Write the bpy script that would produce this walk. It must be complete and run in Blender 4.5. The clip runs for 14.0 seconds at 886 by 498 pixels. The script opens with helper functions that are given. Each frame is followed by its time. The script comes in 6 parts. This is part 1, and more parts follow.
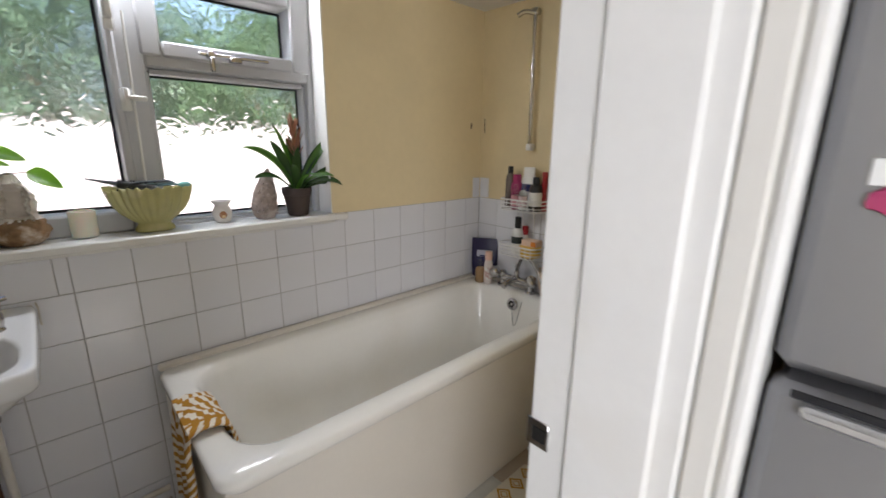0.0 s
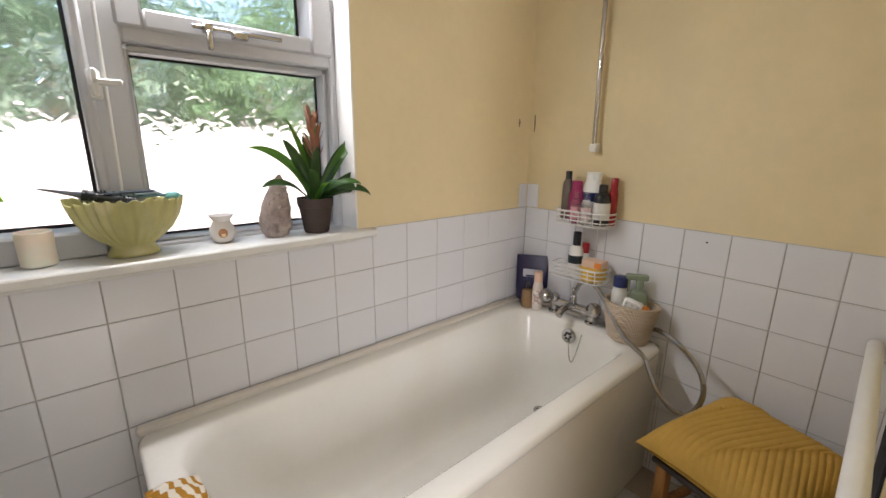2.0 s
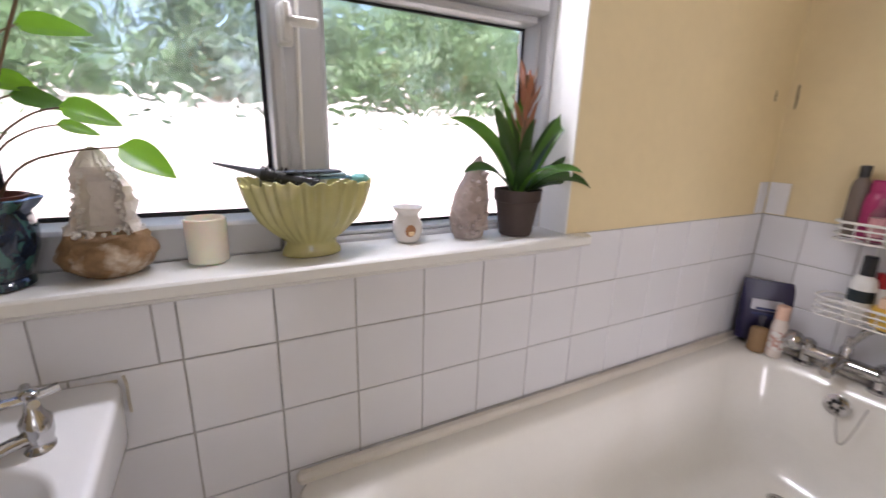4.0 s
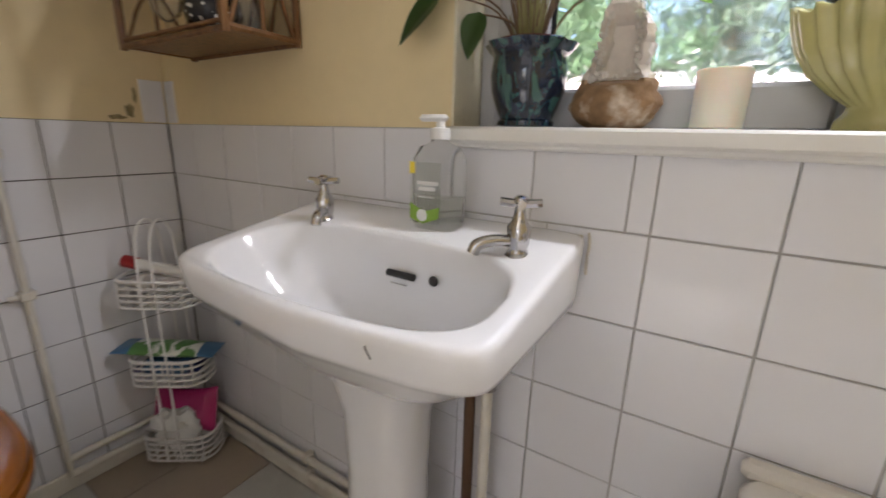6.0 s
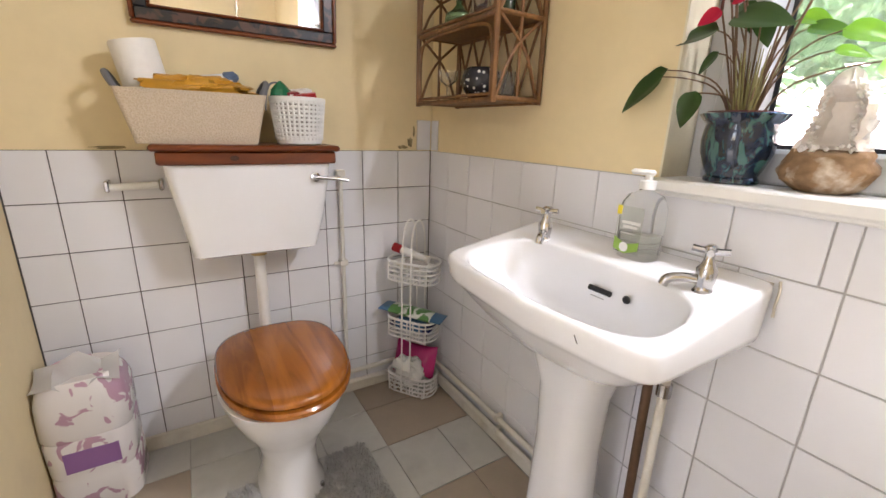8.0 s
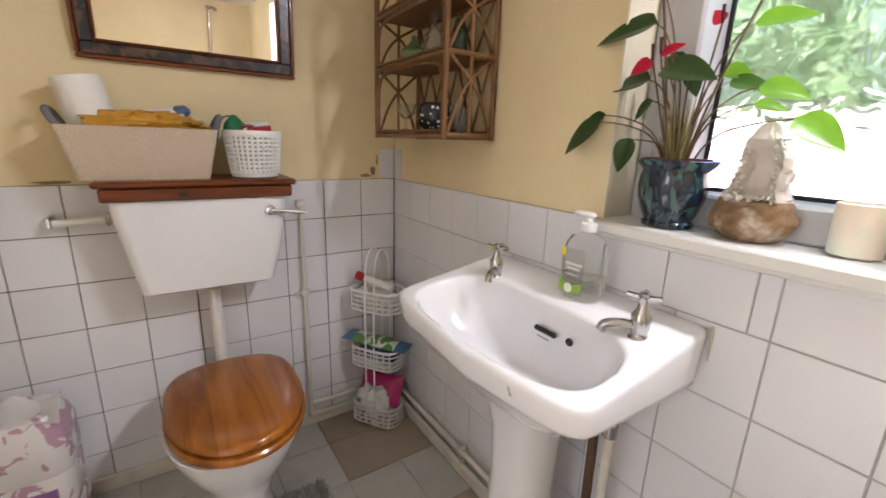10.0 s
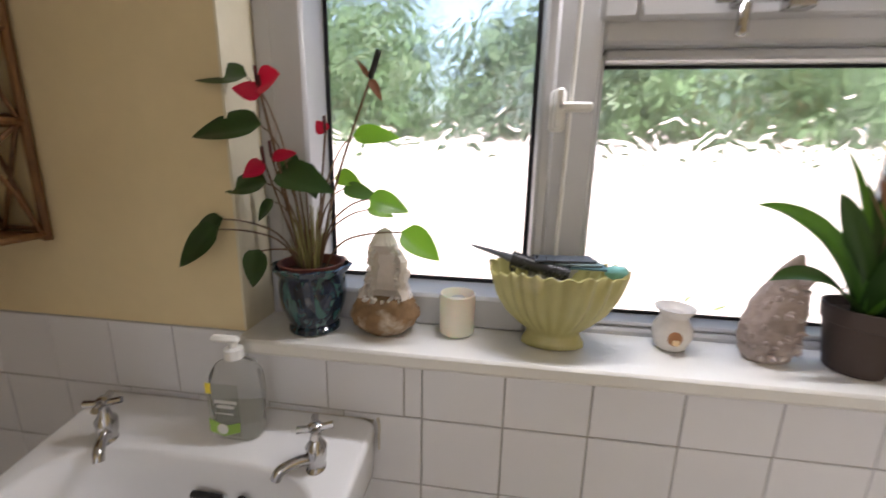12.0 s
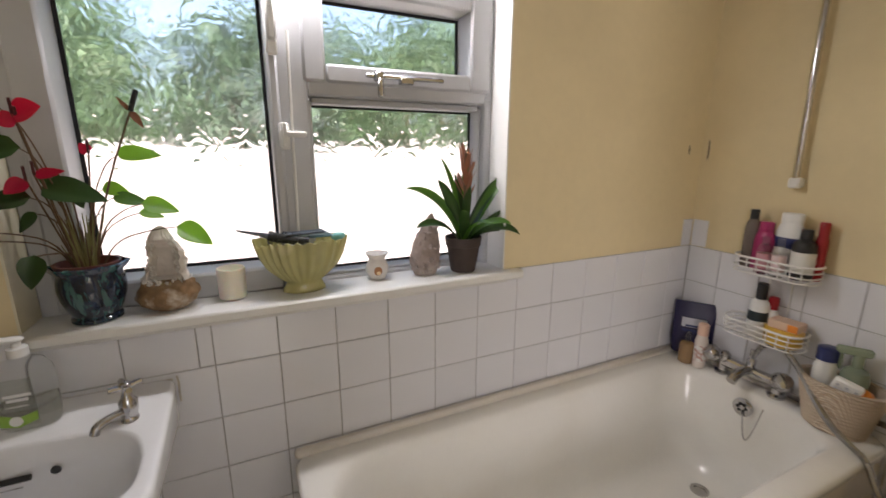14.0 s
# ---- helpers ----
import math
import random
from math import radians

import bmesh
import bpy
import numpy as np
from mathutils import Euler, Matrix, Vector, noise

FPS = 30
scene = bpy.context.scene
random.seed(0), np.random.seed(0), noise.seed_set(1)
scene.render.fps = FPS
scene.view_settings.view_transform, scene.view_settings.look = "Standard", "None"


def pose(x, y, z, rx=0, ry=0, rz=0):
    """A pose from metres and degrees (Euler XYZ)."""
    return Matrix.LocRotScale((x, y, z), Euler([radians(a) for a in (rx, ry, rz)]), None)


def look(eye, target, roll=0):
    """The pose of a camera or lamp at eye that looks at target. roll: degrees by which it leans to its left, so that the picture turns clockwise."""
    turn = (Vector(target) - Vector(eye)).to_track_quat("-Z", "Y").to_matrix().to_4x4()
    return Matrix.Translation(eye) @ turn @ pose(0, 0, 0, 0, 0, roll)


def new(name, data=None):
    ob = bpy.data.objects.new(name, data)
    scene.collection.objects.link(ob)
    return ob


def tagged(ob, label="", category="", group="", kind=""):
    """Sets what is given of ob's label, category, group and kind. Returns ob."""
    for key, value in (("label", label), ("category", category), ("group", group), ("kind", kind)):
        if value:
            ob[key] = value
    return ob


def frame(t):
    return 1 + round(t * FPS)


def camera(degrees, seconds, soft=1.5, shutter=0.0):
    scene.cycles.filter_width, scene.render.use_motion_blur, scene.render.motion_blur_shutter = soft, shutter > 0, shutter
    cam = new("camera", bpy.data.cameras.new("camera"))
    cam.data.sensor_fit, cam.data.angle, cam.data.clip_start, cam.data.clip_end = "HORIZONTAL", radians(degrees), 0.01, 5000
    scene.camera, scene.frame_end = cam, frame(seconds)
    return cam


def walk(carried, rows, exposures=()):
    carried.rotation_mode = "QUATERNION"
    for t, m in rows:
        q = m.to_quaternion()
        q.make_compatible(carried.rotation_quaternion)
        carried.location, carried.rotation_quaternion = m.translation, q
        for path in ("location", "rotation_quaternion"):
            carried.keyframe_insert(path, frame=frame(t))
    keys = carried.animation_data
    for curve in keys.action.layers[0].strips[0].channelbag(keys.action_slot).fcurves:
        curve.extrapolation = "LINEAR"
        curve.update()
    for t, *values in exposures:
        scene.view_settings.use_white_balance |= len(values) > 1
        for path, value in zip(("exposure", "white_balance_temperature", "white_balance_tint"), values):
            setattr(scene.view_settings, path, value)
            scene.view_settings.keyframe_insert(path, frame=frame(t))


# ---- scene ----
cam = camera(93.8, 14.0, shutter=0.3)

PATH = [
    (0, (0.06, -0.036, 1.364), (1.387, 1.377, 0.872), 0.6),
    (0.5, (0.062, 0.092, 1.377), (1.278, 1.602, 0.887), 0.6),
    (1, (0.124, 0.197, 1.366), (1.335, 1.714, 0.882), 0.6),
    (1.5, (0.175, 0.275, 1.362), (1.422, 1.762, 0.877), 0.6),
    (2, (0.206, 0.319, 1.355), (1.488, 1.775, 0.871), 0.6),
    (2.2, (0.222, 0.34, 1.348), (1.515, 1.788, 0.867), 0.6),
    (4.3, (0.141, 0.895, 1.279), (0.827, 2.701, 0.762), 1.5),
    (4.5, (0.136, 0.95, 1.235), (0.637, 2.819, 0.728), 1.4),
    (5, (0.129, 1.059, 1.14), (0.037, 2.987, 0.616), 0.9),
    (5.5, (0.096, 1.012, 1.08), (-0.51, 2.843, 0.551), 1.3),
    (6, (0.119, 0.916, 1.048), (-0.912, 2.549, 0.525), 1.6),
    (6.5, (0.143, 0.788, 1.056), (-1.177, 2.191, 0.517), 1.8),
    (6.8, (0.149, 0.736, 1.061), (-1.296, 2.008, 0.521), 2.0),
    (7, (0.146, 0.724, 1.073), (-1.358, 1.92, 0.517), 1.7),
    (7.5, (0.215, 0.701, 1.122), (-1.396, 1.746, 0.562), 1.7),
    (7.7, (0.246, 0.689, 1.135), (-1.391, 1.695, 0.581), 1.8),
    (9.8, (0.276, 0.712, 1.241), (-1.34, 1.765, 0.713), 2.3),
    (10, (0.283, 0.775, 1.221), (-1.329, 1.849, 0.723), 1.9),
    (10.5, (0.254, 0.822, 1.249), (-1.192, 2.107, 0.743), 1.5),
    (11, (0.193, 0.893, 1.289), (-0.95, 2.454, 0.784), 1.4),
    (11.5, (0.171, 0.927, 1.339), (-0.557, 2.732, 0.875), 1.8),
    (12, (0.189, 0.902, 1.421), (-0.083, 2.827, 0.955), 1.2),
    (12.5, (0.198, 0.831, 1.534), (0.331, 2.759, 1.019), 0.6),
    (13, (0.165, 0.732, 1.561), (0.622, 2.616, 1.07), 0.6),
    (13.5, (0.16, 0.615, 1.528), (0.835, 2.438, 1.059), 0.4),
    (14, (0.173, 0.465, 1.451), (1.0, 2.228, 0.995), 0.2),
]
walk(cam, [(t, look(eye, target, roll)) for t, eye, target, roll in PATH], [(0.0, 1.68, 6250, 11), (1.0, 1.9, 6550, 12), (2.2, 2.15, 6550, 13), (4.5, 2.15, 6250, 21), (5.5, 2.15, 6550, 20), (6.0, 2.5, 6400, 15), (6.5, 3.1, 6500, 13), (7.5, 3.4, 6450, 16), (10.0, 3.0, 6450, 17), (10.5, 2.95, 6850, 22), (11.5, 2.4, 6650, 19), (12.0, 2.0, 6600, 16), (12.5, 1.68, 6350, 12), (14.0, 1.75, 6700, 15)])

# ---- world and light ----
world = bpy.data.worlds.new("sky")
scene.world = world
world.use_nodes = True
_nt = world.node_tree
_sky = _nt.nodes.new("ShaderNodeTexSky")
_sky.sky_type = "NISHITA"
_sky.sun_disc = False
_sky.sun_elevation, _sky.sun_rotation = radians(50), radians(200)
_sky.air_density, _sky.dust_density = 1.0, 3.0
_nt.links.new(_sky.outputs[0], _nt.nodes["Background"].inputs[0])
_nt.nodes["Background"].inputs[1].default_value = 0.15
sun = new("sun", bpy.data.lights.new("sun", "SUN"))
sun.data.energy, sun.data.angle, sun.data.color = 5.0, radians(12), (1.0, 0.95, 0.88)
sun.matrix_world = look((2, -8, 12), (0, 4, 0))
# daylight of the sky in the window's opening
winlight = new("window_daylight", bpy.data.lights.new("window_daylight", "AREA"))
winlight.data.shape, winlight.data.size, winlight.data.size_y = "RECTANGLE", 0.70, 0.035
winlight.data.energy, winlight.data.color = 3.4, (0.94, 0.96, 1.0)
winlight.matrix_world = look((0.50, 1.675, 1.945), (0.60, 0.78, 1.15))
# added fill lamp, free in the kitchen, brightens door frame and bath side
kitfill = new("kitchen_fill", bpy.data.lights.new("kitchen_fill", "AREA"))
kitfill.data.shape, kitfill.data.size, kitfill.data.size_y = "RECTANGLE", 1.3, 1.0
kitfill.data.energy, kitfill.data.color = 20, (0.95, 0.95, 1.0)
kitfill.matrix_world = look((-1.35, -1.35, 1.5), (0.5, 0.0, 1.15))

# ---- materials ----
def material(name, color, rough=0.5, metal=0.0, var=0.08, scale=6.0, fine=60.0, bump=0.0, bump_scale=80.0, spec=0.5,
             tint=None, tint_amount=0.0, tint_scale=3.0, rand=0.0, coat=0.0, alpha_trans=0.0, ior=1.45):
    m = bpy.data.materials.new(name)
    m.use_nodes = True
    nt = m.node_tree
    b = nt.nodes["Principled BSDF"]
    L = nt.links.new
    tc = nt.nodes.new("ShaderNodeTexCoord")
    n1 = nt.nodes.new("ShaderNodeTexNoise"); n1.inputs["Scale"].default_value = scale; n1.inputs["Detail"].default_value = 5
    n2 = nt.nodes.new("ShaderNodeTexNoise"); n2.inputs["Scale"].default_value = fine; n2.inputs["Detail"].default_value = 3
    L(tc.outputs["Object"], n1.inputs["Vector"]); L(tc.outputs["Object"], n2.inputs["Vector"])
    add = nt.nodes.new("ShaderNodeMath"); add.operation = "MULTIPLY_ADD"
    L(n1.outputs["Fac"], add.inputs[0]); add.inputs[1].default_value = 0.7
    h = nt.nodes.new("ShaderNodeMath"); h.operation = "MULTIPLY"; L(n2.outputs["Fac"], h.inputs[0]); h.inputs[1].default_value = 0.3
    L(h.outputs[0], add.inputs[2])
    val = add.outputs[0]
    if rand:
        oi = nt.nodes.new("ShaderNodeObjectInfo")
        r = nt.nodes.new("ShaderNodeMath"); r.operation = "MULTIPLY_ADD"; L(oi.outputs["Random"], r.inputs[0]); r.inputs[1].default_value = rand
        L(val, r.inputs[2]); val = r.outputs[0]
    mr = nt.nodes.new("ShaderNodeMapRange"); L(val, mr.inputs[0])
    mr.inputs[1].default_value, mr.inputs[2].default_value = 0.25, 0.75 + rand
    mr.inputs[3].default_value, mr.inputs[4].default_value = 1 - var, 1 + var
    mul = nt.nodes.new("ShaderNodeMix"); mul.data_type = "RGBA"; mul.blend_type = "MULTIPLY"; mul.inputs[0].default_value = 1.0
    mul.inputs[6].default_value = (*color, 1)
    L(mr.outputs[0], mul.inputs[7])
    col = mul.outputs[2]
    if tint:
        n3 = nt.nodes.new("ShaderNodeTexNoise"); n3.inputs["Scale"].default_value = tint_scale; n3.inputs["Detail"].default_value = 6
        L(tc.outputs["Object"], n3.inputs["Vector"])
        rr = nt.nodes.new("ShaderNodeMapRange"); L(n3.outputs["Fac"], rr.inputs[0])
        rr.inputs[1].default_value, rr.inputs[2].default_value, rr.inputs[3].default_value, rr.inputs[4].default_value = 0.52, 0.7, 0.0, tint_amount
        mx = nt.nodes.new("ShaderNodeMix"); mx.data_type = "RGBA"; L(rr.outputs[0], mx.inputs[0]); L(col, mx.inputs[6]); mx.inputs[7].default_value = (*tint, 1)
        col = mx.outputs[2]
    L(col, b.inputs["Base Color"])
    b.inputs["Roughness"].default_value, b.inputs["Metallic"].default_value = rough, metal
    b.inputs["Specular IOR Level"].default_value = spec
    b.inputs["Coat Weight"].default_value = coat
    b.inputs["IOR"].default_value = ior
    b.inputs["Transmission Weight"].default_value = alpha_trans
    if bump:
        n4 = nt.nodes.new("ShaderNodeTexNoise"); n4.inputs["Scale"].default_value = bump_scale; n4.inputs["Detail"].default_value = 4
        L(tc.outputs["Object"], n4.inputs["Vector"])
        bp = nt.nodes.new("ShaderNodeBump"); bp.inputs["Strength"].default_value = bump; bp.inputs["Distance"].default_value = 0.004
        L(n4.outputs["Fac"], bp.inputs["Height"]); L(bp.outputs[0], b.inputs["Normal"])
    return m


def wood(name, dark, light, axis="Y", scale=4.0, rough=0.35, coat=0.2, staves=0.0):
    """Stained grain along an axis; staves: the width in y of boards glued side by side."""
    m = material(name, light, rough, coat=coat)
    nt = m.node_tree
    b = nt.nodes["Principled BSDF"]
    L = nt.links.new
    tc = nt.nodes.new("ShaderNodeTexCoord")
    mp = nt.nodes.new("ShaderNodeMapping")
    mp.inputs["Scale"].default_value = {"X": (1, 9, 9), "Y": (9, 1, 9), "Z": (9, 9, 1)}[axis]
    L(tc.outputs["Object"], mp.inputs[0])
    n = nt.nodes.new("ShaderNodeTexNoise"); n.inputs["Scale"].default_value = scale; n.inputs["Detail"].default_value = 8; n.inputs["Distortion"].default_value = 1.2
    L(mp.outputs[0], n.inputs["Vector"])
    cr = nt.nodes.new("ShaderNodeValToRGB")
    cr.color_ramp.elements[0].position, cr.color_ramp.elements[1].position = 0.3, 0.7
    cr.color_ramp.elements[0].color, cr.color_ramp.elements[1].color = (*dark, 1), (*light, 1)
    fac = n.outputs["Fac"]
    if staves:
        sx = nt.nodes.new("ShaderNodeSeparateXYZ"); L(tc.outputs["Object"], sx.inputs[0])
        sn = nt.nodes.new("ShaderNodeMath"); sn.operation = "DIVIDE"; L(sx.outputs[1], sn.inputs[0]); sn.inputs[1].default_value = staves
        fl = nt.nodes.new("ShaderNodeMath"); fl.operation = "FLOOR"; L(sn.outputs[0], fl.inputs[0])
        wn = nt.nodes.new("ShaderNodeTexWhiteNoise"); wn.noise_dimensions = "1D"; L(fl.outputs[0], wn.inputs["W"])
        ad = nt.nodes.new("ShaderNodeMath"); ad.operation = "MULTIPLY_ADD"; L(wn.outputs["Value"], ad.inputs[0]); ad.inputs[1].default_value = 0.3
        sb = nt.nodes.new("ShaderNodeMath"); sb.operation = "SUBTRACT"; L(fac, sb.inputs[0]); sb.inputs[1].default_value = 0.15
        L(sb.outputs[0], ad.inputs[2]); fac = ad.outputs[0]
    L(fac, cr.inputs[0]); L(cr.outputs[0], b.inputs["Base Color"])
    return m


def patterned(name, base, spots, scale=25.0, lo=0.45, hi=0.55, rough=0.5, kind="noise", coat=0.0, bump=0.0, weights=(1, 1, 1)):
    """Two colours split by a noise, a wave or cells."""
    m = material(name, base, rough, coat=coat)
    nt = m.node_tree
    b = nt.nodes["Principled BSDF"]
    L = nt.links.new
    tc = nt.nodes.new("ShaderNodeTexCoord")
    mp = nt.nodes.new("ShaderNodeMapping"); mp.inputs["Scale"].default_value = weights
    L(tc.outputs["Object"], mp.inputs[0])
    if kind == "noise":
        n = nt.nodes.new("ShaderNodeTexNoise"); n.inputs["Detail"].default_value = 3; n.inputs["Distortion"].default_value = 1.0; out = n.outputs["Fac"]
    elif kind == "wave":
        n = nt.nodes.new("ShaderNodeTexWave"); n.inputs["Distortion"].default_value = 1.5; n.inputs["Detail"].default_value = 2; out = n.outputs["Fac"]
    else:
        n = nt.nodes.new("ShaderNodeTexVoronoi"); out = n.outputs["Distance"]
    n.inputs["Scale"].default_value = scale
    L(mp.outputs[0], n.inputs["Vector"])
    r = nt.nodes.new("ShaderNodeMapRange"); L(out, r.inputs[0]); r.inputs[1].default_value, r.inputs[2].default_value = lo, hi
    mx = nt.nodes.new("ShaderNodeMix"); mx.data_type = "RGBA"; L(r.outputs[0], mx.inputs[0])
    mx.inputs[6].default_value, mx.inputs[7].default_value = (*base, 1), (*spots, 1)
    L(mx.outputs[2], b.inputs["Base Color"])
    if bump:
        bp = nt.nodes.new("ShaderNodeBump"); bp.inputs["Strength"].default_value = bump; bp.inputs["Distance"].default_value = 0.004
        L(out, bp.inputs["Height"]); L(bp.outputs[0], b.inputs["Normal"])
    return m


def obscure_glass(name):
    m = bpy.data.materials.new(name)
    m.use_nodes = True
    nt = m.node_tree
    nt.nodes.remove(nt.nodes["Principled BSDF"])
    L = nt.links.new
    g = nt.nodes.new("ShaderNodeBsdfGlass"); g.inputs["IOR"].default_value = 1.45; g.inputs["Roughness"].default_value = 0.10
    g.inputs["Color"].default_value = (0.98, 0.97, 0.98, 1)
    tc = nt.nodes.new("ShaderNodeTexCoord")
    d = nt.nodes.new("ShaderNodeTexNoise"); d.inputs["Scale"].default_value = 11; d.inputs["Detail"].default_value = 2
    L(tc.outputs["Object"], d.inputs["Vector"])
    mixv = nt.nodes.new("ShaderNodeMix"); mixv.data_type = "RGBA"; mixv.blend_type = "ADD"; mixv.inputs[0].default_value = 0.12
    L(tc.outputs["Object"], mixv.inputs[6]); L(d.outputs["Color"], mixv.inputs[7])
    # thin curling ridges pressed into the sheet
    v = nt.nodes.new("ShaderNodeTexNoise"); v.noise_type = "RIDGED_MULTIFRACTAL"; v.normalize = False
    v.inputs["Scale"].default_value = 27; v.inputs["Detail"].default_value = 1.0; v.inputs["Distortion"].default_value = 0.35
    L(mixv.outputs[2], v.inputs["Vector"])
    bp = nt.nodes.new("ShaderNodeBump"); bp.inputs["Strength"].default_value = 1.0; bp.inputs["Distance"].default_value = 0.0042
    L(v.outputs["Fac"], bp.inputs["Height"]); L(bp.outputs[0], g.inputs["Normal"])
    L(g.outputs[0], nt.nodes["Material Output"].inputs[0])
    return m


PAINT = material("cream_yellow_wall_paint", (0.77, 0.642, 0.395), 0.75, var=0.06, scale=2.5, fine=30, bump=0.12, bump_scale=45, tint=(0.60, 0.495, 0.30), tint_amount=0.35, tint_scale=1.8)
CEIL = material("white_ceiling_paint", (0.8, 0.78, 0.73), 0.85, var=0.04, bump=0.3, bump_scale=40)
GROUT = material("grey_grout", (0.44, 0.43, 0.42), 0.9, var=0.25, fine=120)
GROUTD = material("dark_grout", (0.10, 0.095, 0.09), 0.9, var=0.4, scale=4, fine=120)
TILE = material("white_glazed_tile", (0.75, 0.75, 0.78), 0.14, var=0.035, scale=4, fine=15, rand=0.9, bump=0.05, bump_scale=14, coat=0.2)
WHITEWOOD = material("white_gloss_paint", (0.78, 0.77, 0.74), 0.32, var=0.04, scale=5, fine=70, bump=0.05, bump_scale=60, tint=(0.62, 0.58, 0.5), tint_amount=0.25, tint_scale=5)
UPVC = material("white_upvc", (0.52, 0.52, 0.53), 0.35, var=0.03)
GASKET = material("black_rubber", (0.012, 0.012, 0.014), 0.6)
GLASS = obscure_glass("obscure_patterned_glass")
CERAMIC = material("white_ceramic", (0.79, 0.79, 0.80), 0.09, var=0.02, scale=3, coat=0.4)
BATHWHITE = material("cream_white_enamel", (0.82, 0.80, 0.75), 0.16, var=0.03, scale=3, coat=0.3, tint=(0.62, 0.55, 0.43), tint_amount=0.2, tint_scale=2.0)
PANEL = material("white_bath_panel", (0.74, 0.70, 0.63), 0.38, var=0.04, scale=3, tint=(0.55, 0.5, 0.42), tint_amount=0.25, tint_scale=2.5)
CHROME = material("worn_chrome", (0.50, 0.49, 0.49), 0.12, metal=1.0, var=0.08, fine=90)
STEEL = material("hose_steel", (0.30, 0.30, 0.30), 0.3, metal=1.0, var=0.1)
HOSEM = material("hose_chrome", (0.50, 0.49, 0.48), 0.18, metal=1.0, var=0.1)
BLACK = material("black_hole", (0.015, 0.014, 0.013), 0.5)
PINE = wood("varnished_pine", (0.21, 0.062, 0.007), (0.40, 0.135, 0.016), "X", 2.2, 0.22, 0.3, staves=0.062)
CHERRY = wood("red_stained_wood", (0.085, 0.018, 0.004), (0.20, 0.046, 0.009), "Y", 3.0, 0.3, 0.12)
STOOLWOOD = wood("stool_wood", (0.22, 0.09, 0.025), (0.4, 0.19, 0.06), "Z", 4.0, 0.4)
RATTAN = wood("rattan", (0.085, 0.034, 0.010), (0.24, 0.11, 0.034), "Z", 9.0, 0.45, 0.15)
MIRROR = material("mirror_silver", (0.9, 0.9, 0.9), 0.015, metal=1.0, var=0.0)
MIRRORFRAME = patterned("mottled_mirror_inlay", (0.016, 0.018, 0.024), (0.10, 0.055, 0.045), 24, 0.47, 0.56, 0.3, coat=0.15)
WIRE = material("white_coated_wire", (0.78, 0.77, 0.75), 0.35)
GREYSILVER = material("silver_grey_appliance", (0.30, 0.30, 0.31), 0.33, metal=0.6, var=0.03)


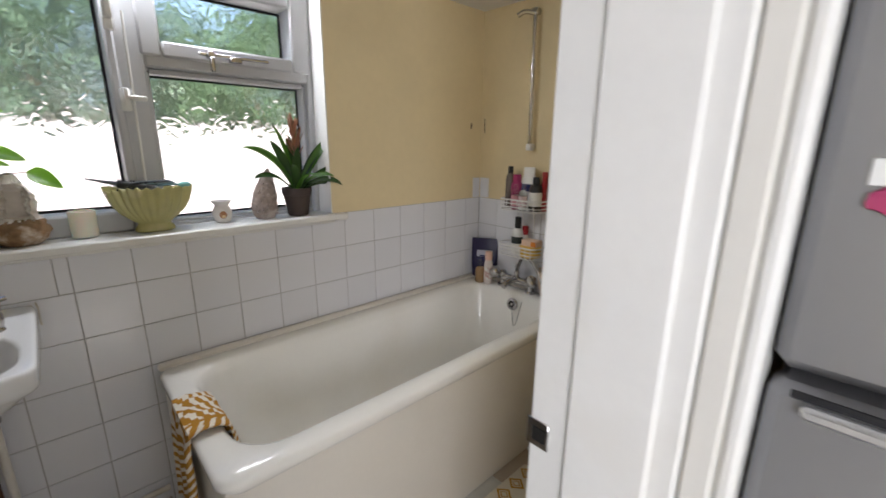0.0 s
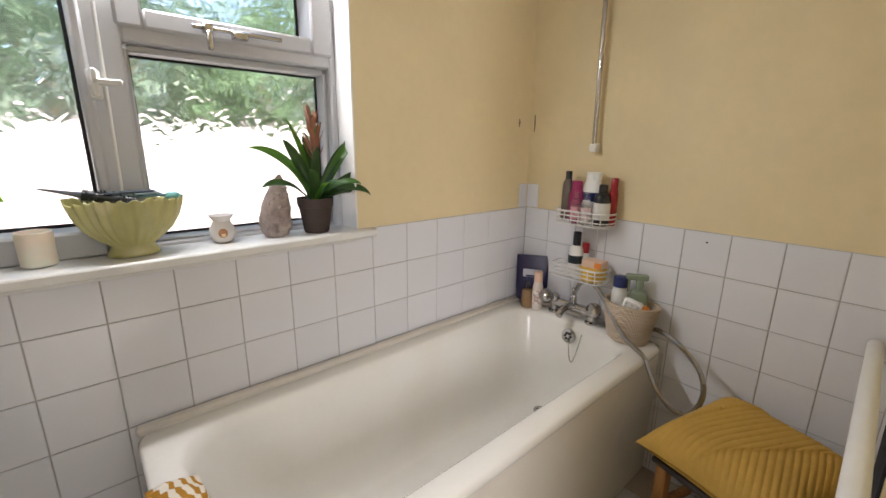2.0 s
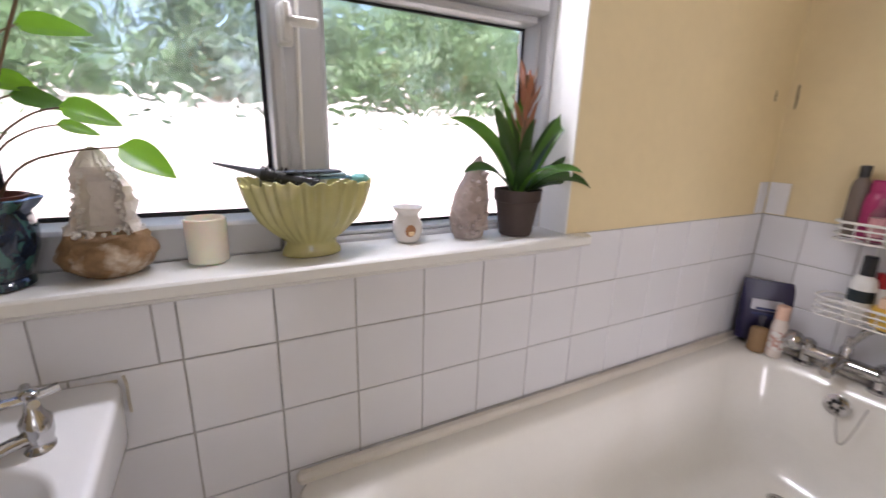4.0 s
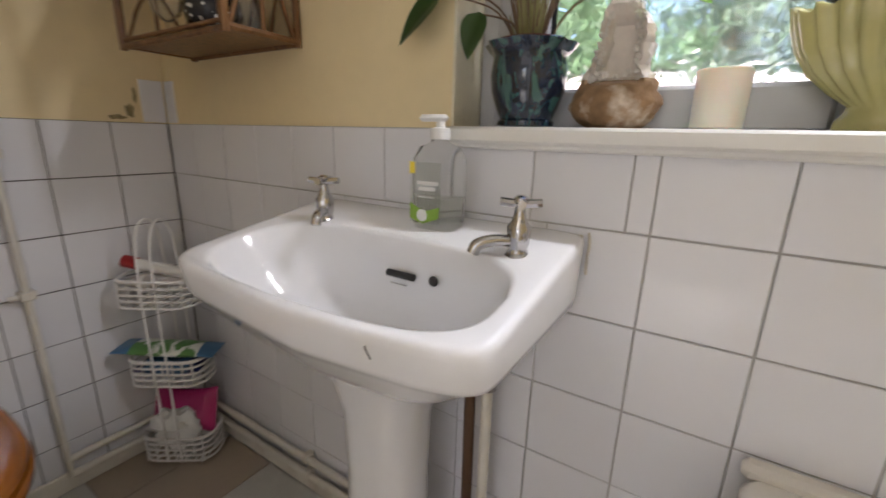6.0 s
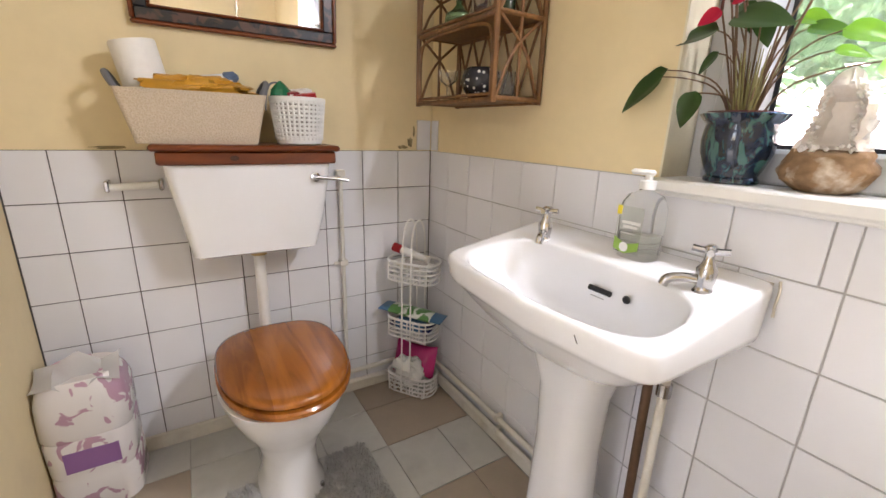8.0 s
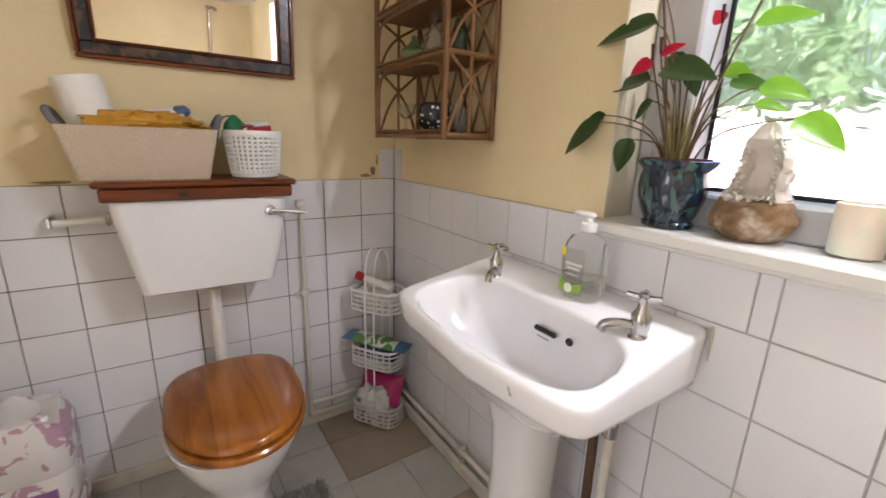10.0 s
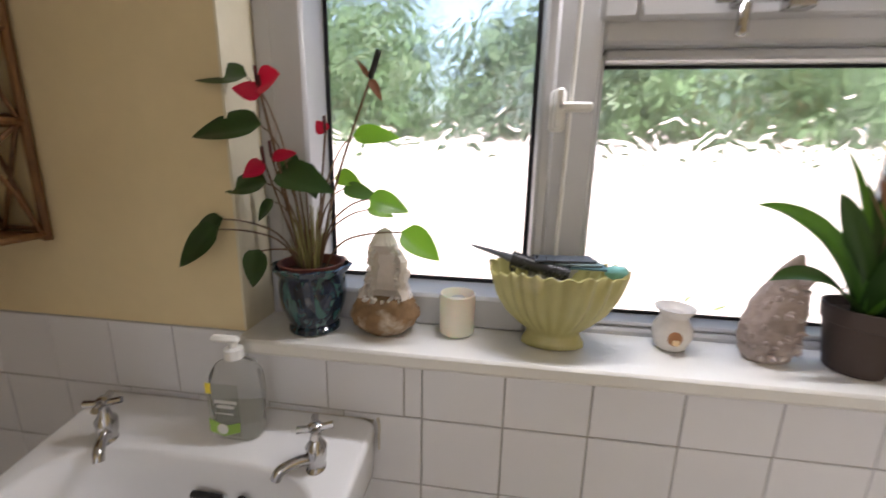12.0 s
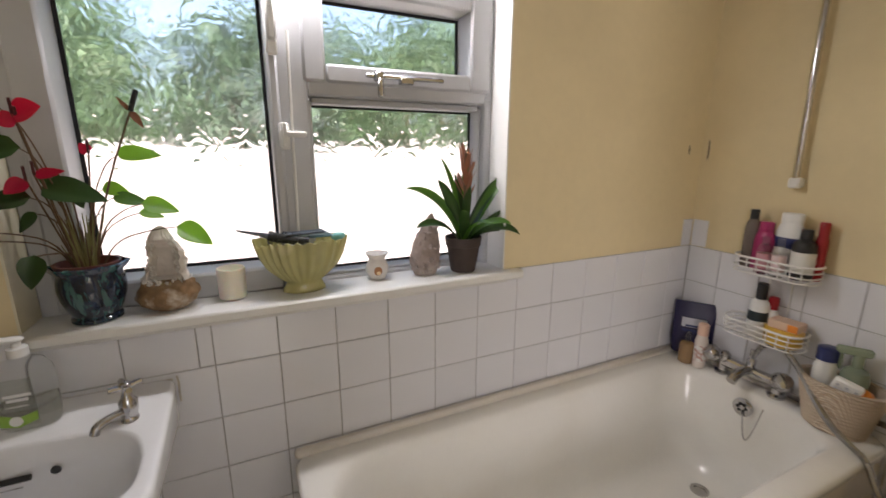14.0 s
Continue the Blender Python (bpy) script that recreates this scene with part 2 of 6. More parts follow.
# ---- mesh helpers ----
class Geo:
    def __init__(self):
        self.v, self.f = [], []

    def add(self, verts, faces):
        o = len(self.v)
        self.v += [tuple(p) for p in verts]
        self.f += [tuple(i + o for i in f) for f in faces]
        return self

    def box(self, x0, x1, y0, y1, z0, z1, c=0.003, m=None):
        c = min(c, (x1 - x0) * 0.45, (y1 - y0) * 0.45, (z1 - z0) * 0.45)
        if c <= 0:
            v = [(x, y, z) for x in (x0, x1) for y in (y0, y1) for z in (z0, z1)]
            f = [(0, 1, 3, 2), (4, 6, 7, 5), (0, 4, 5, 1), (2, 3, 7, 6), (0, 2, 6, 4), (1, 5, 7, 3)]
        else:
            v, idx = [], {}
            for i, x in enumerate((x0, x1)):
                for j, y in enumerate((y0, y1)):
                    for k, z in enumerate((z0, z1)):
                        sx, sy, sz = (c, -c)[i], (c, -c)[j], (c, -c)[k]
                        for a, p in enumerate(((x, y + sy, z + sz), (x + sx, y, z + sz), (x + sx, y + sy, z))):
                            idx[i, j, k, a] = len(v); v.append(p)
            f = []
            q = ((0, 0), (0, 1), (1, 1), (1, 0))
            for s in (0, 1):
                f.append(tuple(idx[s, a, b, 0] for a, b in (q if s else q[::-1])))
                f.append(tuple(idx[a, s, b, 1] for a, b in (q[::-1] if s else q)))
                f.append(tuple(idx[a, b, s, 2] for a, b in (q if s else q[::-1])))
            for a in (0, 1):
                for b in (0, 1):
                    f.append((idx[a, b, 0, 0], idx[a, b, 1, 0], idx[a, b, 1, 1], idx[a, b, 0, 1]))
                    f.append((idx[a, 0, b, 0], idx[a, 1, b, 0], idx[a, 1, b, 2], idx[a, 0, b, 2]))
                    f.append((idx[0, a, b, 1], idx[1, a, b, 1], idx[1, a, b, 2], idx[0, a, b, 2]))
                    for k in (0, 1):
                        f.append((idx[a, b, k, 0], idx[a, b, k, 1], idx[a, b, k, 2]))
        if m is not None:
            v = [m @ Vector(p) for p in v]
        return self.add(v, f)

    def loft(self, rings, cap0=True, cap1=True, closed=True):
        n = len(rings[0])
        v = [p for r in rings for p in r]
        f = []
        for k in range(len(rings) - 1):
            for i in range(n if closed else n - 1):
                j = (i + 1) % n
                f.append((k * n + i, k * n + j, (k + 1) * n + j, (k + 1) * n + i))
        if cap0:
            f.append(tuple(range(n - 1, -1, -1)))
        if cap1:
            f.append(tuple((len(rings) - 1) * n + i for i in range(n)))
        return self.add(v, f)

    def tube(self, pts, r, n=8, smooth=0, radii=None, caps=True):
        pts = [Vector(p) for p in pts]
        for _ in range(smooth):
            q = [pts[0]]
            for a, b in zip(pts, pts[1:]):
                q += [a * 0.75 + b * 0.25, a * 0.25 + b * 0.75]
            pts = q + [pts[-1]]
        up, rings = None, []
        for i, p in enumerate(pts):
            d = (pts[min(i + 1, len(pts) - 1)] - pts[max(i - 1, 0)]).normalized()
            if up is None:
                up = d.orthogonal().normalized()
            up = (up - d * up.dot(d)).normalized()
            w = d.cross(up)
            rr = r if radii is None else radii[0] + (radii[1] - radii[0]) * i / (len(pts) - 1)
            rings.append([p + (up * math.cos(6.28319 * k / n) + w * math.sin(6.28319 * k / n)) * rr for k in range(n)])
        return self.loft(rings, caps, caps)

    def lathe(self, prof, at=(0, 0, 0), n=24, m=None, wave=None):
        rings = []
        for r, z in prof:
            ring = []
            for k in range(n):
                a = 6.28319 * k / n
                rr = r if wave is None else r * wave(a, z)
                ring.append(Vector((rr * math.cos(a), rr * math.sin(a), z)))
            rings.append([(m @ p if m is not None else p) + Vector(at) for p in ring])
        return self.loft(rings)

    def ball(self, c, r, n=12, rough=0.0, seed=0.0, m=None):
        rings = []
        for i in range(1, n):
            t = math.pi * i / n
            ring = []
            for k in range(n * 2):
                a = math.pi * k / n
                d = Vector((math.sin(t) * math.cos(a), math.sin(t) * math.sin(a), -math.cos(t)))
                s = 1 + rough * noise.noise(d * 2.2 + Vector((seed, seed, seed))) + rough * 0.4 * noise.noise(d * 6 + Vector((seed, 0, 3)))
                p = Vector((d.x * r[0], d.y * r[1], d.z * r[2])) * s
                ring.append((m @ p if m is not None else p) + Vector(c))
            rings.append(ring)
        return self.loft(rings)

    def mesh(self, name, mat, angle=40):
        me = bpy.data.meshes.new(name)
        me.from_pydata([tuple(p) for p in self.v], [], self.f)
        bm = bmesh.new(); bm.from_mesh(me)
        bmesh.ops.recalc_face_normals(bm, faces=bm.faces)
        bm.to_mesh(me); bm.free()
        me.shade_smooth()
        me.set_sharp_from_angle(angle=radians(angle))
        me.materials.append(mat)
        return me


def part(name, geo, mat, parent=None, label="", angle=40):
    ob = new(name, geo.mesh(name, mat, angle))
    if parent is not None:
        ob.parent = parent
    if label:
        ob["label"] = label
    return ob


def thing(name, label, category, group="", kind="", at=(0, 0, 0)):
    ob = new(name)
    ob.location = at
    ob.empty_display_size = 0.05
    return tagged(ob, label, category, group, kind)


def structure(name, geo, mat, label="", category=""):
    return tagged(part(name, geo, mat), label, category, kind="structure")


def rrect(cx, cy, hx, hy, r, z, n=6):
    """A rounded rectangle, counter-clockwise."""
    r = min(r, hx, hy)
    out = []
    for sx, sy, a0 in ((1, 1, 0), (-1, 1, 90), (-1, -1, 180), (1, -1, 270)):
        for k in range(n + 1):
            a = radians(a0 + 90 * k / n)
            out.append((cx + sx * (hx - r) + r * math.cos(a), cy + sy * (hy - r) + r * math.sin(a), z))
    return out


# ---- room ----
XL, XR, YD, YW, TOP, CEILZ = -1.35, 1.885, 0.235, 1.60, 1.064, 2.045
OX0, OX1, OZ0, OZ1 = -0.30, 0.93, 1.03, 1.97      # window opening
DX0, DX1, DZ = -0.27, 0.512, 1.99                   # doorway
floor = structure("floor", Geo().box(XL - 0.1, XR + 0.1, -2.4, YW + 0.1, -0.12, -0.006, 0), GROUT, "pale grout bed under mixed floor tiles", "floor")
ceiling = structure("ceiling", Geo().box(XL - 0.1, XR + 0.1, YD - 0.23, YW + 0.3, CEILZ, CEILZ + 0.1, 0), CEIL, "low white painted ceiling", "ceiling")
g = Geo()
g.box(XL - 0.1, OX0, YW, 1.86, 0, CEILZ, 0).box(OX1, XR + 0.1, YW, 1.86, 0, CEILZ, 0)
g.box(OX0, OX1, YW, 1.86, 0, OZ0, 0).box(OX0, OX1, YW, 1.86, OZ1, CEILZ, 0)
wall_north = structure("wall_north", g, PAINT, "cream-yellow painted window wall over white tiling", "wall")
wall_east = structure("wall_east", Geo().box(XR, XR + 0.1, YD, YW, 0, CEILZ, 0), PAINT, "cream-yellow painted wall behind the bath taps", "wall")
wall_west = structure("wall_west", Geo().box(XL - 0.1, XL, YD, YW, 0, CEILZ, 0), PAINT, "cream-yellow painted wall behind the toilet", "wall")
g = Geo().box(XL - 0.1, DX0, 0.03, YD, 0, CEILZ, 0).box(DX1, XR + 0.1, 0.03, YD, 0, CEILZ, 0).box(DX0, DX1, 0.03, YD, DZ, CEILZ, 0)
wall_south = structure("wall_south", g, PAINT, "cream-yellow painted wall round the doorway", "wall")
# kitchen behind the doorway
KY = 0.03
KW = material("pale_kitchen_paint", (0.7, 0.68, 0.63), 0.8, var=0.04)
g = Geo().box(-1.6, -1.5, -2.4, 0, 0, 2.4, 0).box(1.7, 1.8, -2.4, 0, 0, 2.4, 0)
# the far wall's opening is unseen, added to let sky light in
g.box(-1.6, 0.2, -2.5, -2.4, 0, 2.4, 0).box(0.8, 1.8, -2.5, -2.4, 0, 2.4, 0).box(0.2, 0.8, -2.5, -2.4, 0, 1.25, 0).box(0.2, 0.8, -2.5, -2.4, 2.05, 2.4, 0)
g.box(-1.6, XL - 0.1, -0.1, 0.03, 0, 2.4, 0).box(-1.6, 1.9, 0.03, 0.10, CEILZ + 0.101, 2.4, 0)
structure("wall_kitchen", g, KW, "plain pale kitchen walls", "wall")
structure("ceiling_kitchen", Geo().box(-1.6, 1.8, -2.5, 0, 2.4, 2.5, 0), CEIL, "plain white kitchen ceiling", "ceiling")

# door lining, stop and architraves
door = thing("door_1", "white gloss painted door frame with open doorway", "door frame", kind="structure")
for x0, x1, s in ((DX1 - 0.022, DX1, -1), (DX0, DX0 + 0.022, 1)):
    part("door_lining", Geo().box(x0, x1, 0.06, YD + 0.008, 0, DZ - 0.022, 0.004), WHITEWOOD, door)
    a, b = (x0 - 0.010, x0) if s < 0 else (x1, x1 + 0.010)
    part("door_stop", Geo().box(a, b, 0.085, 0.185, 0, DZ - 0.022, 0.006), WHITEWOOD, door)
    part("architrave", Geo().box(min(x0, x1) + (0.006 if s < 0 else -0.05), max(x0, x1) + (0.05 if s < 0 else -0.006), 0.012, 0.03, 0, DZ + 0.03, 0.006), WHITEWOOD, door)
    part("architrave", Geo().box(min(x0, x1) + (0.010 if s < 0 else -0.05), max(x0, x1) + (0.05 if s < 0 else -0.010), YD, YD + 0.007, 0, DZ + 0.03, 0.003), WHITEWOOD, door)
    part("lining_return", Geo().box(min(x0, x1) + (0.004 if s < 0 else 0), max(x0, x1) - (0.004 if s > 0 else 0), 0.03, 0.059, 0, DZ - 0.022, 0.004), KW, door, "cream painted return")
part("door_lining", Geo().box(DX0, DX1, 0.03, YD, DZ - 0.022, DZ, 0.003), WHITEWOOD, door)
keep = part("strike_plate", Geo().box(DX1 - 0.0245, DX1 - 0.0215, 0.212, 0.2455, 0.962, 1.003, 0.001), CHROME, door, "worn dark chrome strike plate")
part("latch_hole", Geo().box(DX1 - 0.0255, DX1 - 0.023, 0.216, 0.236, 0.972, 0.992, 0), BLACK, keep)

# ---- window ----
win = thing("window_1", "white uPVC casement window with obscure patterned glass", "window", kind="structure")
FY, GY, BY = 1.70, 1.79, 1.83
def bar(x0, x1, z0, z1, y0=FY, y1=BY, c=0.006, name="window_frame"):
    return part(name, Geo().box(x0, x1, y0, y1, z0, z1, c), UPVC, win)
bar(OX0, -0.245, OZ0, OZ1); bar(0.905, OX1 + 0.0, OZ0, OZ1)
bar(-0.245, 0.905, 1.905, OZ1); bar(-0.245, 0.905, OZ0, 1.078, FY + 0.02)
bar(0.262, 0.345, 1.078, 1.905)
bar(0.345, 0.905, 1.60, 1.66)
# opening sashes stand proud of the frame
def sash(x0, x1, z0, z1, px0, px1, pz0, pz1, y0):
    s = part("sash", Geo().box(x0, px0, y0, GY + 0.015, z0, z1, 0.007).box(px1, x1, y0, GY + 0.015, z0, z1, 0.007)
             .box(px0, px1, y0 + 0.0005, GY + 0.015, z0, pz0, 0.007).box(px0, px1, y0 + 0.0005, GY + 0.015, pz1, z1, 0.007), UPVC, win)
    return s
def pane(x0, x1, z0, z1):
    p = part("pane", Geo().box(x0, x1, GY, GY + 0.006, z0, z1, 0), GLASS, win)
    p.visible_shadow = False
    w = 0.009
    part("gasket", Geo().box(x0 - 0.001, x0 + w, GY - 0.006, GY - 0.001, z0, z1, 0.001).box(x1 - w, x1 + 0.001, GY - 0.006, GY - 0.001, z0, z1, 0.001)
         .box(x0 + w, x1 - w, GY - 0.006, GY - 0.001, z0 - 0.001, z0 + w, 0.001).box(x0 + w, x1 - w, GY - 0.006, GY - 0.001, z1 - w, z1 + 0.001, 0.001), GASKET, p)
sash(-0.262, 0.272, 1.066, 1.92, -0.192, 0.246, 1.135, 1.865, FY - 0.012)
pane(-0.192, 0.246, 1.135, 1.865)
sash(0.335, 0.915, 1.635, 1.92, 0.395, 0.842, 1.684, 1.865, FY - 0.012)
pane(0.395, 0.842, 1.684, 1.865)
bead = Geo().box(0.345, 0.357, FY + 0.03, GY, 1.085, 1.59, 0.004).box(0.893, 0.905, FY + 0.03, GY, 1.085, 1.59, 0.004).box(0.357, 0.893, FY + 0.03, GY, 1.582, 1.6, 0.004).box(0.357, 0.893, FY + 0.03, GY, 1.078, 1.088, 0.004)
part("glazing_bead", bead, UPVC, win)
pane(0.355, 0.895, 1.086, 1.585)
def casement_handle(x, z, up):
    h = part("casement_handle", Geo().box(x - 0.014, x + 0.014, FY - 0.03, FY - 0.012, z - 0.04, z + 0.03, 0.005), WHITEWOOD, win)
    if up:
        part("lever", Geo().box(x - 0.012, x + 0.012, FY - 0.055, FY - 0.03, z - 0.01, z + 0.12, 0.006), WHITEWOOD, h)
    else:
        part("lever", Geo().box(x - 0.005, x + 0.055, FY - 0.05, FY - 0.03, z - 0.008, z + 0.008, 0.004).box(x - 0.008, x + 0.008, FY - 0.05, FY - 0.03, z - 0.035, z + 0.03, 0.004), WHITEWOOD, h)
casement_handle(0.275, 1.495, False); casement_handle(0.262, 1.73, True)
st = part("casement_stay", Geo().tube([(0.29, FY - 0.022, 1.12), (0.30, FY - 0.025, 1.75)], 0.004), WHITEWOOD, win)
st2 = part("stay_catch", Geo().box(0.265, 0.305, FY - 0.035, FY - 0.012, 1.135, 1.165, 0.004).lathe([(0.008, 0), (0.010, 0.02), (0.006, 0.035)], (0.285, FY - 0.03, 1.165)), CHROME, win)
vs = part("casement_stay", Geo().box(0.50, 0.74, FY - 0.032, FY - 0.022, 1.652, 1.664, 0.003).box(0.60, 0.64, FY - 0.04, FY - 0.012, 1.640, 1.66, 0.003), CHROME, win, "chrome and cream window stay")
vh = part("vent_handle", Geo().box(0.525, 0.55, FY - 0.045, FY - 0.012, 1.645, 1.67, 0.004).box(0.53, 0.545, FY - 0.05, FY - 0.035, 1.60, 1.65, 0.004), CHROME, win)
sill = structure("window_sill", Geo().box(-0.30, 0.93, 1.57, FY + 0.02, 1.03, 1.066, 0.004).box(-0.285, 0.987, 1.557, 1.5995, 1.039, 1.0665, 0.005), WHITEWOOD, "white painted wooden window sill", "window sill")
reveal = structure("trim_reveal", Geo().box(OX1 - 0.004, OX1 + 0.001, YW - 0.003, FY, 1.066, OZ1, 0).box(OX0, OX1, YW - 0.002, FY, OZ1 - 0.004, OZ1, 0), WHITEWOOD, "white painted window reveal", "trim")

structure("trim_reveal_cream", Geo().box(OX0 - 0.001, OX0 + 0.004, YW - 0.003, FY, 1.066, OZ1 - 0.0045, 0), material("cream_reveal_paint", (0.74, 0.68, 0.52), 0.6, var=0.07, scale=5, fine=40, bump=0.4, bump_scale=30), "cream painted plaster window reveal", "trim")

# ---- outside ----
GRASS = material("garden_ground", (0.12, 0.15, 0.06), 0.9, var=0.3)
structure("ground", Geo().box(-60, 60, 1.9, 120, -0.3, -0.1, 0), GRASS, "garden ground beyond the window", "ground")
RENDER = material("pale_rendered_wall", (0.40, 0.37, 0.365), 0.9, var=0.06, scale=1.5, fine=20, bump=0.3, bump_scale=30)
structure("wall_garden", Geo().box(-8, 9, 4.6, 4.8, -0.1, 1.5, 0.01), RENDER, "pale rendered garden wall beyond the window", "wall")

# foliage beyond the garden wall
LEAFA = material("hedge_leaf", (0.085, 0.15, 0.07), 0.5, var=0.35, scale=0.7, fine=3, rand=0.0)
LEAFB = material("blue_green_leaf", (0.08, 0.135, 0.08), 0.5, var=0.35, scale=0.7, fine=3)
def shrub(name, cx, cy, cz, rx, ry, rz, count, mat, seed, label):
    rnd = random.Random(seed)
    t = thing(name, label, "shrub", at=(cx, cy, -0.1))
    trunk = Geo()
    for k in range(5):
        a = 6.283 * k / 5
        trunk.tube([(0, 0, 0), (0.2 * rx * math.cos(a), 0.2 * ry * math.sin(a), 0.5 * cz), (0.6 * rx * math.cos(a), 0.6 * ry * math.sin(a), cz + rz * 0.4)], 0.05, 6, 1, radii=(0.07, 0.015))
    part("trunk", trunk, STOOLWOOD, t)
    g = Geo()
    for _ in range(count):
        d = Vector((rnd.gauss(0, 1), rnd.gauss(0, 1), rnd.gauss(0, 1))).normalized()
        s = rnd.uniform(0.55, 1.0) * (1 + 0.35 * noise.noise(d * 2.5 + Vector((seed, 0, 0))))
        p = Vector((d.x * rx, d.y * ry, cz + 0.1 + d.z * rz)) * 1.0
        p = Vector((p.x * s, p.y * s, cz + 0.1 + d.z * rz * s))
        u = Vector((rnd.gauss(0, 1), rnd.gauss(0, 1), rnd.gauss(0, 0.6))).normalized() * rnd.uniform(0.05, 0.11)
        w = u.cross(Vector((rnd.gauss(0, 1), rnd.gauss(0, 1), rnd.gauss(0, 1)))).normalized() * rnd.uniform(0.02, 0.04)
        g.add([p - u, p + w, p + u, p - w], [(0, 1, 2, 3)])
    c = part("crown", g, mat, t)
    return t
shrub("garden_shrub", -1.9, 5.9, 1.9, 1.5, 0.7, 1.2, 7000, LEAFA, 1, "leafy green garden shrub behind the garden wall")
shrub("garden_shrub", 0.6, 6.1, 2.0, 1.3, 0.7, 1.1, 6000, LEAFB, 2, "leafy green garden shrub behind the garden wall")
shrub("garden_shrub", 2.6, 5.8, 1.9, 1.4, 0.7, 1.3, 7000, LEAFA, 3, "dark leafy green garden shrub behind the garden wall")
shrub("garden_shrub", 4.8, 6.2, 1.9, 1.5, 0.7, 1.3, 6000, LEAFA, 4, "dark leafy green garden shrub behind the garden wall")
shrub("garden_shrub", -4.6, 6.2, 1.8, 1.6, 0.7, 1.4, 6000, LEAFA, 5, "leafy green garden shrub behind the garden wall")
shrub("garden_tree", 6.5, 9.0, 3.2, 2.4, 1.5, 2.4, 7000, LEAFA, 6, "tall green garden tree beyond the wall")
shrub("garden_tree", -3.0, 9.5, 3.6, 1.8, 1.4, 2.0, 6000, LEAFB, 7, "tall pale green garden tree beyond the wall")

# ---- bath ----
def bath():
    t = thing("bathtub", "cream-white enamelled bath with a flat white front panel", "bathtub", at=(0, 0, 0))
    cx, cy, hx, hy = 1.0485, 1.229, 0.8265, 0.361
    Z = 0.595
    rings = [rrect(cx, cy, hx - 0.012, hy - 0.012, 0.05, Z - 0.045), rrect(cx, cy, hx, hy, 0.06, Z - 0.028), rrect(cx, cy, hx, hy, 0.06, Z - 0.01),
             rrect(cx, cy, hx - 0.010, hy - 0.010, 0.055, Z)]
    ix, iy = cx - 0.005, cy - 0.004
    rings += [rrect(ix, iy, 0.755, 0.287, 0.13, Z), rrect(ix, iy, 0.742, 0.274, 0.13, Z - 0.010), rrect(ix, iy, 0.730, 0.262, 0.13, Z - 0.04),
              rrect(ix + 0.03, iy, 0.675, 0.235, 0.14, Z - 0.25), rrect(ix + 0.04, iy, 0.63, 0.205, 0.15, Z - 0.36), rrect(ix + 0.05, iy, 0.55, 0.15, 0.14, Z - 0.395)]
    part("tub", Geo().loft(rings, False, True), BATHWHITE, t, angle=60)
    part("front_panel", Geo().box(0.235, 1.874, 0.884, 0.896, 0.0, Z - 0.03, 0.003), PANEL, t)
    part("end_panel", Geo().box(0.235, 0.247, 0.898, 1.586, 0.0, Z - 0.03, 0.003), PANEL, t)
    ov = part("overflow", Geo().lathe([(0.034, 0), (0.034, 0.006), (0.026, 0.010)], (0, 0, 0), 20, Matrix.Translation((1.760, 1.225, 0.535)) @ Matrix.Rotation(radians(-82), 4, "Y")), CHROME, t)
    for k in range(6):
        a = k * 1.047
        part("slot", Geo().lathe([(0.006, 0), (0.006, 0.002)], (0, 0, 0), 8, Matrix.Translation((1.7495, 1.225 + 0.014 * math.cos(a), 0.537 + 0.014 * math.sin(a))) @ Matrix.Rotation(radians(-82), 4, "Y")), BLACK, ov)
    ch = [(1.748, 1.222, 0.515)]
    for k in range(14):
        u = k / 13
        ch.append((1.742 - 0.012 * math.sin(3.14 * u), 1.215 - 0.06 * u, 0.515 - 0.11 * math.sin(3.14 * u) + 0.055 * u))
    part("plug_chain", Geo().tube(ch, 0.0028, 6), CHROME, t)
    part("drain", Geo().lathe([(0.032, 0.0), (0.032, 0.004), (0.022, 0.003), (0.02, -0.002)], (1.62, 1.25, 0.2025), 20), CHROME, t)
    return t
bath()
tagged(part("bath_edge_strip", Geo().box(0.225, 1.878, 1.562, 1.5925, 0.585, 0.612, 0.008).box(1.852, 1.8785, 1.2, 1.561, 0.592, 0.608, 0.006), PANEL), "cream plastic sealing strip along the tiled wall", "trim", kind="structure")

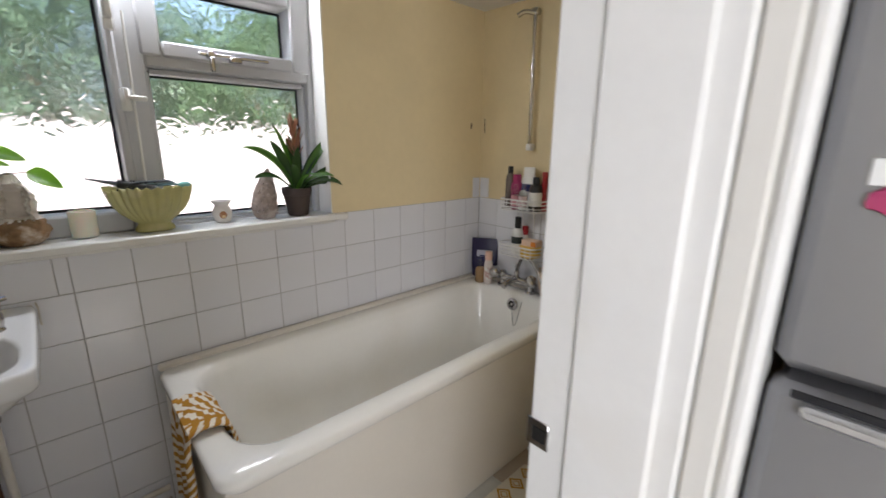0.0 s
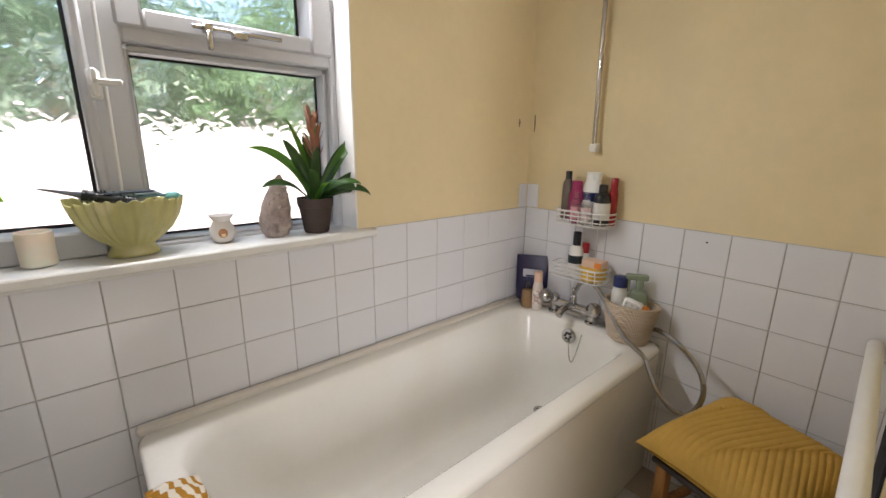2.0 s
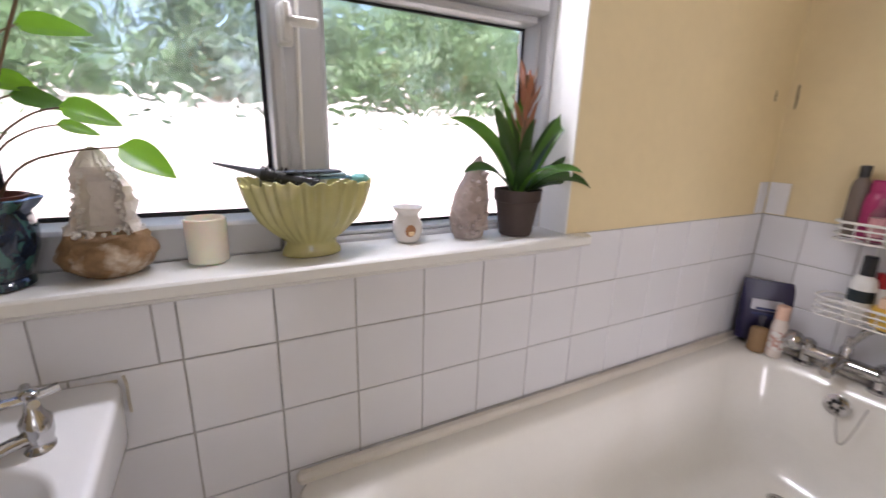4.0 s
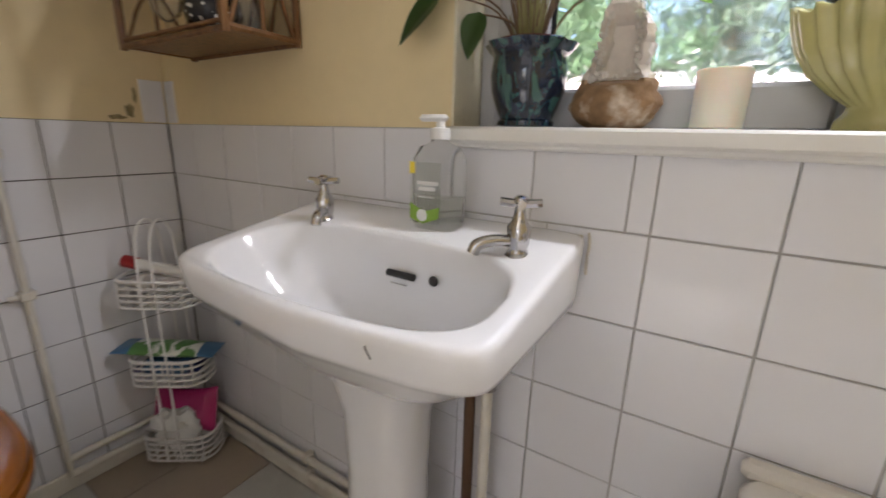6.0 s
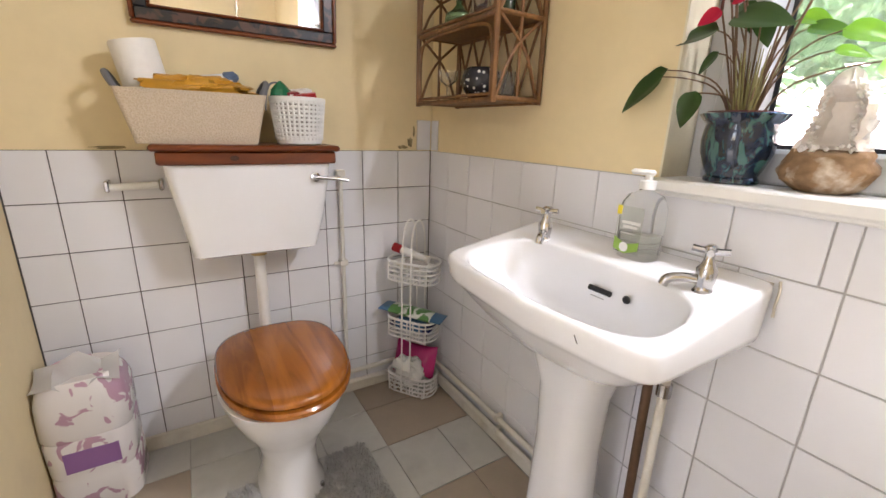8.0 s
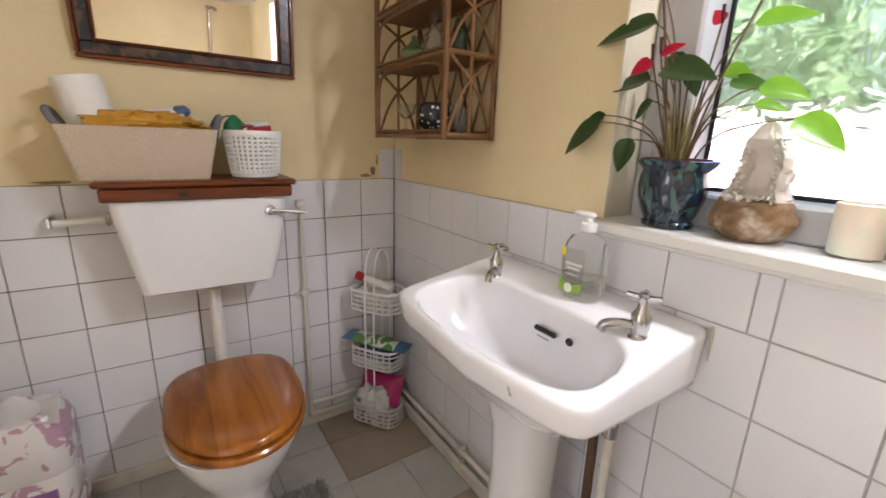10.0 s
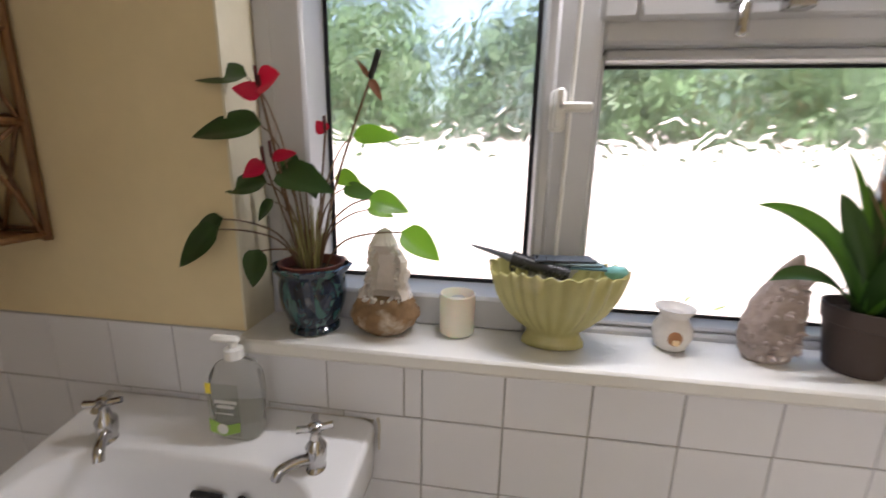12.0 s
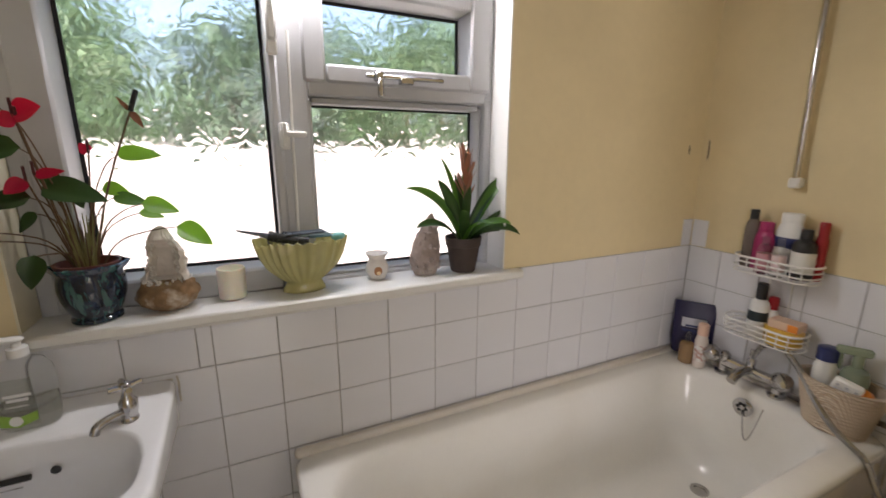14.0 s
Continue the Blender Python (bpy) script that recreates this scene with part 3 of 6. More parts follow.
def bath_mixer():
    t = thing("bath_mixer_tap", "chrome bath mixer tap with two handles and shower hose", "tap", at=(0, 0, 0))
    for y in (1.355, 1.165):
        part("pillar", Geo().lathe([(0.028, 0), (0.028, 0.008), (0.018, 0.015), (0.016, 0.05), (0.022, 0.055), (0.022, 0.08), (0.012, 0.09)], (1.83, y, 0.595)), CHROME, t)
        s = 1 if y > 1.2 else -1
        part("handle", Geo().lathe([(0.014, 0), (0.030, 0.014), (0.034, 0.04), (0.026, 0.056), (0.016, 0.06)], (0, 0, 0), 10, Matrix.Translation((1.81, y + 0.01 * s, 0.655)) @ Matrix.Rotation(radians(40 * -s), 4, "X") @ Matrix.Rotation(radians(-35), 4, "Y")), CHROME, t)
    part("body", Geo().tube([(1.83, 1.355, 0.645), (1.83, 1.165, 0.645)], 0.022, 12), CHROME, t)
    part("spout", Geo().tube([(1.83, 1.26, 0.645), (1.80, 1.26, 0.66), (1.75, 1.26, 0.655), (1.715, 1.26, 0.635)], 0.017, 12, 1), CHROME, t)
    part("diverter", Geo().lathe([(0.016, 0), (0.016, 0.04), (0.009, 0.05), (0.009, 0.08)], (1.83, 1.26, 0.655), 12), CHROME, t)
    pts = [(1.83, 1.26, 0.70), (1.822, 1.245, 0.735), (1.805, 1.215, 0.785), (1.785, 1.155, 0.803), (1.76, 1.09, 0.765), (1.735, 1.035, 0.705), (1.715, 0.975, 0.648), (1.70, 0.92, 0.622), (1.69, 0.868, 0.605), (1.687, 0.84, 0.545), (1.69, 0.80, 0.475), (1.70, 0.75, 0.43), (1.71, 0.697, 0.44), (1.715, 0.668, 0.52), (1.72, 0.685, 0.60), (1.728, 0.74, 0.655), (1.745, 0.80, 0.685), (1.78, 0.865, 0.685), (1.83, 0.905, 0.66), (1.863, 1.0, 0.635)]
    g = Geo().tube(pts, 0.0076, 10, 2)
    part("shower_hose", g, STEEL, t, "ribbed chrome shower hose looped over the bath rim")
    P2 = [Vector(p) for p in pts]
    for _ in range(2):
        q = [P2[0]]
        for a, b in zip(P2, P2[1:]):
            q += [a * 0.75 + b * 0.25, a * 0.25 + b * 0.75]
        P2 = q + [P2[-1]]
    ribs, acc = Geo(), 0.0
    for a, b in zip(P2, P2[1:]):
        d = (b - a); L = d.length; d.normalize()
        while acc < L:
            c = a + d * acc
            ribs.tube([c - d * 0.0022, c, c + d * 0.0022], 0.0094, 8)
            acc += 0.0066
        acc -= L
    rb = part("hose_rib", ribs, HOSEM, t)
    rb["kind"] = "stuff"
    return t
bath_mixer()

riser = thing("shower_riser_rail", "slim chrome shower riser rail on the yellow wall", "shower rail")
part("rail", Geo().tube([(1.855, 1.245, 1.36), (1.855, 1.255, 1.985)], 0.0095, 10), CHROME, riser)
part("bracket", Geo().box(1.842, 1.884, 1.228, 1.262, 1.335, 1.37, 0.006), WHITEWOOD, riser, "white plastic rail bracket")
part("bracket", Geo().box(1.842, 1.884, 1.237, 1.273, 1.96, 1.99, 0.006), CHROME, riser)
part("shower_holder", Geo().tube([(1.855, 1.255, 1.965), (1.82, 1.29, 1.975), (1.80, 1.315, 1.955)], 0.012, 8, 1), CHROME, riser)

# ---- wire caddy with bottles above the taps ----
def wire_basket(parent, cx, cy, hx, hy, z, h, rings=4, rot=None, wr=0.0028, base_n=7):
    def P(p):
        return rot @ Vector(p) if rot is not None else Vector(p)
    for k in range(rings):
        o = rrect(cx, cy, hx, hy, min(hx, hy) * 0.8, z + h * k / (rings - 1), 4)
        o = [P(p) for p in o]
        part("wire_ring", Geo().tube(o + [o[0]], wr * (1.5 if k == rings - 1 else 1), 5), WIRE, parent)
    for k in range(base_n):
        x = cx - hx * 0.8 + 1.6 * hx * k / (base_n - 1)
        part("base_wire", Geo().tube([P((x, cy - hy * 0.95, z + h)), P((x, cy - hy * 0.95, z)), P((x, cy + hy * 0.95, z)), P((x, cy + hy * 0.95, z + h))], wr * 0.8, 5), WIRE, parent)

caddy = thing("shower_caddy", "white wire two-tier shower caddy hung on the tiles", "shower caddy")
RC = Matrix.Translation((1.82, 1.235, 0)) @ Matrix.Rotation(radians(90), 4, "Z")
wire_basket(caddy, 0, 0, 0.125, 0.058, 1.035, 0.055, 4, RC)
wire_basket(caddy, 0, 0, 0.125, 0.058, 0.795, 0.055, 4, RC)
for y in (1.20, 1.27):
    part("upright", Geo().tube([(1.874, y, 0.80), (1.874, y, 1.16)], 0.003, 6), WIRE, caddy)
part("hook", Geo().tube([(1.874, 1.20, 1.16), (1.872, 1.235, 1.20), (1.874, 1.27, 1.16)], 0.003, 6, 1), WIRE, caddy)

def plastic(name, c, r=0.3, trans=0.0):
    return material(name, c, r, var=0.04, alpha_trans=trans)
P_PINK, P_WHITE, P_BLACK, P_RED, P_NAVY = plastic("magenta_plastic", (0.35, 0.03, 0.12)), plastic("white_plastic", (0.78, 0.78, 0.76)), plastic("black_plastic", (0.02, 0.02, 0.022)), plastic("red_plastic", (0.33, 0.015, 0.02)), plastic("navy_plastic", (0.02, 0.03, 0.12))
P_CLEAR, P_AMBER, P_ORANGE, P_YELLOW, P_TEAL = plastic("clear_plastic", (0.93, 0.94, 0.94), 0.06, 0.95), plastic("amber_liquid", (0.45, 0.28, 0.14), 0.15, 0.4), plastic("orange_plastic", (0.75, 0.25, 0.04)), plastic("yellow_tub", (0.75, 0.48, 0.08)), plastic("pale_green_plastic", (0.42, 0.50, 0.36), 0.25, 0.45)
P_CLEAR.node_tree.nodes["Principled BSDF"].inputs["IOR"].default_value = 1.1
LABELW = plastic("white_paper_label", (0.75, 0.74, 0.7), 0.6)

def bottle(name, x, y, z, r, h, body, cap, label, capr=0.5, caph=0.2, band=None, squash=1.0, rotz=90, neck=True, band_z=(0.2, 0.7)):
    t = thing(name, label, "bottle", at=(x, y, z))
    h, r = h * (1.3 if z > 1.0 else 1.35 if z > 0.75 else 1.2), r * 1.12
    m = Matrix.Rotation(radians(rotz), 4, "Z") @ Matrix.Diagonal((1, squash, 1, 1))
    hb = h * (1 - caph)
    prof = [(r * 0.85, 0), (r, h * 0.03), (r, hb * 0.82), (r * 0.85, hb * 0.93), (r * capr * 0.9, hb)] if neck else [(r * 0.9, 0), (r, h * 0.03), (r, hb)]
    part("body", Geo().lathe(prof, (0, 0, 0), 20, m), body, t)
    part("cap", Geo().lathe([(r * capr, hb), (r * capr, h * 0.985), (r * capr * 0.85, h)], (0, 0, 0), 16, m), cap, t)
    if band is not None:
        part("label_band", Geo().lathe([(r * 1.012, hb * band_z[0]), (r * 1.012, hb * band_z[1])], (0, 0, 0), 20, m), band, t)
    return t
ub, lb = 1.039, 0.799
bottle("shampoo_bottle", 1.83, 1.335, ub, 0.021, 0.165, plastic("dark_clear", (0.2, 0.16, 0.14), 0.2, 0.3), P_BLACK, "dark bottle with black cap in the wire caddy", 0.6, 0.16)
bottle("shampoo_bottle", 1.83, 1.290, ub, 0.030, 0.135, P_PINK, P_PINK, "magenta shampoo bottle in the wire caddy", 0.7, 0.2, None, 0.7)
bottle("shower_gel_bottle", 1.84, 1.222, ub, 0.037, 0.165, P_WHITE, P_WHITE, "white shower gel bottle with dark oval badge", 0.8, 0.15, P_NAVY, 0.6, band_z=(0.52, 0.72))
bottle("shampoo_bottle", 1.82, 1.165, ub, 0.030, 0.13, P_BLACK, P_BLACK, "black bottle with white label in the caddy", 0.5, 0.2, LABELW)
bottle("shampoo_bottle", 1.85, 1.135, ub, 0.016, 0.15, P_RED, P_RED, "red bottle with red cap in the caddy", 0.8, 0.2, None)
bottle("spray_bottle", 1.785, 1.262, ub, 0.019, 0.10, P_CLEAR, P_CLEAR, "small clear spray bottle with pink liquid", 0.5, 0.2, plastic("pink_label", (0.6, 0.3, 0.33)))
bottle("spray_bottle", 1.785, 1.215, ub, 0.019, 0.10, P_CLEAR, P_CLEAR, "small clear spray bottle with pink liquid", 0.5, 0.2, plastic("pale_label", (0.65, 0.5, 0.5)))
bottle("shampoo_bottle", 1.825, 1.265, lb, 0.028, 0.145, P_WHITE, P_BLACK, "white bottle with dark cap and black label", 0.55, 0.3, plastic("black_label", (0.02, 0.03, 0.035)), band_z=(0.42, 0.68))
bottle("roll_on_bottle", 1.85, 1.235, lb, 0.018, 0.11, P_WHITE, P_RED, "small white bottle with red top", 0.8, 0.3)
tub = thing("cream_tub", "round yellow plastic tub in the caddy", "tub", at=(1.82, 1.175, lb))
part("body", Geo().lathe([(0.05, 0), (0.055, 0.004), (0.055, 0.04)], (0, 0, 0), 24), P_YELLOW, tub)
part("lid", Geo().lathe([(0.057, 0.04), (0.057, 0.055), (0.05, 0.058)], (0, 0, 0), 24), P_YELLOW, tub)
soapbox = thing("soap_box", "peach and white soap box on the yellow tub", "box", at=(1.82, 1.175, lb + 0.0585))
part("carton", Geo().box(-0.03, 0.03, -0.05, 0.04, 0, 0.03, 0.002), plastic("peach_card", (0.75, 0.55, 0.42), 0.6), soapbox)
part("label_panel", Geo().box(-0.0306, -0.03, -0.05, -0.02, 0.003, 0.027, 0), P_ORANGE, soapbox)

# on the bath ledge
pouch = thing("bath_salts_pouch", "dark navy stand-up pouch with white label panel", "pouch", at=(1.845, 1.505, 0.612))
rings = []
for k, (d, w) in enumerate(((0.028, 0.072), (0.030, 0.078), (0.024, 0.078), (0.012, 0.078), (0.003, 0.078))):
    rings.append([tuple(Matrix.Rotation(radians(34), 3, "Z") @ Vector(p)) for p in rrect(0, 0, d, w, d, 0.0 + 0.225 * k / 4, 4)])
part("bag", Geo().loft(rings), plastic("dark_indigo_film", (0.016, 0.012, 0.055)), pouch)
lm = Matrix.Rotation(radians(34), 4, "Z")
part("label_panel", Geo().box(-0.031, -0.0245, -0.045, 0.045, 0.05, 0.155, 0.001, lm @ Matrix.Rotation(radians(4), 4, "Y")), plastic("pouch_label", (0.55, 0.55, 0.62), 0.5), pouch)
for z, w in ((0.118, 0.03), (0.098, 0.04), (0.085, 0.03), (0.068, 0.035)):
    part("text_bar", Geo().box(-0.0325, -0.0313, -w, w, z, z + 0.009, 0, lm @ Matrix.Rotation(radians(4), 4, "Y")), P_NAVY, pouch)
bottle("hand_wash_bottle", 1.775, 1.475, 0.596, 0.026, 0.11, P_AMBER, P_CLEAR, "squat amber liquid bottle with clear pump", 0.35, 0.3)
can = bottle("spray_can", 1.785, 1.425, 0.596, 0.021, 0.155, plastic("patterned_can_white", (0.7, 0.62, 0.56)), plastic("peach_cap", (0.75, 0.5, 0.38)), "slim white and peach spray can", 0.85, 0.25, patterned("floral_band", (0.75, 0.72, 0.68), (0.5, 0.3, 0.25), 60, 0.5, 0.55))

ROPE = patterned("woven_rope", (0.72, 0.62, 0.50), (0.48, 0.35, 0.24), 110, 0.3, 0.7, 0.85, "wave", 0, 0.6, (1, 1, 2.2))
rope = thing("rope_basket", "beige woven rope basket on the bath corner", "basket", at=(1.80, 0.99, 0.596))
rope.scale = (1.15, 1.2, 1.15)
prof = []
for k in range(14):
    z = 0.135 * k / 13
    r = 0.062 + 0.026 * k / 13
    prof += [(r - 0.002, z), (r + 0.003, z + 0.005)]
part("woven_body", Geo().lathe(prof + [(0.086, 0.14), (0.078, 0.14), (0.070, 0.08), (0.058, 0.02)], (0, 0, 0), 28, Matrix.Diagonal((0.78, 1.05, 1, 1))), ROPE, rope)
bottle("lotion_bottle", 1.80, 1.04, 0.66, 0.027, 0.16, P_WHITE, P_NAVY, "white bottle with navy cap in the rope basket", 0.95, 0.22)
tr = bottle("trigger_spray", 1.825, 0.975, 0.645, 0.032, 0.17, P_TEAL, P_TEAL, "translucent green trigger spray bottle in the basket", 0.4, 0.2)
part("trigger_head", Geo().box(-0.055, 0.03, -0.012, 0.012, 0.20, 0.225, 0.006, Matrix.Rotation(radians(-60), 4, "Z")).box(-0.045, -0.035, -0.008, 0.008, 0.15, 0.20, 0.003, Matrix.Rotation(radians(-60), 4, "Z")), P_TEAL, tr)
pack = thing("tablet_pack", "white dotted packet in the rope basket", "packet", at=(1.765, 0.985, 0.69))
pack.rotation_euler = (radians(15), radians(-12), radians(10))
part("packet", Geo().box(-0.012, 0.012, -0.035, 0.035, 0, 0.10, 0.006), P_WHITE, pack)
for i in range(3):
    for j in range(5):
        part("dot", Geo().lathe([(0.005, 0), (0.004, 0.0015)], (0, 0, 0), 8, Matrix.Translation((-0.0125, -0.022 + 0.022 * i, 0.018 + 0.016 * j)) @ Matrix.Rotation(radians(-90), 4, "Y")), plastic("grey_dot", (0.5, 0.52, 0.55)) if (i, j) == (0, 0) else bpy.data.materials["grey_dot"], pack)
orb = thing("orange_sponge", "small orange sponge peeping out of the basket", "sponge", at=(1.775, 0.93, 0.745))
part("sponge_body", Geo().ball((0, 0, 0), (0.026, 0.024, 0.022), 8, 0.2, 3.0), P_ORANGE, orb)

# towel over the bath end
def leaf_print(name, ground, ink, mid_y, pitch):
    """Palm leaf ribs fanning from a midrib."""
    m = material(name, ground, 0.95, bump=0.4, bump_scale=220)
    nt = m.node_tree
    L = nt.links.new
    def op(kind, a, b=None, c=None):
        n = nt.nodes.new("ShaderNodeMath"); n.operation = kind
        for k, q in enumerate((a, b, c)):
            if q is None:
                continue
            if isinstance(q, (int, float)):
                n.inputs[k].default_value = q
            else:
                L(q, n.inputs[k])
        return n.outputs[0]
    tc = nt.nodes.new("ShaderNodeTexCoord")
    sp = nt.nodes.new("ShaderNodeSeparateXYZ"); L(tc.outputs["Object"], sp.inputs[0])
    wob = nt.nodes.new("ShaderNodeTexNoise"); wob.inputs["Scale"].default_value = 9; L(tc.outputs["Object"], wob.inputs["Vector"])
    off = op("ABSOLUTE", op("SUBTRACT", sp.outputs[1], mid_y))
    run = op("SUBTRACT", sp.outputs[0], sp.outputs[2])
    ph = op("MULTIPLY_ADD", wob.outputs["Fac"], 0.03, op("MULTIPLY_ADD", off, 0.55, run))
    rib = op("SINE", op("MULTIPLY", ph, 6.28319 / pitch))
    ribs = op("GREATER_THAN", rib, op("MULTIPLY_ADD", off, 4.0, -0.35))
    spine = op("LESS_THAN", off, 0.006)
    mx = nt.nodes.new("ShaderNodeMix"); mx.data_type = "RGBA"; L(op("MAXIMUM", ribs, spine), mx.inputs[0])
    mx.inputs[6].default_value, mx.inputs[7].default_value = (*ground, 1), (*ink, 1)
    L(mx.outputs[2], nt.nodes["Principled BSDF"].inputs["Base Color"])
    return m
TOWEL = leaf_print("mustard_leaf_print_cotton", (0.74, 0.68, 0.58), (0.40, 0.19, 0.02), 1.14, 0.030)
tw = thing("hand_towel", "white hand towel with mustard leaf print draped over the bath end", "towel")
n = 18
path = [(0.20, 0.30), (0.205, 0.45), (0.208, 0.56), (0.215, 0.603), (0.25, 0.612), (0.29, 0.607), (0.318, 0.595), (0.325, 0.55), (0.333, 0.50)]
top = []
for (x, z) in path:
    r1 = []
    for k in range(n):
        u = k / (n - 1)
        y = 1.10 + 0.21 * u
        wv = 0.006 * math.sin(u * 17 + z * 6) + 0.004 * math.sin(u * 31 + x * 40)
        r1.append((x + (wv if z < 0.59 and x < 0.22 else (-wv if z < 0.59 else 0)), y + 0.01 * math.sin(z * 9), z + (abs(wv) + 0.003 if z > 0.59 else 0)))
    top.append(r1)
g = Geo().loft(top, False, False, False)
tob = part("cloth", g, TOWEL, tw)
tob.modifiers.new("thick", "SOLIDIFY").thickness = 0.006

# ---- basin ----
def basin():
    t = thing("pedestal_basin", "white ceramic pedestal wash basin with two chrome taps", "basin")
    cx = -0.335
    def outline(hx, yb, yf, z, ex=0.05, tilt=0.0, n=64, taper=0.015):
        """Straight back, bowed front."""
        out = []
        cy, hy = (yb + yf) / 2, (yb - yf) / 2
        for k in range(n):
            a = 6.28319 * k / n
            c, s = math.cos(a), math.sin(a)
            e = 0.10 if s > 0 else 0.14
            x = hx * math.copysign(abs(c) ** e, c)
            y = hy * math.copysign(abs(s) ** e, s)
            if s < 0:
                y -= ex * (1 - (x / hx) ** 2)
            w = 1 - taper * (1 - (y + hy) / (2 * hy)) / 1.0
            yy = cy + y
            out.append((cx + x * w, yy, z + tilt * max(0.0, (yy - 1.25)) / 0.34))
        return out
    T = 0.058
    rings = [outline(0.105, 1.56, 1.36, 0.655, 0.01), outline(0.15, 1.575, 1.325, 0.682, 0.02), outline(0.20, 1.585, 1.30, 0.710, 0.028), outline(0.245, 1.592, 1.279, 0.742, 0.034), outline(0.272, 1.592, 1.264, 0.767, 0.037),
             outline(0.291, 1.593, 1.256, 0.779, 0.038), outline(0.298, 1.593, 1.250, 0.786, 0.039), outline(0.301, 1.593, 1.246, 0.795, 0.039, T * 0.15), outline(0.304, 1.593, 1.242, 0.828, 0.04, T),
             outline(0.304, 1.593, 1.242, 0.836, 0.04, T), outline(0.302, 1.592, 1.244, 0.8415, 0.04, T), outline(0.298, 1.590, 1.248, 0.8445, 0.04, T), outline(0.293, 1.586, 1.253, 0.845, 0.04, T)]
    def inner(hx, hy, cy, z, tilt, ex):
        out = []
        for k in range(64):
            a = 6.28319 * k / 64
            c, s = math.cos(a), math.sin(a)
            e = 0.42 if s < 0 else 0.55
            x = hx * math.copysign(abs(c) ** e, c); y = hy * math.copysign(abs(s) ** e, s)
            if s < 0:
                y -= ex * (1 - (x / hx) ** 2)
            out.append((cx + 0.004 + x * (1 - 0.10 * max(0.0, y / hy)), cy + y, z + tilt * max(0.0, cy + y - 1.25) / 0.34))
        return out
    rings += [inner(0.272, 0.110, 1.360, 0.845, T, 0.030), inner(0.267, 0.106, 1.360, 0.8435, T, 0.030), inner(0.262, 0.102, 1.360, 0.838, T, 0.030), inner(0.248, 0.093, 1.363, 0.80, T * 0.8, 0.025),
              inner(0.21, 0.082, 1.37, 0.745, T * 0.3, 0.015), inner(0.14, 0.06, 1.375, 0.71, 0, 0.01), inner(0.03, 0.03, 1.38, 0.698, 0, 0)]
    part("bowl", Geo().loft(rings, False, True), CERAMIC, t, angle=70)
    pr = []
    for z, hx, hy in ((0, 0.105, 0.085), (0.03, 0.103, 0.083), (0.10, 0.088, 0.072), (0.40, 0.080, 0.066), (0.55, 0.085, 0.07), (0.64, 0.105, 0.085), (0.69, 0.13, 0.10)):
        pr.append(rrect(cx, 1.45, hx, hy, 0.06, z))
    part("pedestal", Geo().loft(pr), CERAMIC, t)
    d = part("drain", Geo().lathe([(0.033, 0.0), (0.032, 0.004), (0.025, 0.003), (0.023, -0.004)], (cx + 0.022, 1.38, 0.699), 20), CHROME, t)
    part("plug_hole", Geo().lathe([(0.024, 0.0), (0.022, 0.0015)], (cx + 0.022, 1.38, 0.702), 16), BLACK, d)
    part("overflow_slot", Geo().tube([(-0.328, 1.4465, 0.818), (-0.272, 1.4465, 0.818)], 0.0065, 10), BLACK, t)
    part("chain_hole", Geo().ball((-0.232, 1.4455, 0.821), (0.009, 0.006, 0.009), 8), BLACK, t)
    part("maker_mark", Geo().tube([(-0.318, 1.4415, 0.803), (-0.284, 1.4415, 0.803)], 0.0012, 6), CHROME, t, "faint printed line under the overflow")
    part("glaze_chip", Geo().tube([(-0.166, 1.2135, 0.828), (-0.162, 1.2135, 0.821), (-0.158, 1.2142, 0.814)], 0.0009, 6), BLACK, t, "short dark scratch in the rim")
    for x, ux, uy in ((-0.515, 0.55, -0.83), (-0.105, -0.78, -0.62)):
        tp = part("tap", Geo().lathe([(0.024, 0), (0.024, 0.006), (0.016, 0.012), (0.014, 0.02), (0.017, 0.03), (0.018, 0.052), (0.011, 0.062), (0.008, 0.075), (0.008, 0.082)], (x, 1.478, 0.872)), CHROME, t)
        part("spout", Geo().tube([(x, 1.478, 0.900), (x + ux * 0.03, 1.478 + uy * 0.03, 0.905), (x + ux * 0.062, 1.478 + uy * 0.062, 0.899), (x + ux * 0.068, 1.478 + uy * 0.068, 0.884)], 0.0092, 10, 2), CHROME, tp)
        for a in (25, 115):
            dx, dy = 0.03 * math.cos(radians(a)), 0.03 * math.sin(radians(a))
            part("cross_handle", Geo().tube([(x - dx, 1.478 - dy, 0.96), (x - dx * 0.4, 1.478 - dy * 0.4, 0.958), (x + dx * 0.4, 1.478 + dy * 0.4, 0.958), (x + dx, 1.478 + dy, 0.96)], 0.0065, 8, 1), CHROME, tp)
        part("cap", Geo().lathe([(0.011, 0), (0.011, 0.006), (0.006, 0.010)], (x, 1.478, 0.960), 14), CHROME, tp)
    return t
basin()
pump = thing("soap_dispenser", "clear plastic hand wash bottle with white pump", "bottle", at=(-0.282, 1.533, 0.8855))
part("body", Geo().loft([rrect(0, 0, hx, hy, 0.022, z) for z, hx, hy in ((0, 0.042, 0.025), (0.004, 0.046, 0.028), (0.10, 0.048, 0.030), (0.125, 0.046, 0.029), (0.145, 0.036, 0.025), (0.153, 0.017, 0.016), (0.158, 0.014, 0.014))]), P_CLEAR, pump)
part("liquid", Geo().loft([rrect(0, 0, hx, hy, 0.02, z) for z, hx, hy in ((0.004, 0.041, 0.024), (0.06, 0.044, 0.026))]), plastic("pale_liquid", (0.92, 0.93, 0.88), 0.05, 0.95), pump)
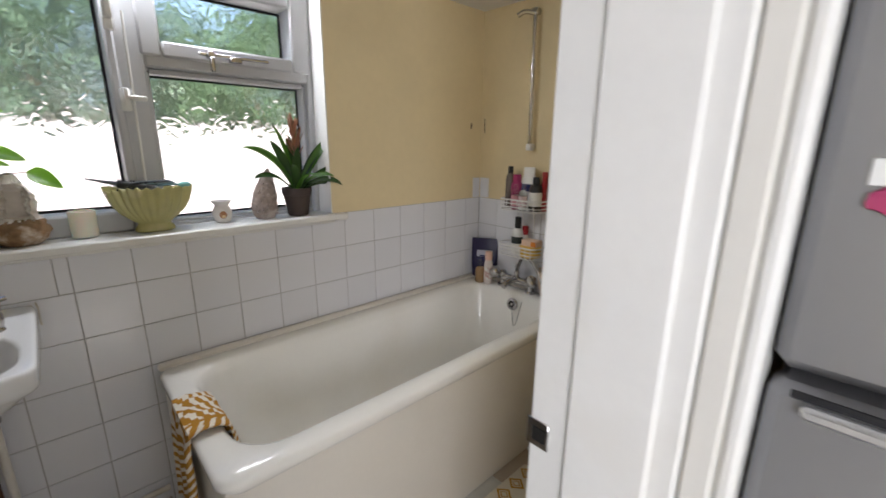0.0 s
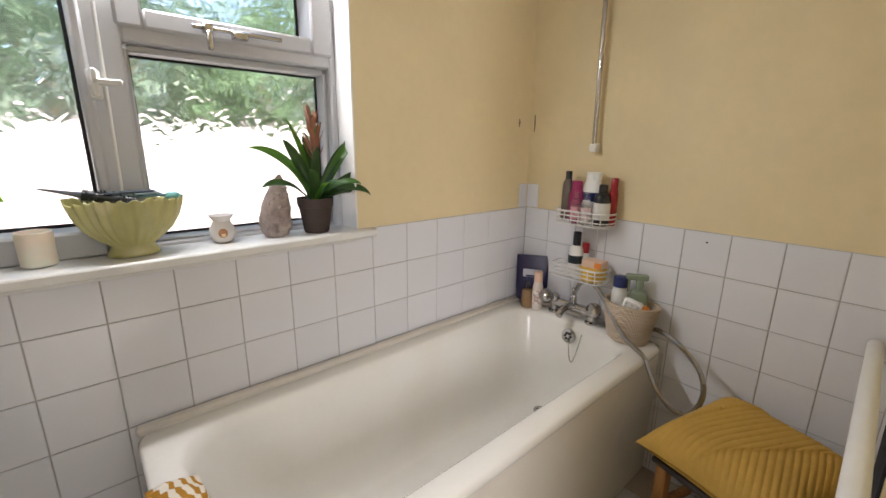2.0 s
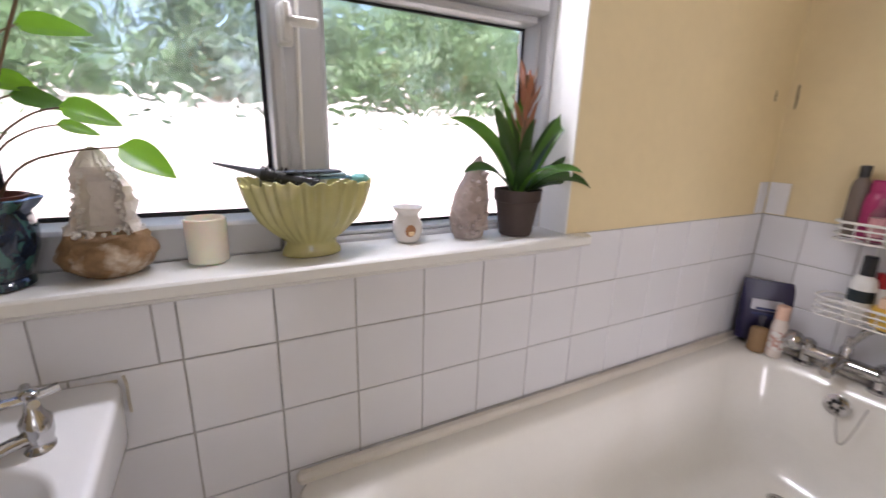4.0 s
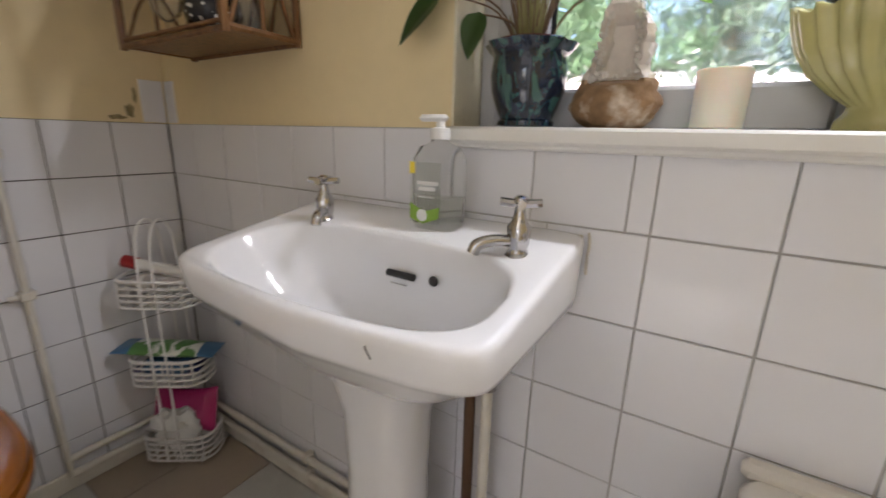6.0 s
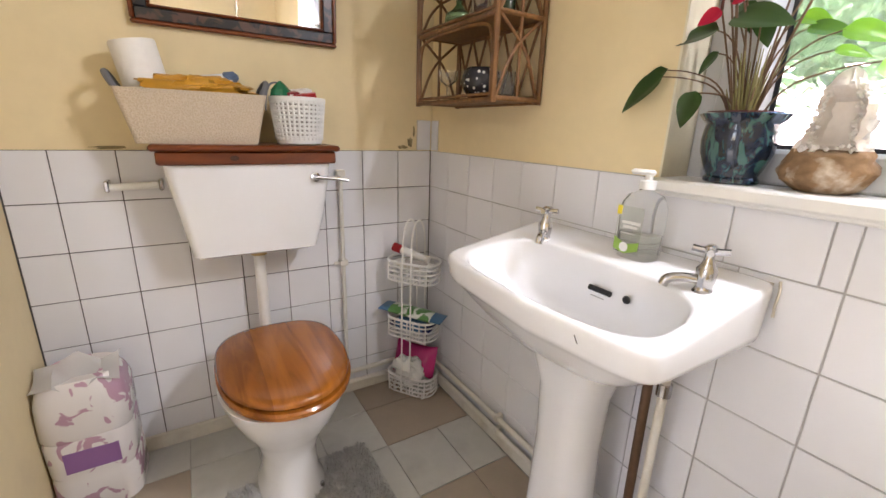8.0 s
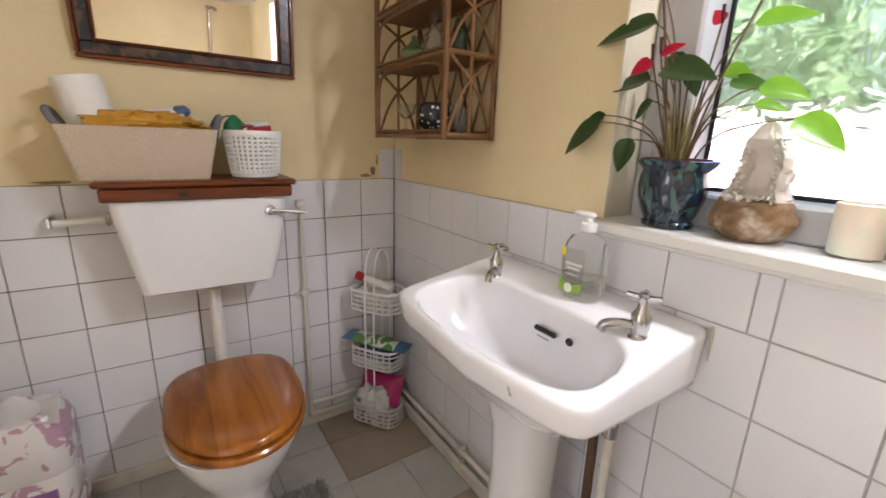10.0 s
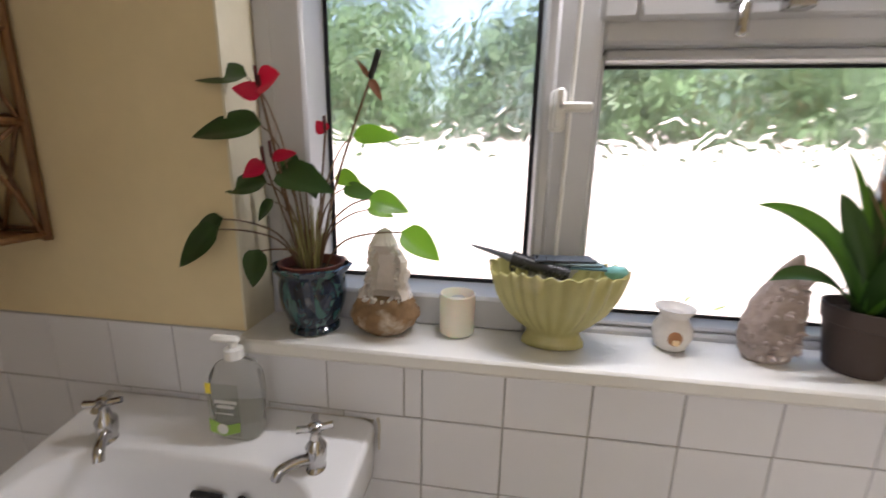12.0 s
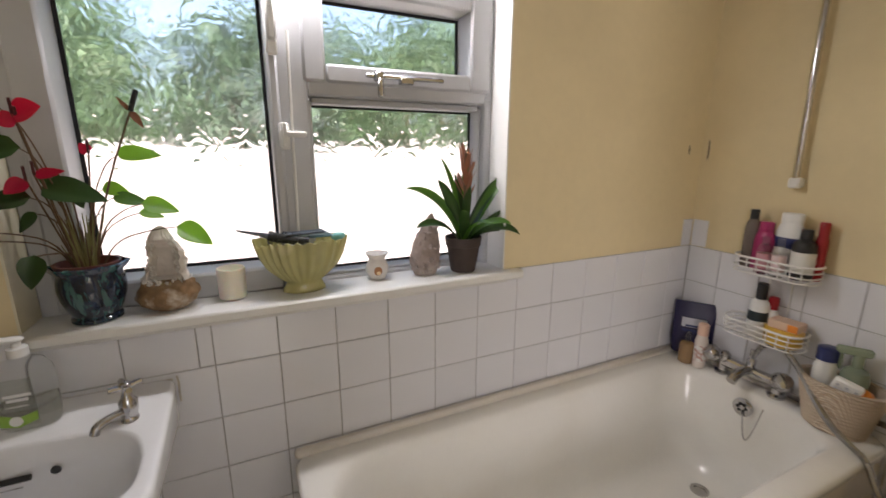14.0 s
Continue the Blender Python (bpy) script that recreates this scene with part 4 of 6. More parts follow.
bpy.data.materials["pale_liquid"].node_tree.nodes["Principled BSDF"].inputs["IOR"].default_value = 1.12
lb = part("label_band", Geo().box(-0.040, 0.022, -0.0312, -0.0302, 0.016, 0.120, 0), plastic("clear_green_label", (0.86, 0.88, 0.84), 0.1, 0.95), pump)
_b = bpy.data.materials["clear_green_label"].node_tree.nodes["Principled BSDF"]
_b.inputs["IOR"].default_value, _b.inputs["Specular IOR Level"].default_value = 1.03, 0.1
part("label_badge", Geo().box(-0.041, -0.030, -0.0325, -0.0314, 0.100, 0.120, 0), plastic("yellow_badge", (0.8, 0.65, 0.05)), lb)
part("label_fruit", Geo().add([(-0.040, -0.0322, 0.050), (-0.040, -0.0322, 0.022), (-0.012, -0.0322, 0.014), (0.020, -0.0322, 0.026), (0.022, -0.0322, 0.046), (-0.010, -0.0322, 0.036)], [(0, 1, 2, 5), (5, 2, 3, 4)]), plastic("lime_green", (0.25, 0.42, 0.06)), lb)
part("label_disc", Geo().lathe([(0.011, 0), (0.010, 0.0012)], (0, 0, 0), 18, Matrix.Translation((-0.014, -0.0325, 0.029)) @ Matrix.Rotation(radians(90), 4, "X")), P_WHITE, lb)
for z, x0, x1 in ((0.082, -0.026, 0.018), (0.072, -0.022, 0.012), (0.060, -0.026, 0.010)):
    part("text_bar", Geo().box(x0, x1, -0.0322, -0.0314, z, z + (0.006 if z > 0.065 else 0.002), 0), P_WHITE, lb)
part("pump_head", Geo().lathe([(0.017, 0.158), (0.017, 0.176), (0.008, 0.178), (0.008, 0.188)], (0, 0, 0), 16).box(-0.042, 0.013, -0.009, 0.009, 0.187, 0.199, 0.005), P_WHITE, pump)

# ---- toilet ----
def toilet():
    t = thing("toilet", "white ceramic toilet with varnished pine seat lid", "toilet")
    yc = 0.868
    rings = []
    for z, y0, y1, d in ((0.742, 0.69, 1.035, 0.085), (0.75, 0.672, 1.048, 0.092), (0.85, 0.655, 1.075, 0.096), (1.0, 0.630, 1.10, 0.099), (1.032, 0.628, 1.102, 0.100)):
        rings.append(rrect(-1.345 + d, (y0 + y1) / 2, d, (y1 - y0) / 2, 0.03, z))
    ci = part("cistern", Geo().loft(rings), CERAMIC, t)
    lv = part("flush_lever", Geo().lathe([(0.016, 0), (0.016, 0.01), (0.008, 0.014), (0.008, 0.02)], (0, 0, 0), 14, Matrix.Translation((-1.146, 1.045, 0.99)) @ Matrix.Rotation(radians(90), 4, "Y")).tube([(-1.13, 1.045, 0.99), (-1.125, 1.10, 0.985), (-1.12, 1.15, 0.978)], 0.006, 8, 1), CHROME, ci)
    for y in (0.70, 1.0):
        part("cistern_bolt", Geo().lathe([(0.012, 0), (0.012, 0.02)], (-1.25, y, 0.722), 10), WHITEWOOD, ci)
    part("flush_nut", Geo().lathe([(0.026, 0), (0.026, 0.02), (0.03, 0.022), (0.03, 0.03)], (-1.272, 0.868, 0.712), 16), plastic("brass_nut", (0.5, 0.35, 0.15)), t)
    part("flush_pipe", Geo().tube([(-1.272, 0.868, 0.735), (-1.272, 0.868, 0.50), (-1.270, 0.868, 0.40), (-1.20, 0.868, 0.345), (-1.12, 0.868, 0.34)], 0.019, 14, 2), WHITEWOOD, t)
    def dee(x0, x1, hw, z, n=56):
        """An oval with a straight back edge."""
        cx, hx, out = x0 + (x1 - x0) * 0.46, (x1 - x0) * 0.54, []
        for k in range(n):
            c, q = math.cos(6.28319 * k / n), math.sin(6.28319 * k / n)
            e, r = (0.95, hx) if c > 0 else (0.55, cx - x0)
            out.append((cx + r * math.copysign(abs(c) ** e, c), yc + 0.010 + hw * math.copysign(abs(q) ** (0.95 if c > 0 else 0.8), q), z))
        return out
    def oval(x0, x1, hw, z, n=40, e=0.85):
        cx, hx = (x0 + x1) / 2, (x1 - x0) / 2
        return [(cx + hx * math.copysign(abs(math.cos(6.28319 * k / n)) ** e, math.cos(6.28319 * k / n)), yc + hw * math.copysign(abs(math.sin(6.28319 * k / n)) ** e, math.sin(6.28319 * k / n)), z) for k in range(n)]
    pr = [oval(-1.12, -0.83, 0.105, 0.0), oval(-1.115, -0.835, 0.10, 0.02), oval(-1.09, -0.86, 0.085, 0.06), oval(-1.10, -0.87, 0.085, 0.15), oval(-1.14, -0.84, 0.11, 0.22), oval(-1.18, -0.78, 0.15, 0.30), oval(-1.195, -0.748, 0.176, 0.37), oval(-1.20, -0.737, 0.184, 0.404)]
    part("pan", Geo().loft(pr), CERAMIC, t, angle=60)
    for y in (0.79, 0.945):
        part("floor_bolt", Geo().lathe([(0.008, 0), (0.006, 0.012)], (-0.87, y, 0.02), 8), CHROME, t)
    part("seat", Geo().loft([dee(-1.228, -0.722, 0.186, 0.407), dee(-1.232, -0.714, 0.193, 0.413), dee(-1.232, -0.714, 0.194, 0.424), dee(-1.228, -0.720, 0.189, 0.430)]), PINE, t, "varnished pine toilet seat")
    part("lid", Geo().loft([dee(-1.232, -0.738, 0.180, 0.434), dee(-1.238, -0.728, 0.190, 0.438), dee(-1.238, -0.728, 0.190, 0.447), dee(-1.232, -0.736, 0.184, 0.455), dee(-1.222, -0.752, 0.172, 0.459), dee(-1.19, -0.80, 0.135, 0.461)]), PINE, t, "varnished orange-brown pine lid, closed", angle=50)
    for y in (0.80, 0.935):
        part("hinge", Geo().tube([(-1.236, y - 0.01, 0.428), (-1.236, y + 0.03, 0.428)], 0.011, 10), CHROME, t)
    return t
toilet()
lidb = thing("cistern_lid", "red-brown stained wooden lid over the cistern", "cistern lid")
part("skirt", Geo().box(-1.345, -1.128, 0.615, 1.113, 1.034, 1.072, 0.005), CHERRY, lidb)
part("top_board", Geo().box(-1.346, -1.115, 0.602, 1.125, 1.073, 1.091, 0.006), CHERRY, lidb)
part("wood_knot", Geo().ball((-1.1275, 0.81, 1.053), (0.0015, 0.012, 0.008), 8), plastic("dark_knot", (0.04, 0.012, 0.006)), lidb)

roll = thing("toilet_roll_holder", "white roller toilet paper holder with chrome ends", "toilet roll holder")
part("roller", Geo().tube([(-1.30, 0.485, 0.958), (-1.30, 0.605, 0.963)], 0.011, 12), P_WHITE, roll)
for y in (0.478, 0.612):
    part("bracket", Geo().box(-1.3445, -1.29, y - 0.006, y + 0.006, 0.945, 0.978, 0.003), CHROME, roll)

# ---- items on the cistern ----
FAB = patterned("beige_woven_fabric", (0.54, 0.44, 0.32), (0.60, 0.50, 0.38), 230, 0.3, 0.7, 0.9, "cells", 0, 0.5)
GREYFELT = material("grey_felt", (0.17, 0.17, 0.18), 0.95, var=0.15)
def open_box(x0, x1, y0, y1, z0, z1, splay, th=0.005):
    g = Geo()
    def ring(i, z, s):
        return rrect((x0 + x1) / 2, (y0 + y1) / 2, (x1 - x0) / 2 + s - i, (y1 - y0) / 2 + s * 1.6 - i, 0.012, z, 3)
    return g.loft([ring(0, z0, 0), ring(0, z1, splay), ring(th, z1, splay), ring(th, z0 + th, 0)], True, True)
bb = thing("fabric_basket", "beige woven fabric storage basket with grey felt handles", "basket", at=(0, 0, 0))
part("basket_body", open_box(-1.33, -1.165, 0.575, 0.885, 1.0915, 1.235, 0.02), FAB, bb)
for s, y in ((-1, 0.553), (1, 0.905)):
    part("handle", Geo().tube([(-1.30, y, 1.225), (-1.295, y + s * 0.025, 1.275), (-1.20, y + s * 0.025, 1.275), (-1.195, y, 1.225)], 0.009, 8, 2), GREYFELT, bb)
kr = thing("paper_roll", "white paper roll leaning in the basket", "paper roll", at=(-1.26, 0.63, 1.17))
kr.rotation_euler = (radians(10), 0, 0)
part("roll_body", Geo().lathe([(0.018, 0.0), (0.054, 0.0), (0.056, 0.004), (0.056, 0.19), (0.054, 0.194), (0.02, 0.194), (0.018, 0.18)], (0, 0, 0), 28), material("tissue_white", (0.8, 0.78, 0.74), 0.95, bump=0.3, bump_scale=50), kr)
PACKM = material("mustard_plastic_wrap", (0.50, 0.25, 0.025), 0.28, var=0.3, scale=18, fine=60, bump=0.5, bump_scale=25)
mp = thing("mustard_wrap_pack", "crumpled mustard plastic packet in the basket", "packet", at=(-1.215, 0.745, 1.248))
part("wrap", Geo().ball((0, 0, 0), (0.055, 0.14, 0.032), 18, 0.55, 2.0), PACKM, mp)
wp = thing("wipes_pack", "white and blue packet lying in the basket", "packet", at=(-1.265, 0.75, 1.25))
wp.rotation_euler = (radians(9), 0, 0)
part("packet", Geo().box(-0.045, 0.03, -0.15, 0.10, 0, 0.035, 0.012), P_WHITE, wp)
part("blue_end", Geo().box(-0.046, 0.031, 0.06, 0.11, 0.004, 0.039, 0.012), plastic("denim_blue", (0.1, 0.15, 0.25)), wp)
wb = thing("white_mesh_basket", "small white plastic woven basket", "basket", at=(-1.215, 1.02, 1.0915))
part("basket_base", Geo().lathe([(0.066, 0), (0.071, 0.004), (0.071, 0.02), (0.066, 0.02)], (0, 0, 0), 32), P_WHITE, wb)
for k in range(32):
    a = 6.28319 * k / 32
    part("upright_strand", Geo().tube([(0.071 * math.cos(a), 0.071 * math.sin(a), 0.015), (0.083 * math.cos(a), 0.083 * math.sin(a), 0.135)], 0.0045, 6), P_WHITE, wb)
for j in range(9):
    z = 0.025 + 0.013 * j
    r = 0.0705 + 0.1 * (z - 0.015)
    o = [(r * math.cos(6.28319 * k / 32), r * math.sin(6.28319 * k / 32), z) for k in range(33)]
    part("woven_ring", Geo().tube(o, 0.0042, 6), P_WHITE, wb)
part("rim", Geo().lathe([(0.080, 0.130), (0.088, 0.133), (0.088, 0.146), (0.080, 0.146)], (0, 0, 0), 32), P_WHITE, wb)
# grey sheet inside the white basket stands for the shade within it
part("inner_shade", Geo().lathe([(0.062, 0.022), (0.076, 0.128), (0.0755, 0.128), (0.061, 0.022)], (0, 0, 0), 32), material("shade_lining", (0.4, 0.39, 0.36), 0.9), wb)
gb = thing("green_ball", "dark green faceted glass ball in the white basket", "ball", at=(-1.205, 0.968, 1.243))
part("ball_body", Geo().lathe([(0.006, -0.032), (0.025, -0.024), (0.034, -0.004), (0.030, 0.014), (0.014, 0.032), (0.003, 0.041)], (0, 0, 0), 9), plastic("emerald_plastic", (0.02, 0.16, 0.07), 0.2), gb, angle=15)
part("cord_loop", Geo().tube([(0, -0.004, 0.036), (-0.004, -0.03, 0.034), (0.004, -0.045, 0.0), (0.006, -0.05, -0.05)], 0.003, 6, 2), GREYFELT, gb)

for name, x, y, z, sx, sy, sz, mat, rz, lab in (
        ("toothpaste_box", -1.235, 1.03, 1.235, 0.02, 0.04, 0.03, P_WHITE, 10, "white toothpaste carton with dark bars"),
        ("toothpaste_box", -1.19, 1.03, 1.225, 0.016, 0.045, 0.024, P_RED, -12, "red and white carton in the white basket"),
        ("small_box", -1.20, 1.0, 1.215, 0.014, 0.02, 0.04, plastic("dark_red_card", (0.22, 0.02, 0.03)), 20, "dark red small carton in the white basket")):
    b = thing(name, lab, "box", at=(x, y, z))
    b.rotation_euler = (radians(8), radians(10), radians(rz))
    part("carton", Geo().box(-sx, sx, -sy, sy, -0.04, sz, 0.002), mat, b)
    part("label_panel", Geo().box(sx, sx + 0.0008, -sy * 0.7, -sy * 0.1, sz - 0.02, sz - 0.006, 0), P_BLACK if mat is P_WHITE else P_WHITE, b)

# ---- mirror ----
mir = thing("wall_mirror", "wall mirror with dark mottled inlaid frame", "mirror")
y0, y1, z0, z1, X = 0.597, 1.193, 1.421, 1.90, -1.349
part("mirror_glass", Geo().box(X + 0.004, X + 0.010, y0 + 0.05, y1 - 0.05, z0 + 0.05, z1 - 0.05, 0), MIRROR, mir)
for a in ((y0 + 0.012, y1 - 0.012, z0 + 0.012, z0 + 0.045), (y0 + 0.012, y1 - 0.012, z1 - 0.045, z1 - 0.012), (y0 + 0.012, y0 + 0.045, z0 + 0.0455, z1 - 0.0455), (y1 - 0.045, y1 - 0.012, z0 + 0.0455, z1 - 0.0455)):
    part("inlay", Geo().box(X, X + 0.018, *a, 0.003), MIRRORFRAME, mir)
for a in ((y0, y1, z0, z0 + 0.012), (y0, y1, z1 - 0.012, z1), (y0, y0 + 0.012, z0 + 0.0125, z1 - 0.0125), (y1 - 0.012, y1, z0 + 0.0125, z1 - 0.0125),
          (y0 + 0.045, y1 - 0.045, z0 + 0.0455, z0 + 0.054), (y0 + 0.045, y1 - 0.045, z1 - 0.054, z1 - 0.0455), (y0 + 0.0455, y0 + 0.054, z0 + 0.0545, z1 - 0.0545), (y1 - 0.054, y1 - 0.0455, z0 + 0.0545, z1 - 0.0545)):
    part("frame_moulding", Geo().box(X + 0.0005, X + 0.023, *a, 0.004), CHERRY, mir)

# it leans forward on its wire
mir.rotation_euler = (0, radians(3.4), 0)
mir.location = Vector((X, 0, z0)) - Matrix.Rotation(radians(3.4), 3, "Y") @ Vector((X, 0, z0))

# ---- rattan shelf ----
def rattan_shelf():
    t = thing("rattan_wall_shelf", "brown rattan wall shelf with crossed cane sides", "shelf unit")
    x0, x1, y0, y1 = -1.135, -0.703, 1.422, 1.588
    levels = (1.238, 1.452, 1.612, 1.76)
    def cane(a, b, r=0.006, nm="cane", bow=None):
        pts = [a, b] if bow is None else [a, bow, b]
        part(nm, Geo().tube(pts, r, 7, 0 if bow is None else 2), RATTAN, t)
    for x in (x0, x1):
        for y in (y0, y1):
            cane((x, y, levels[0] - 0.008), (x, y, levels[-1] + 0.02), 0.0085, "post")
    for i, z in enumerate(levels):
        sh = part("shelf_board", Geo().box(x0 + 0.004, x1 - 0.004, y0 + 0.004, y1 - 0.004, z, z + 0.008, 0.002), RATTAN, t)
        for y in (y0, y1):
            cane((x0, y, z), (x1, y, z), 0.0075, "rail")
            cane((x0, y, z + 0.014), (x1, y, z + 0.014), 0.005, "rail")
        for x in (x0, x1):
            cane((x, y0, z + 0.004), (x, y1, z + 0.004), 0.0075, "rail")
    for z0, z1 in zip(levels, levels[1:]):
        zm = (z0 + z1) / 2
        for x in (x0, x1):
            ym = (y0 + y1) / 2
            cane((x, y0 + 0.01, z0 + 0.01), (x, y1 - 0.01, z1), 0.0045, "cane", (x, ym - 0.03, zm + 0.02))
            cane((x, y1 - 0.01, z0 + 0.01), (x, y0 + 0.01, z1), 0.0045, "cane", (x, ym + 0.03, zm + 0.02))
            cane((x, ym, z0), (x, ym, z1), 0.005)
        for k in range(5):
            xa = x0 + 0.05 + 0.083 * k
            cane((xa - 0.04, y1 - 0.006, z0 + 0.01), (xa + 0.04, y1 - 0.006, z1), 0.0042)
            cane((xa + 0.04, y1 - 0.004, z0 + 0.01), (xa - 0.04, y1 - 0.004, z1), 0.0042)
        part("front_arch", Geo().tube([(x0 + 0.012, y0, z0 + 0.01), (x0 + 0.012, y0, z1 - 0.05), (x0 + 0.05, y0, z1 - 0.012), (x1 - 0.05, y0, z1 - 0.012), (x1 - 0.012, y0, z1 - 0.05), (x1 - 0.012, y0, z0 + 0.01)], 0.005, 7, 3), RATTAN, t)
    return t
rattan_shelf()
def ornament(name, x, y, z, prof, mat, label, cat, n=20):
    t = thing(name, label, cat, at=(x, y, z))
    part("body", Geo().lathe(prof, (0, 0, 0), n), mat, t)
    return t
GREENGLASS = plastic("green_glass", (0.25, 0.42, 0.2), 0.08, 0.6)
DARKSPOT = patterned("black_spotted_glaze", (0.02, 0.02, 0.025), (0.75, 0.75, 0.72), 60, 0.30, 0.24, 0.2, "cells")
ornament("spotted_pot", -0.87, 1.50, 1.253, [(0.03, 0), (0.05, 0.015), (0.062, 0.045), (0.055, 0.075), (0.045, 0.085), (0.04, 0.085), (0.045, 0.06)], DARKSPOT, "round black pot with white spots on the rattan shelf", "pot")
ornament("glass_goblet", -1.03, 1.48, 1.253, [(0.025, 0), (0.026, 0.004), (0.006, 0.01), (0.006, 0.04), (0.03, 0.06), (0.034, 0.09), (0.031, 0.09), (0.026, 0.062), (0.003, 0.045)], P_CLEAR, "small clear glass goblet on the rattan shelf", "glass")
ornament("green_glass_jar", -0.98, 1.48, 1.467, [(0.035, 0), (0.045, 0.01), (0.042, 0.035), (0.02, 0.05), (0.008, 0.065), (0.01, 0.075), (0.003, 0.08)], GREENGLASS, "green glass lidded jar on the rattan shelf", "jar")
ornament("perfume_bottle", -0.86, 1.48, 1.467, [(0.02, 0), (0.03, 0.02), (0.028, 0.06), (0.008, 0.08), (0.008, 0.10), (0.012, 0.105), (0.012, 0.125)], P_CLEAR, "clear glass perfume bottle on the rattan shelf", "bottle")
ornament("dark_bottle", -0.80, 1.53, 1.467, [(0.022, 0), (0.024, 0.05), (0.02, 0.07), (0.009, 0.08), (0.009, 0.10)], plastic("dark_green_glass", (0.03, 0.06, 0.03), 0.1, 0.2), "dark green glass bottle on the rattan shelf", "bottle")
ornament("glass_tumbler", -0.79, 1.53, 1.253, [(0.028, 0), (0.032, 0.07), (0.029, 0.07), (0.025, 0.006)], P_CLEAR, "clear glass tumbler on the rattan shelf", "glass")

# ---- corner wire stand ----
cs = thing("wire_corner_stand", "white wire three-tier corner stand with toiletries", "wire stand")
RS = Matrix.Translation((-1.215, 1.455, 0)) @ Matrix.Rotation(radians(35), 4, "Z")
for z in (0.02, 0.29, 0.545):
    wire_basket(cs, 0, 0, 0.11, 0.065, z, 0.08, 5, RS, 0.0038, 7)
for s in (-1, 1):
    part("handle_loop", Geo().tube([RS @ Vector((s * 0.02, -0.069, 0.02)), RS @ Vector((s * 0.02, -0.069, 0.66)), RS @ Vector((s * 0.02, -0.055, 0.76)), RS @ Vector((s * 0.02, -0.02, 0.80)), RS @ Vector((s * 0.02, 0.03, 0.79)), RS @ Vector((s * 0.02, 0.066, 0.70)), RS @ Vector((s * 0.02, 0.068, 0.02))], 0.0036, 6, 2), WIRE, cs)
for sx in (-1, 1):
    for sy in (-1, 1):
        part("foot", Geo().tube([RS @ Vector((sx * 0.07, sy * 0.045, 0.0)), RS @ Vector((sx * 0.07, sy * 0.045, 0.022))], 0.005, 6), WIRE, cs)
def packet(name, u, v, z, r, mat, label, seed, rough=0.35):
    t = thing(name, label, "packet", at=tuple(RS @ Vector((u, v, z))))
    t.rotation_euler = (0, 0, radians(35))
    part("bag", Geo().ball((0, 0, 0), r, 12, rough, seed), mat, t)
    return t
P_BLUE, P_GREEN, P_MAG = plastic("blue_wrap", (0.06, 0.16, 0.3), 0.3), plastic("green_wrap", (0.12, 0.3, 0.08), 0.3), plastic("magenta_wrap", (0.45, 0.02, 0.15), 0.3)
def pillow(name, u, v, z, L, W, H, mat, end_mat, label, rz=35, tilt=0):
    """A flow-wrapped packet with flat sealed ends."""
    t = thing(name, label, "packet", at=tuple(RS @ Vector((u, v, z))))
    t.rotation_euler = (0, radians(tilt), radians(rz))
    def ring(k):
        x = -L + 2 * L * k / 12
        q = max(0.0, 1 - abs(x / L) ** 3)
        return [(x, W * math.cos(6.28319 * i / 20) * (1 - 0.12 * q), (H * q + 0.001) * math.sin(6.28319 * i / 20) * (1 + 0.25 * noise.noise(Vector((x * 40, i * 0.6, z * 9))))) for i in range(20)]
    part("wrap", Geo().loft([ring(k) for k in range(2, 11)]), mat, t)
    part("sealed_end", Geo().loft([ring(k) for k in range(0, 3)]), end_mat, t)
    part("sealed_end", Geo().loft([ring(k) for k in range(10, 13)]), end_mat, t)
    return t
pillow("wipes_packet", 0, 0, 0.335, 0.10, 0.055, 0.03, P_BLUE, P_NAVY, "blue wipes packet in the wire stand")
pillow("wipes_packet", 0.0, -0.01, 0.392, 0.145, 0.05, 0.018, patterned("green_white_wrap", (0.10, 0.25, 0.07), (0.7, 0.72, 0.66), 16, 0.48, 0.53, 0.3), P_BLUE, "green and white packet with blue ends across the tier", 38, 4)
packet("tissue_packet", -0.01, -0.025, 0.115, (0.075, 0.04, 0.065), P_WHITE, "crumpled white plastic packet in the wire stand", 2.0, 0.5)
pillow("pad_packet", 0.0, 0.02, 0.15, 0.10, 0.075, 0.03, P_MAG, P_MAG, "magenta packet in the wire stand", 35, 0).rotation_euler = (radians(70), 0, radians(35))
pillow("soap_packet", -0.01, 0.015, 0.60, 0.09, 0.045, 0.022, plastic("cream_wrap", (0.7, 0.66, 0.58)), P_WHITE, "cream packet in the top wire tier", 30, 3)
pillow("soap_packet", 0.02, -0.02, 0.618, 0.07, 0.03, 0.014, plastic("grey_wrap", (0.45, 0.42, 0.4)), P_WHITE, "grey and white sachet in the top wire tier", 55, 8)
tb = thing("toothpaste_tube", "red and white toothpaste tube across the wire tier", "tube", at=tuple(RS @ Vector((-0.03, 0, 0.655))))
tb.rotation_euler = (0, radians(12), radians(35))
part("tube_body", Geo().tube([(-0.03, 0, 0), (0.1, 0, 0)], 0.016, 12), P_WHITE, tb)
part("cap", Geo().tube([(-0.07, 0, 0.0), (-0.031, 0, 0)], 0.019, 12), P_RED, tb)

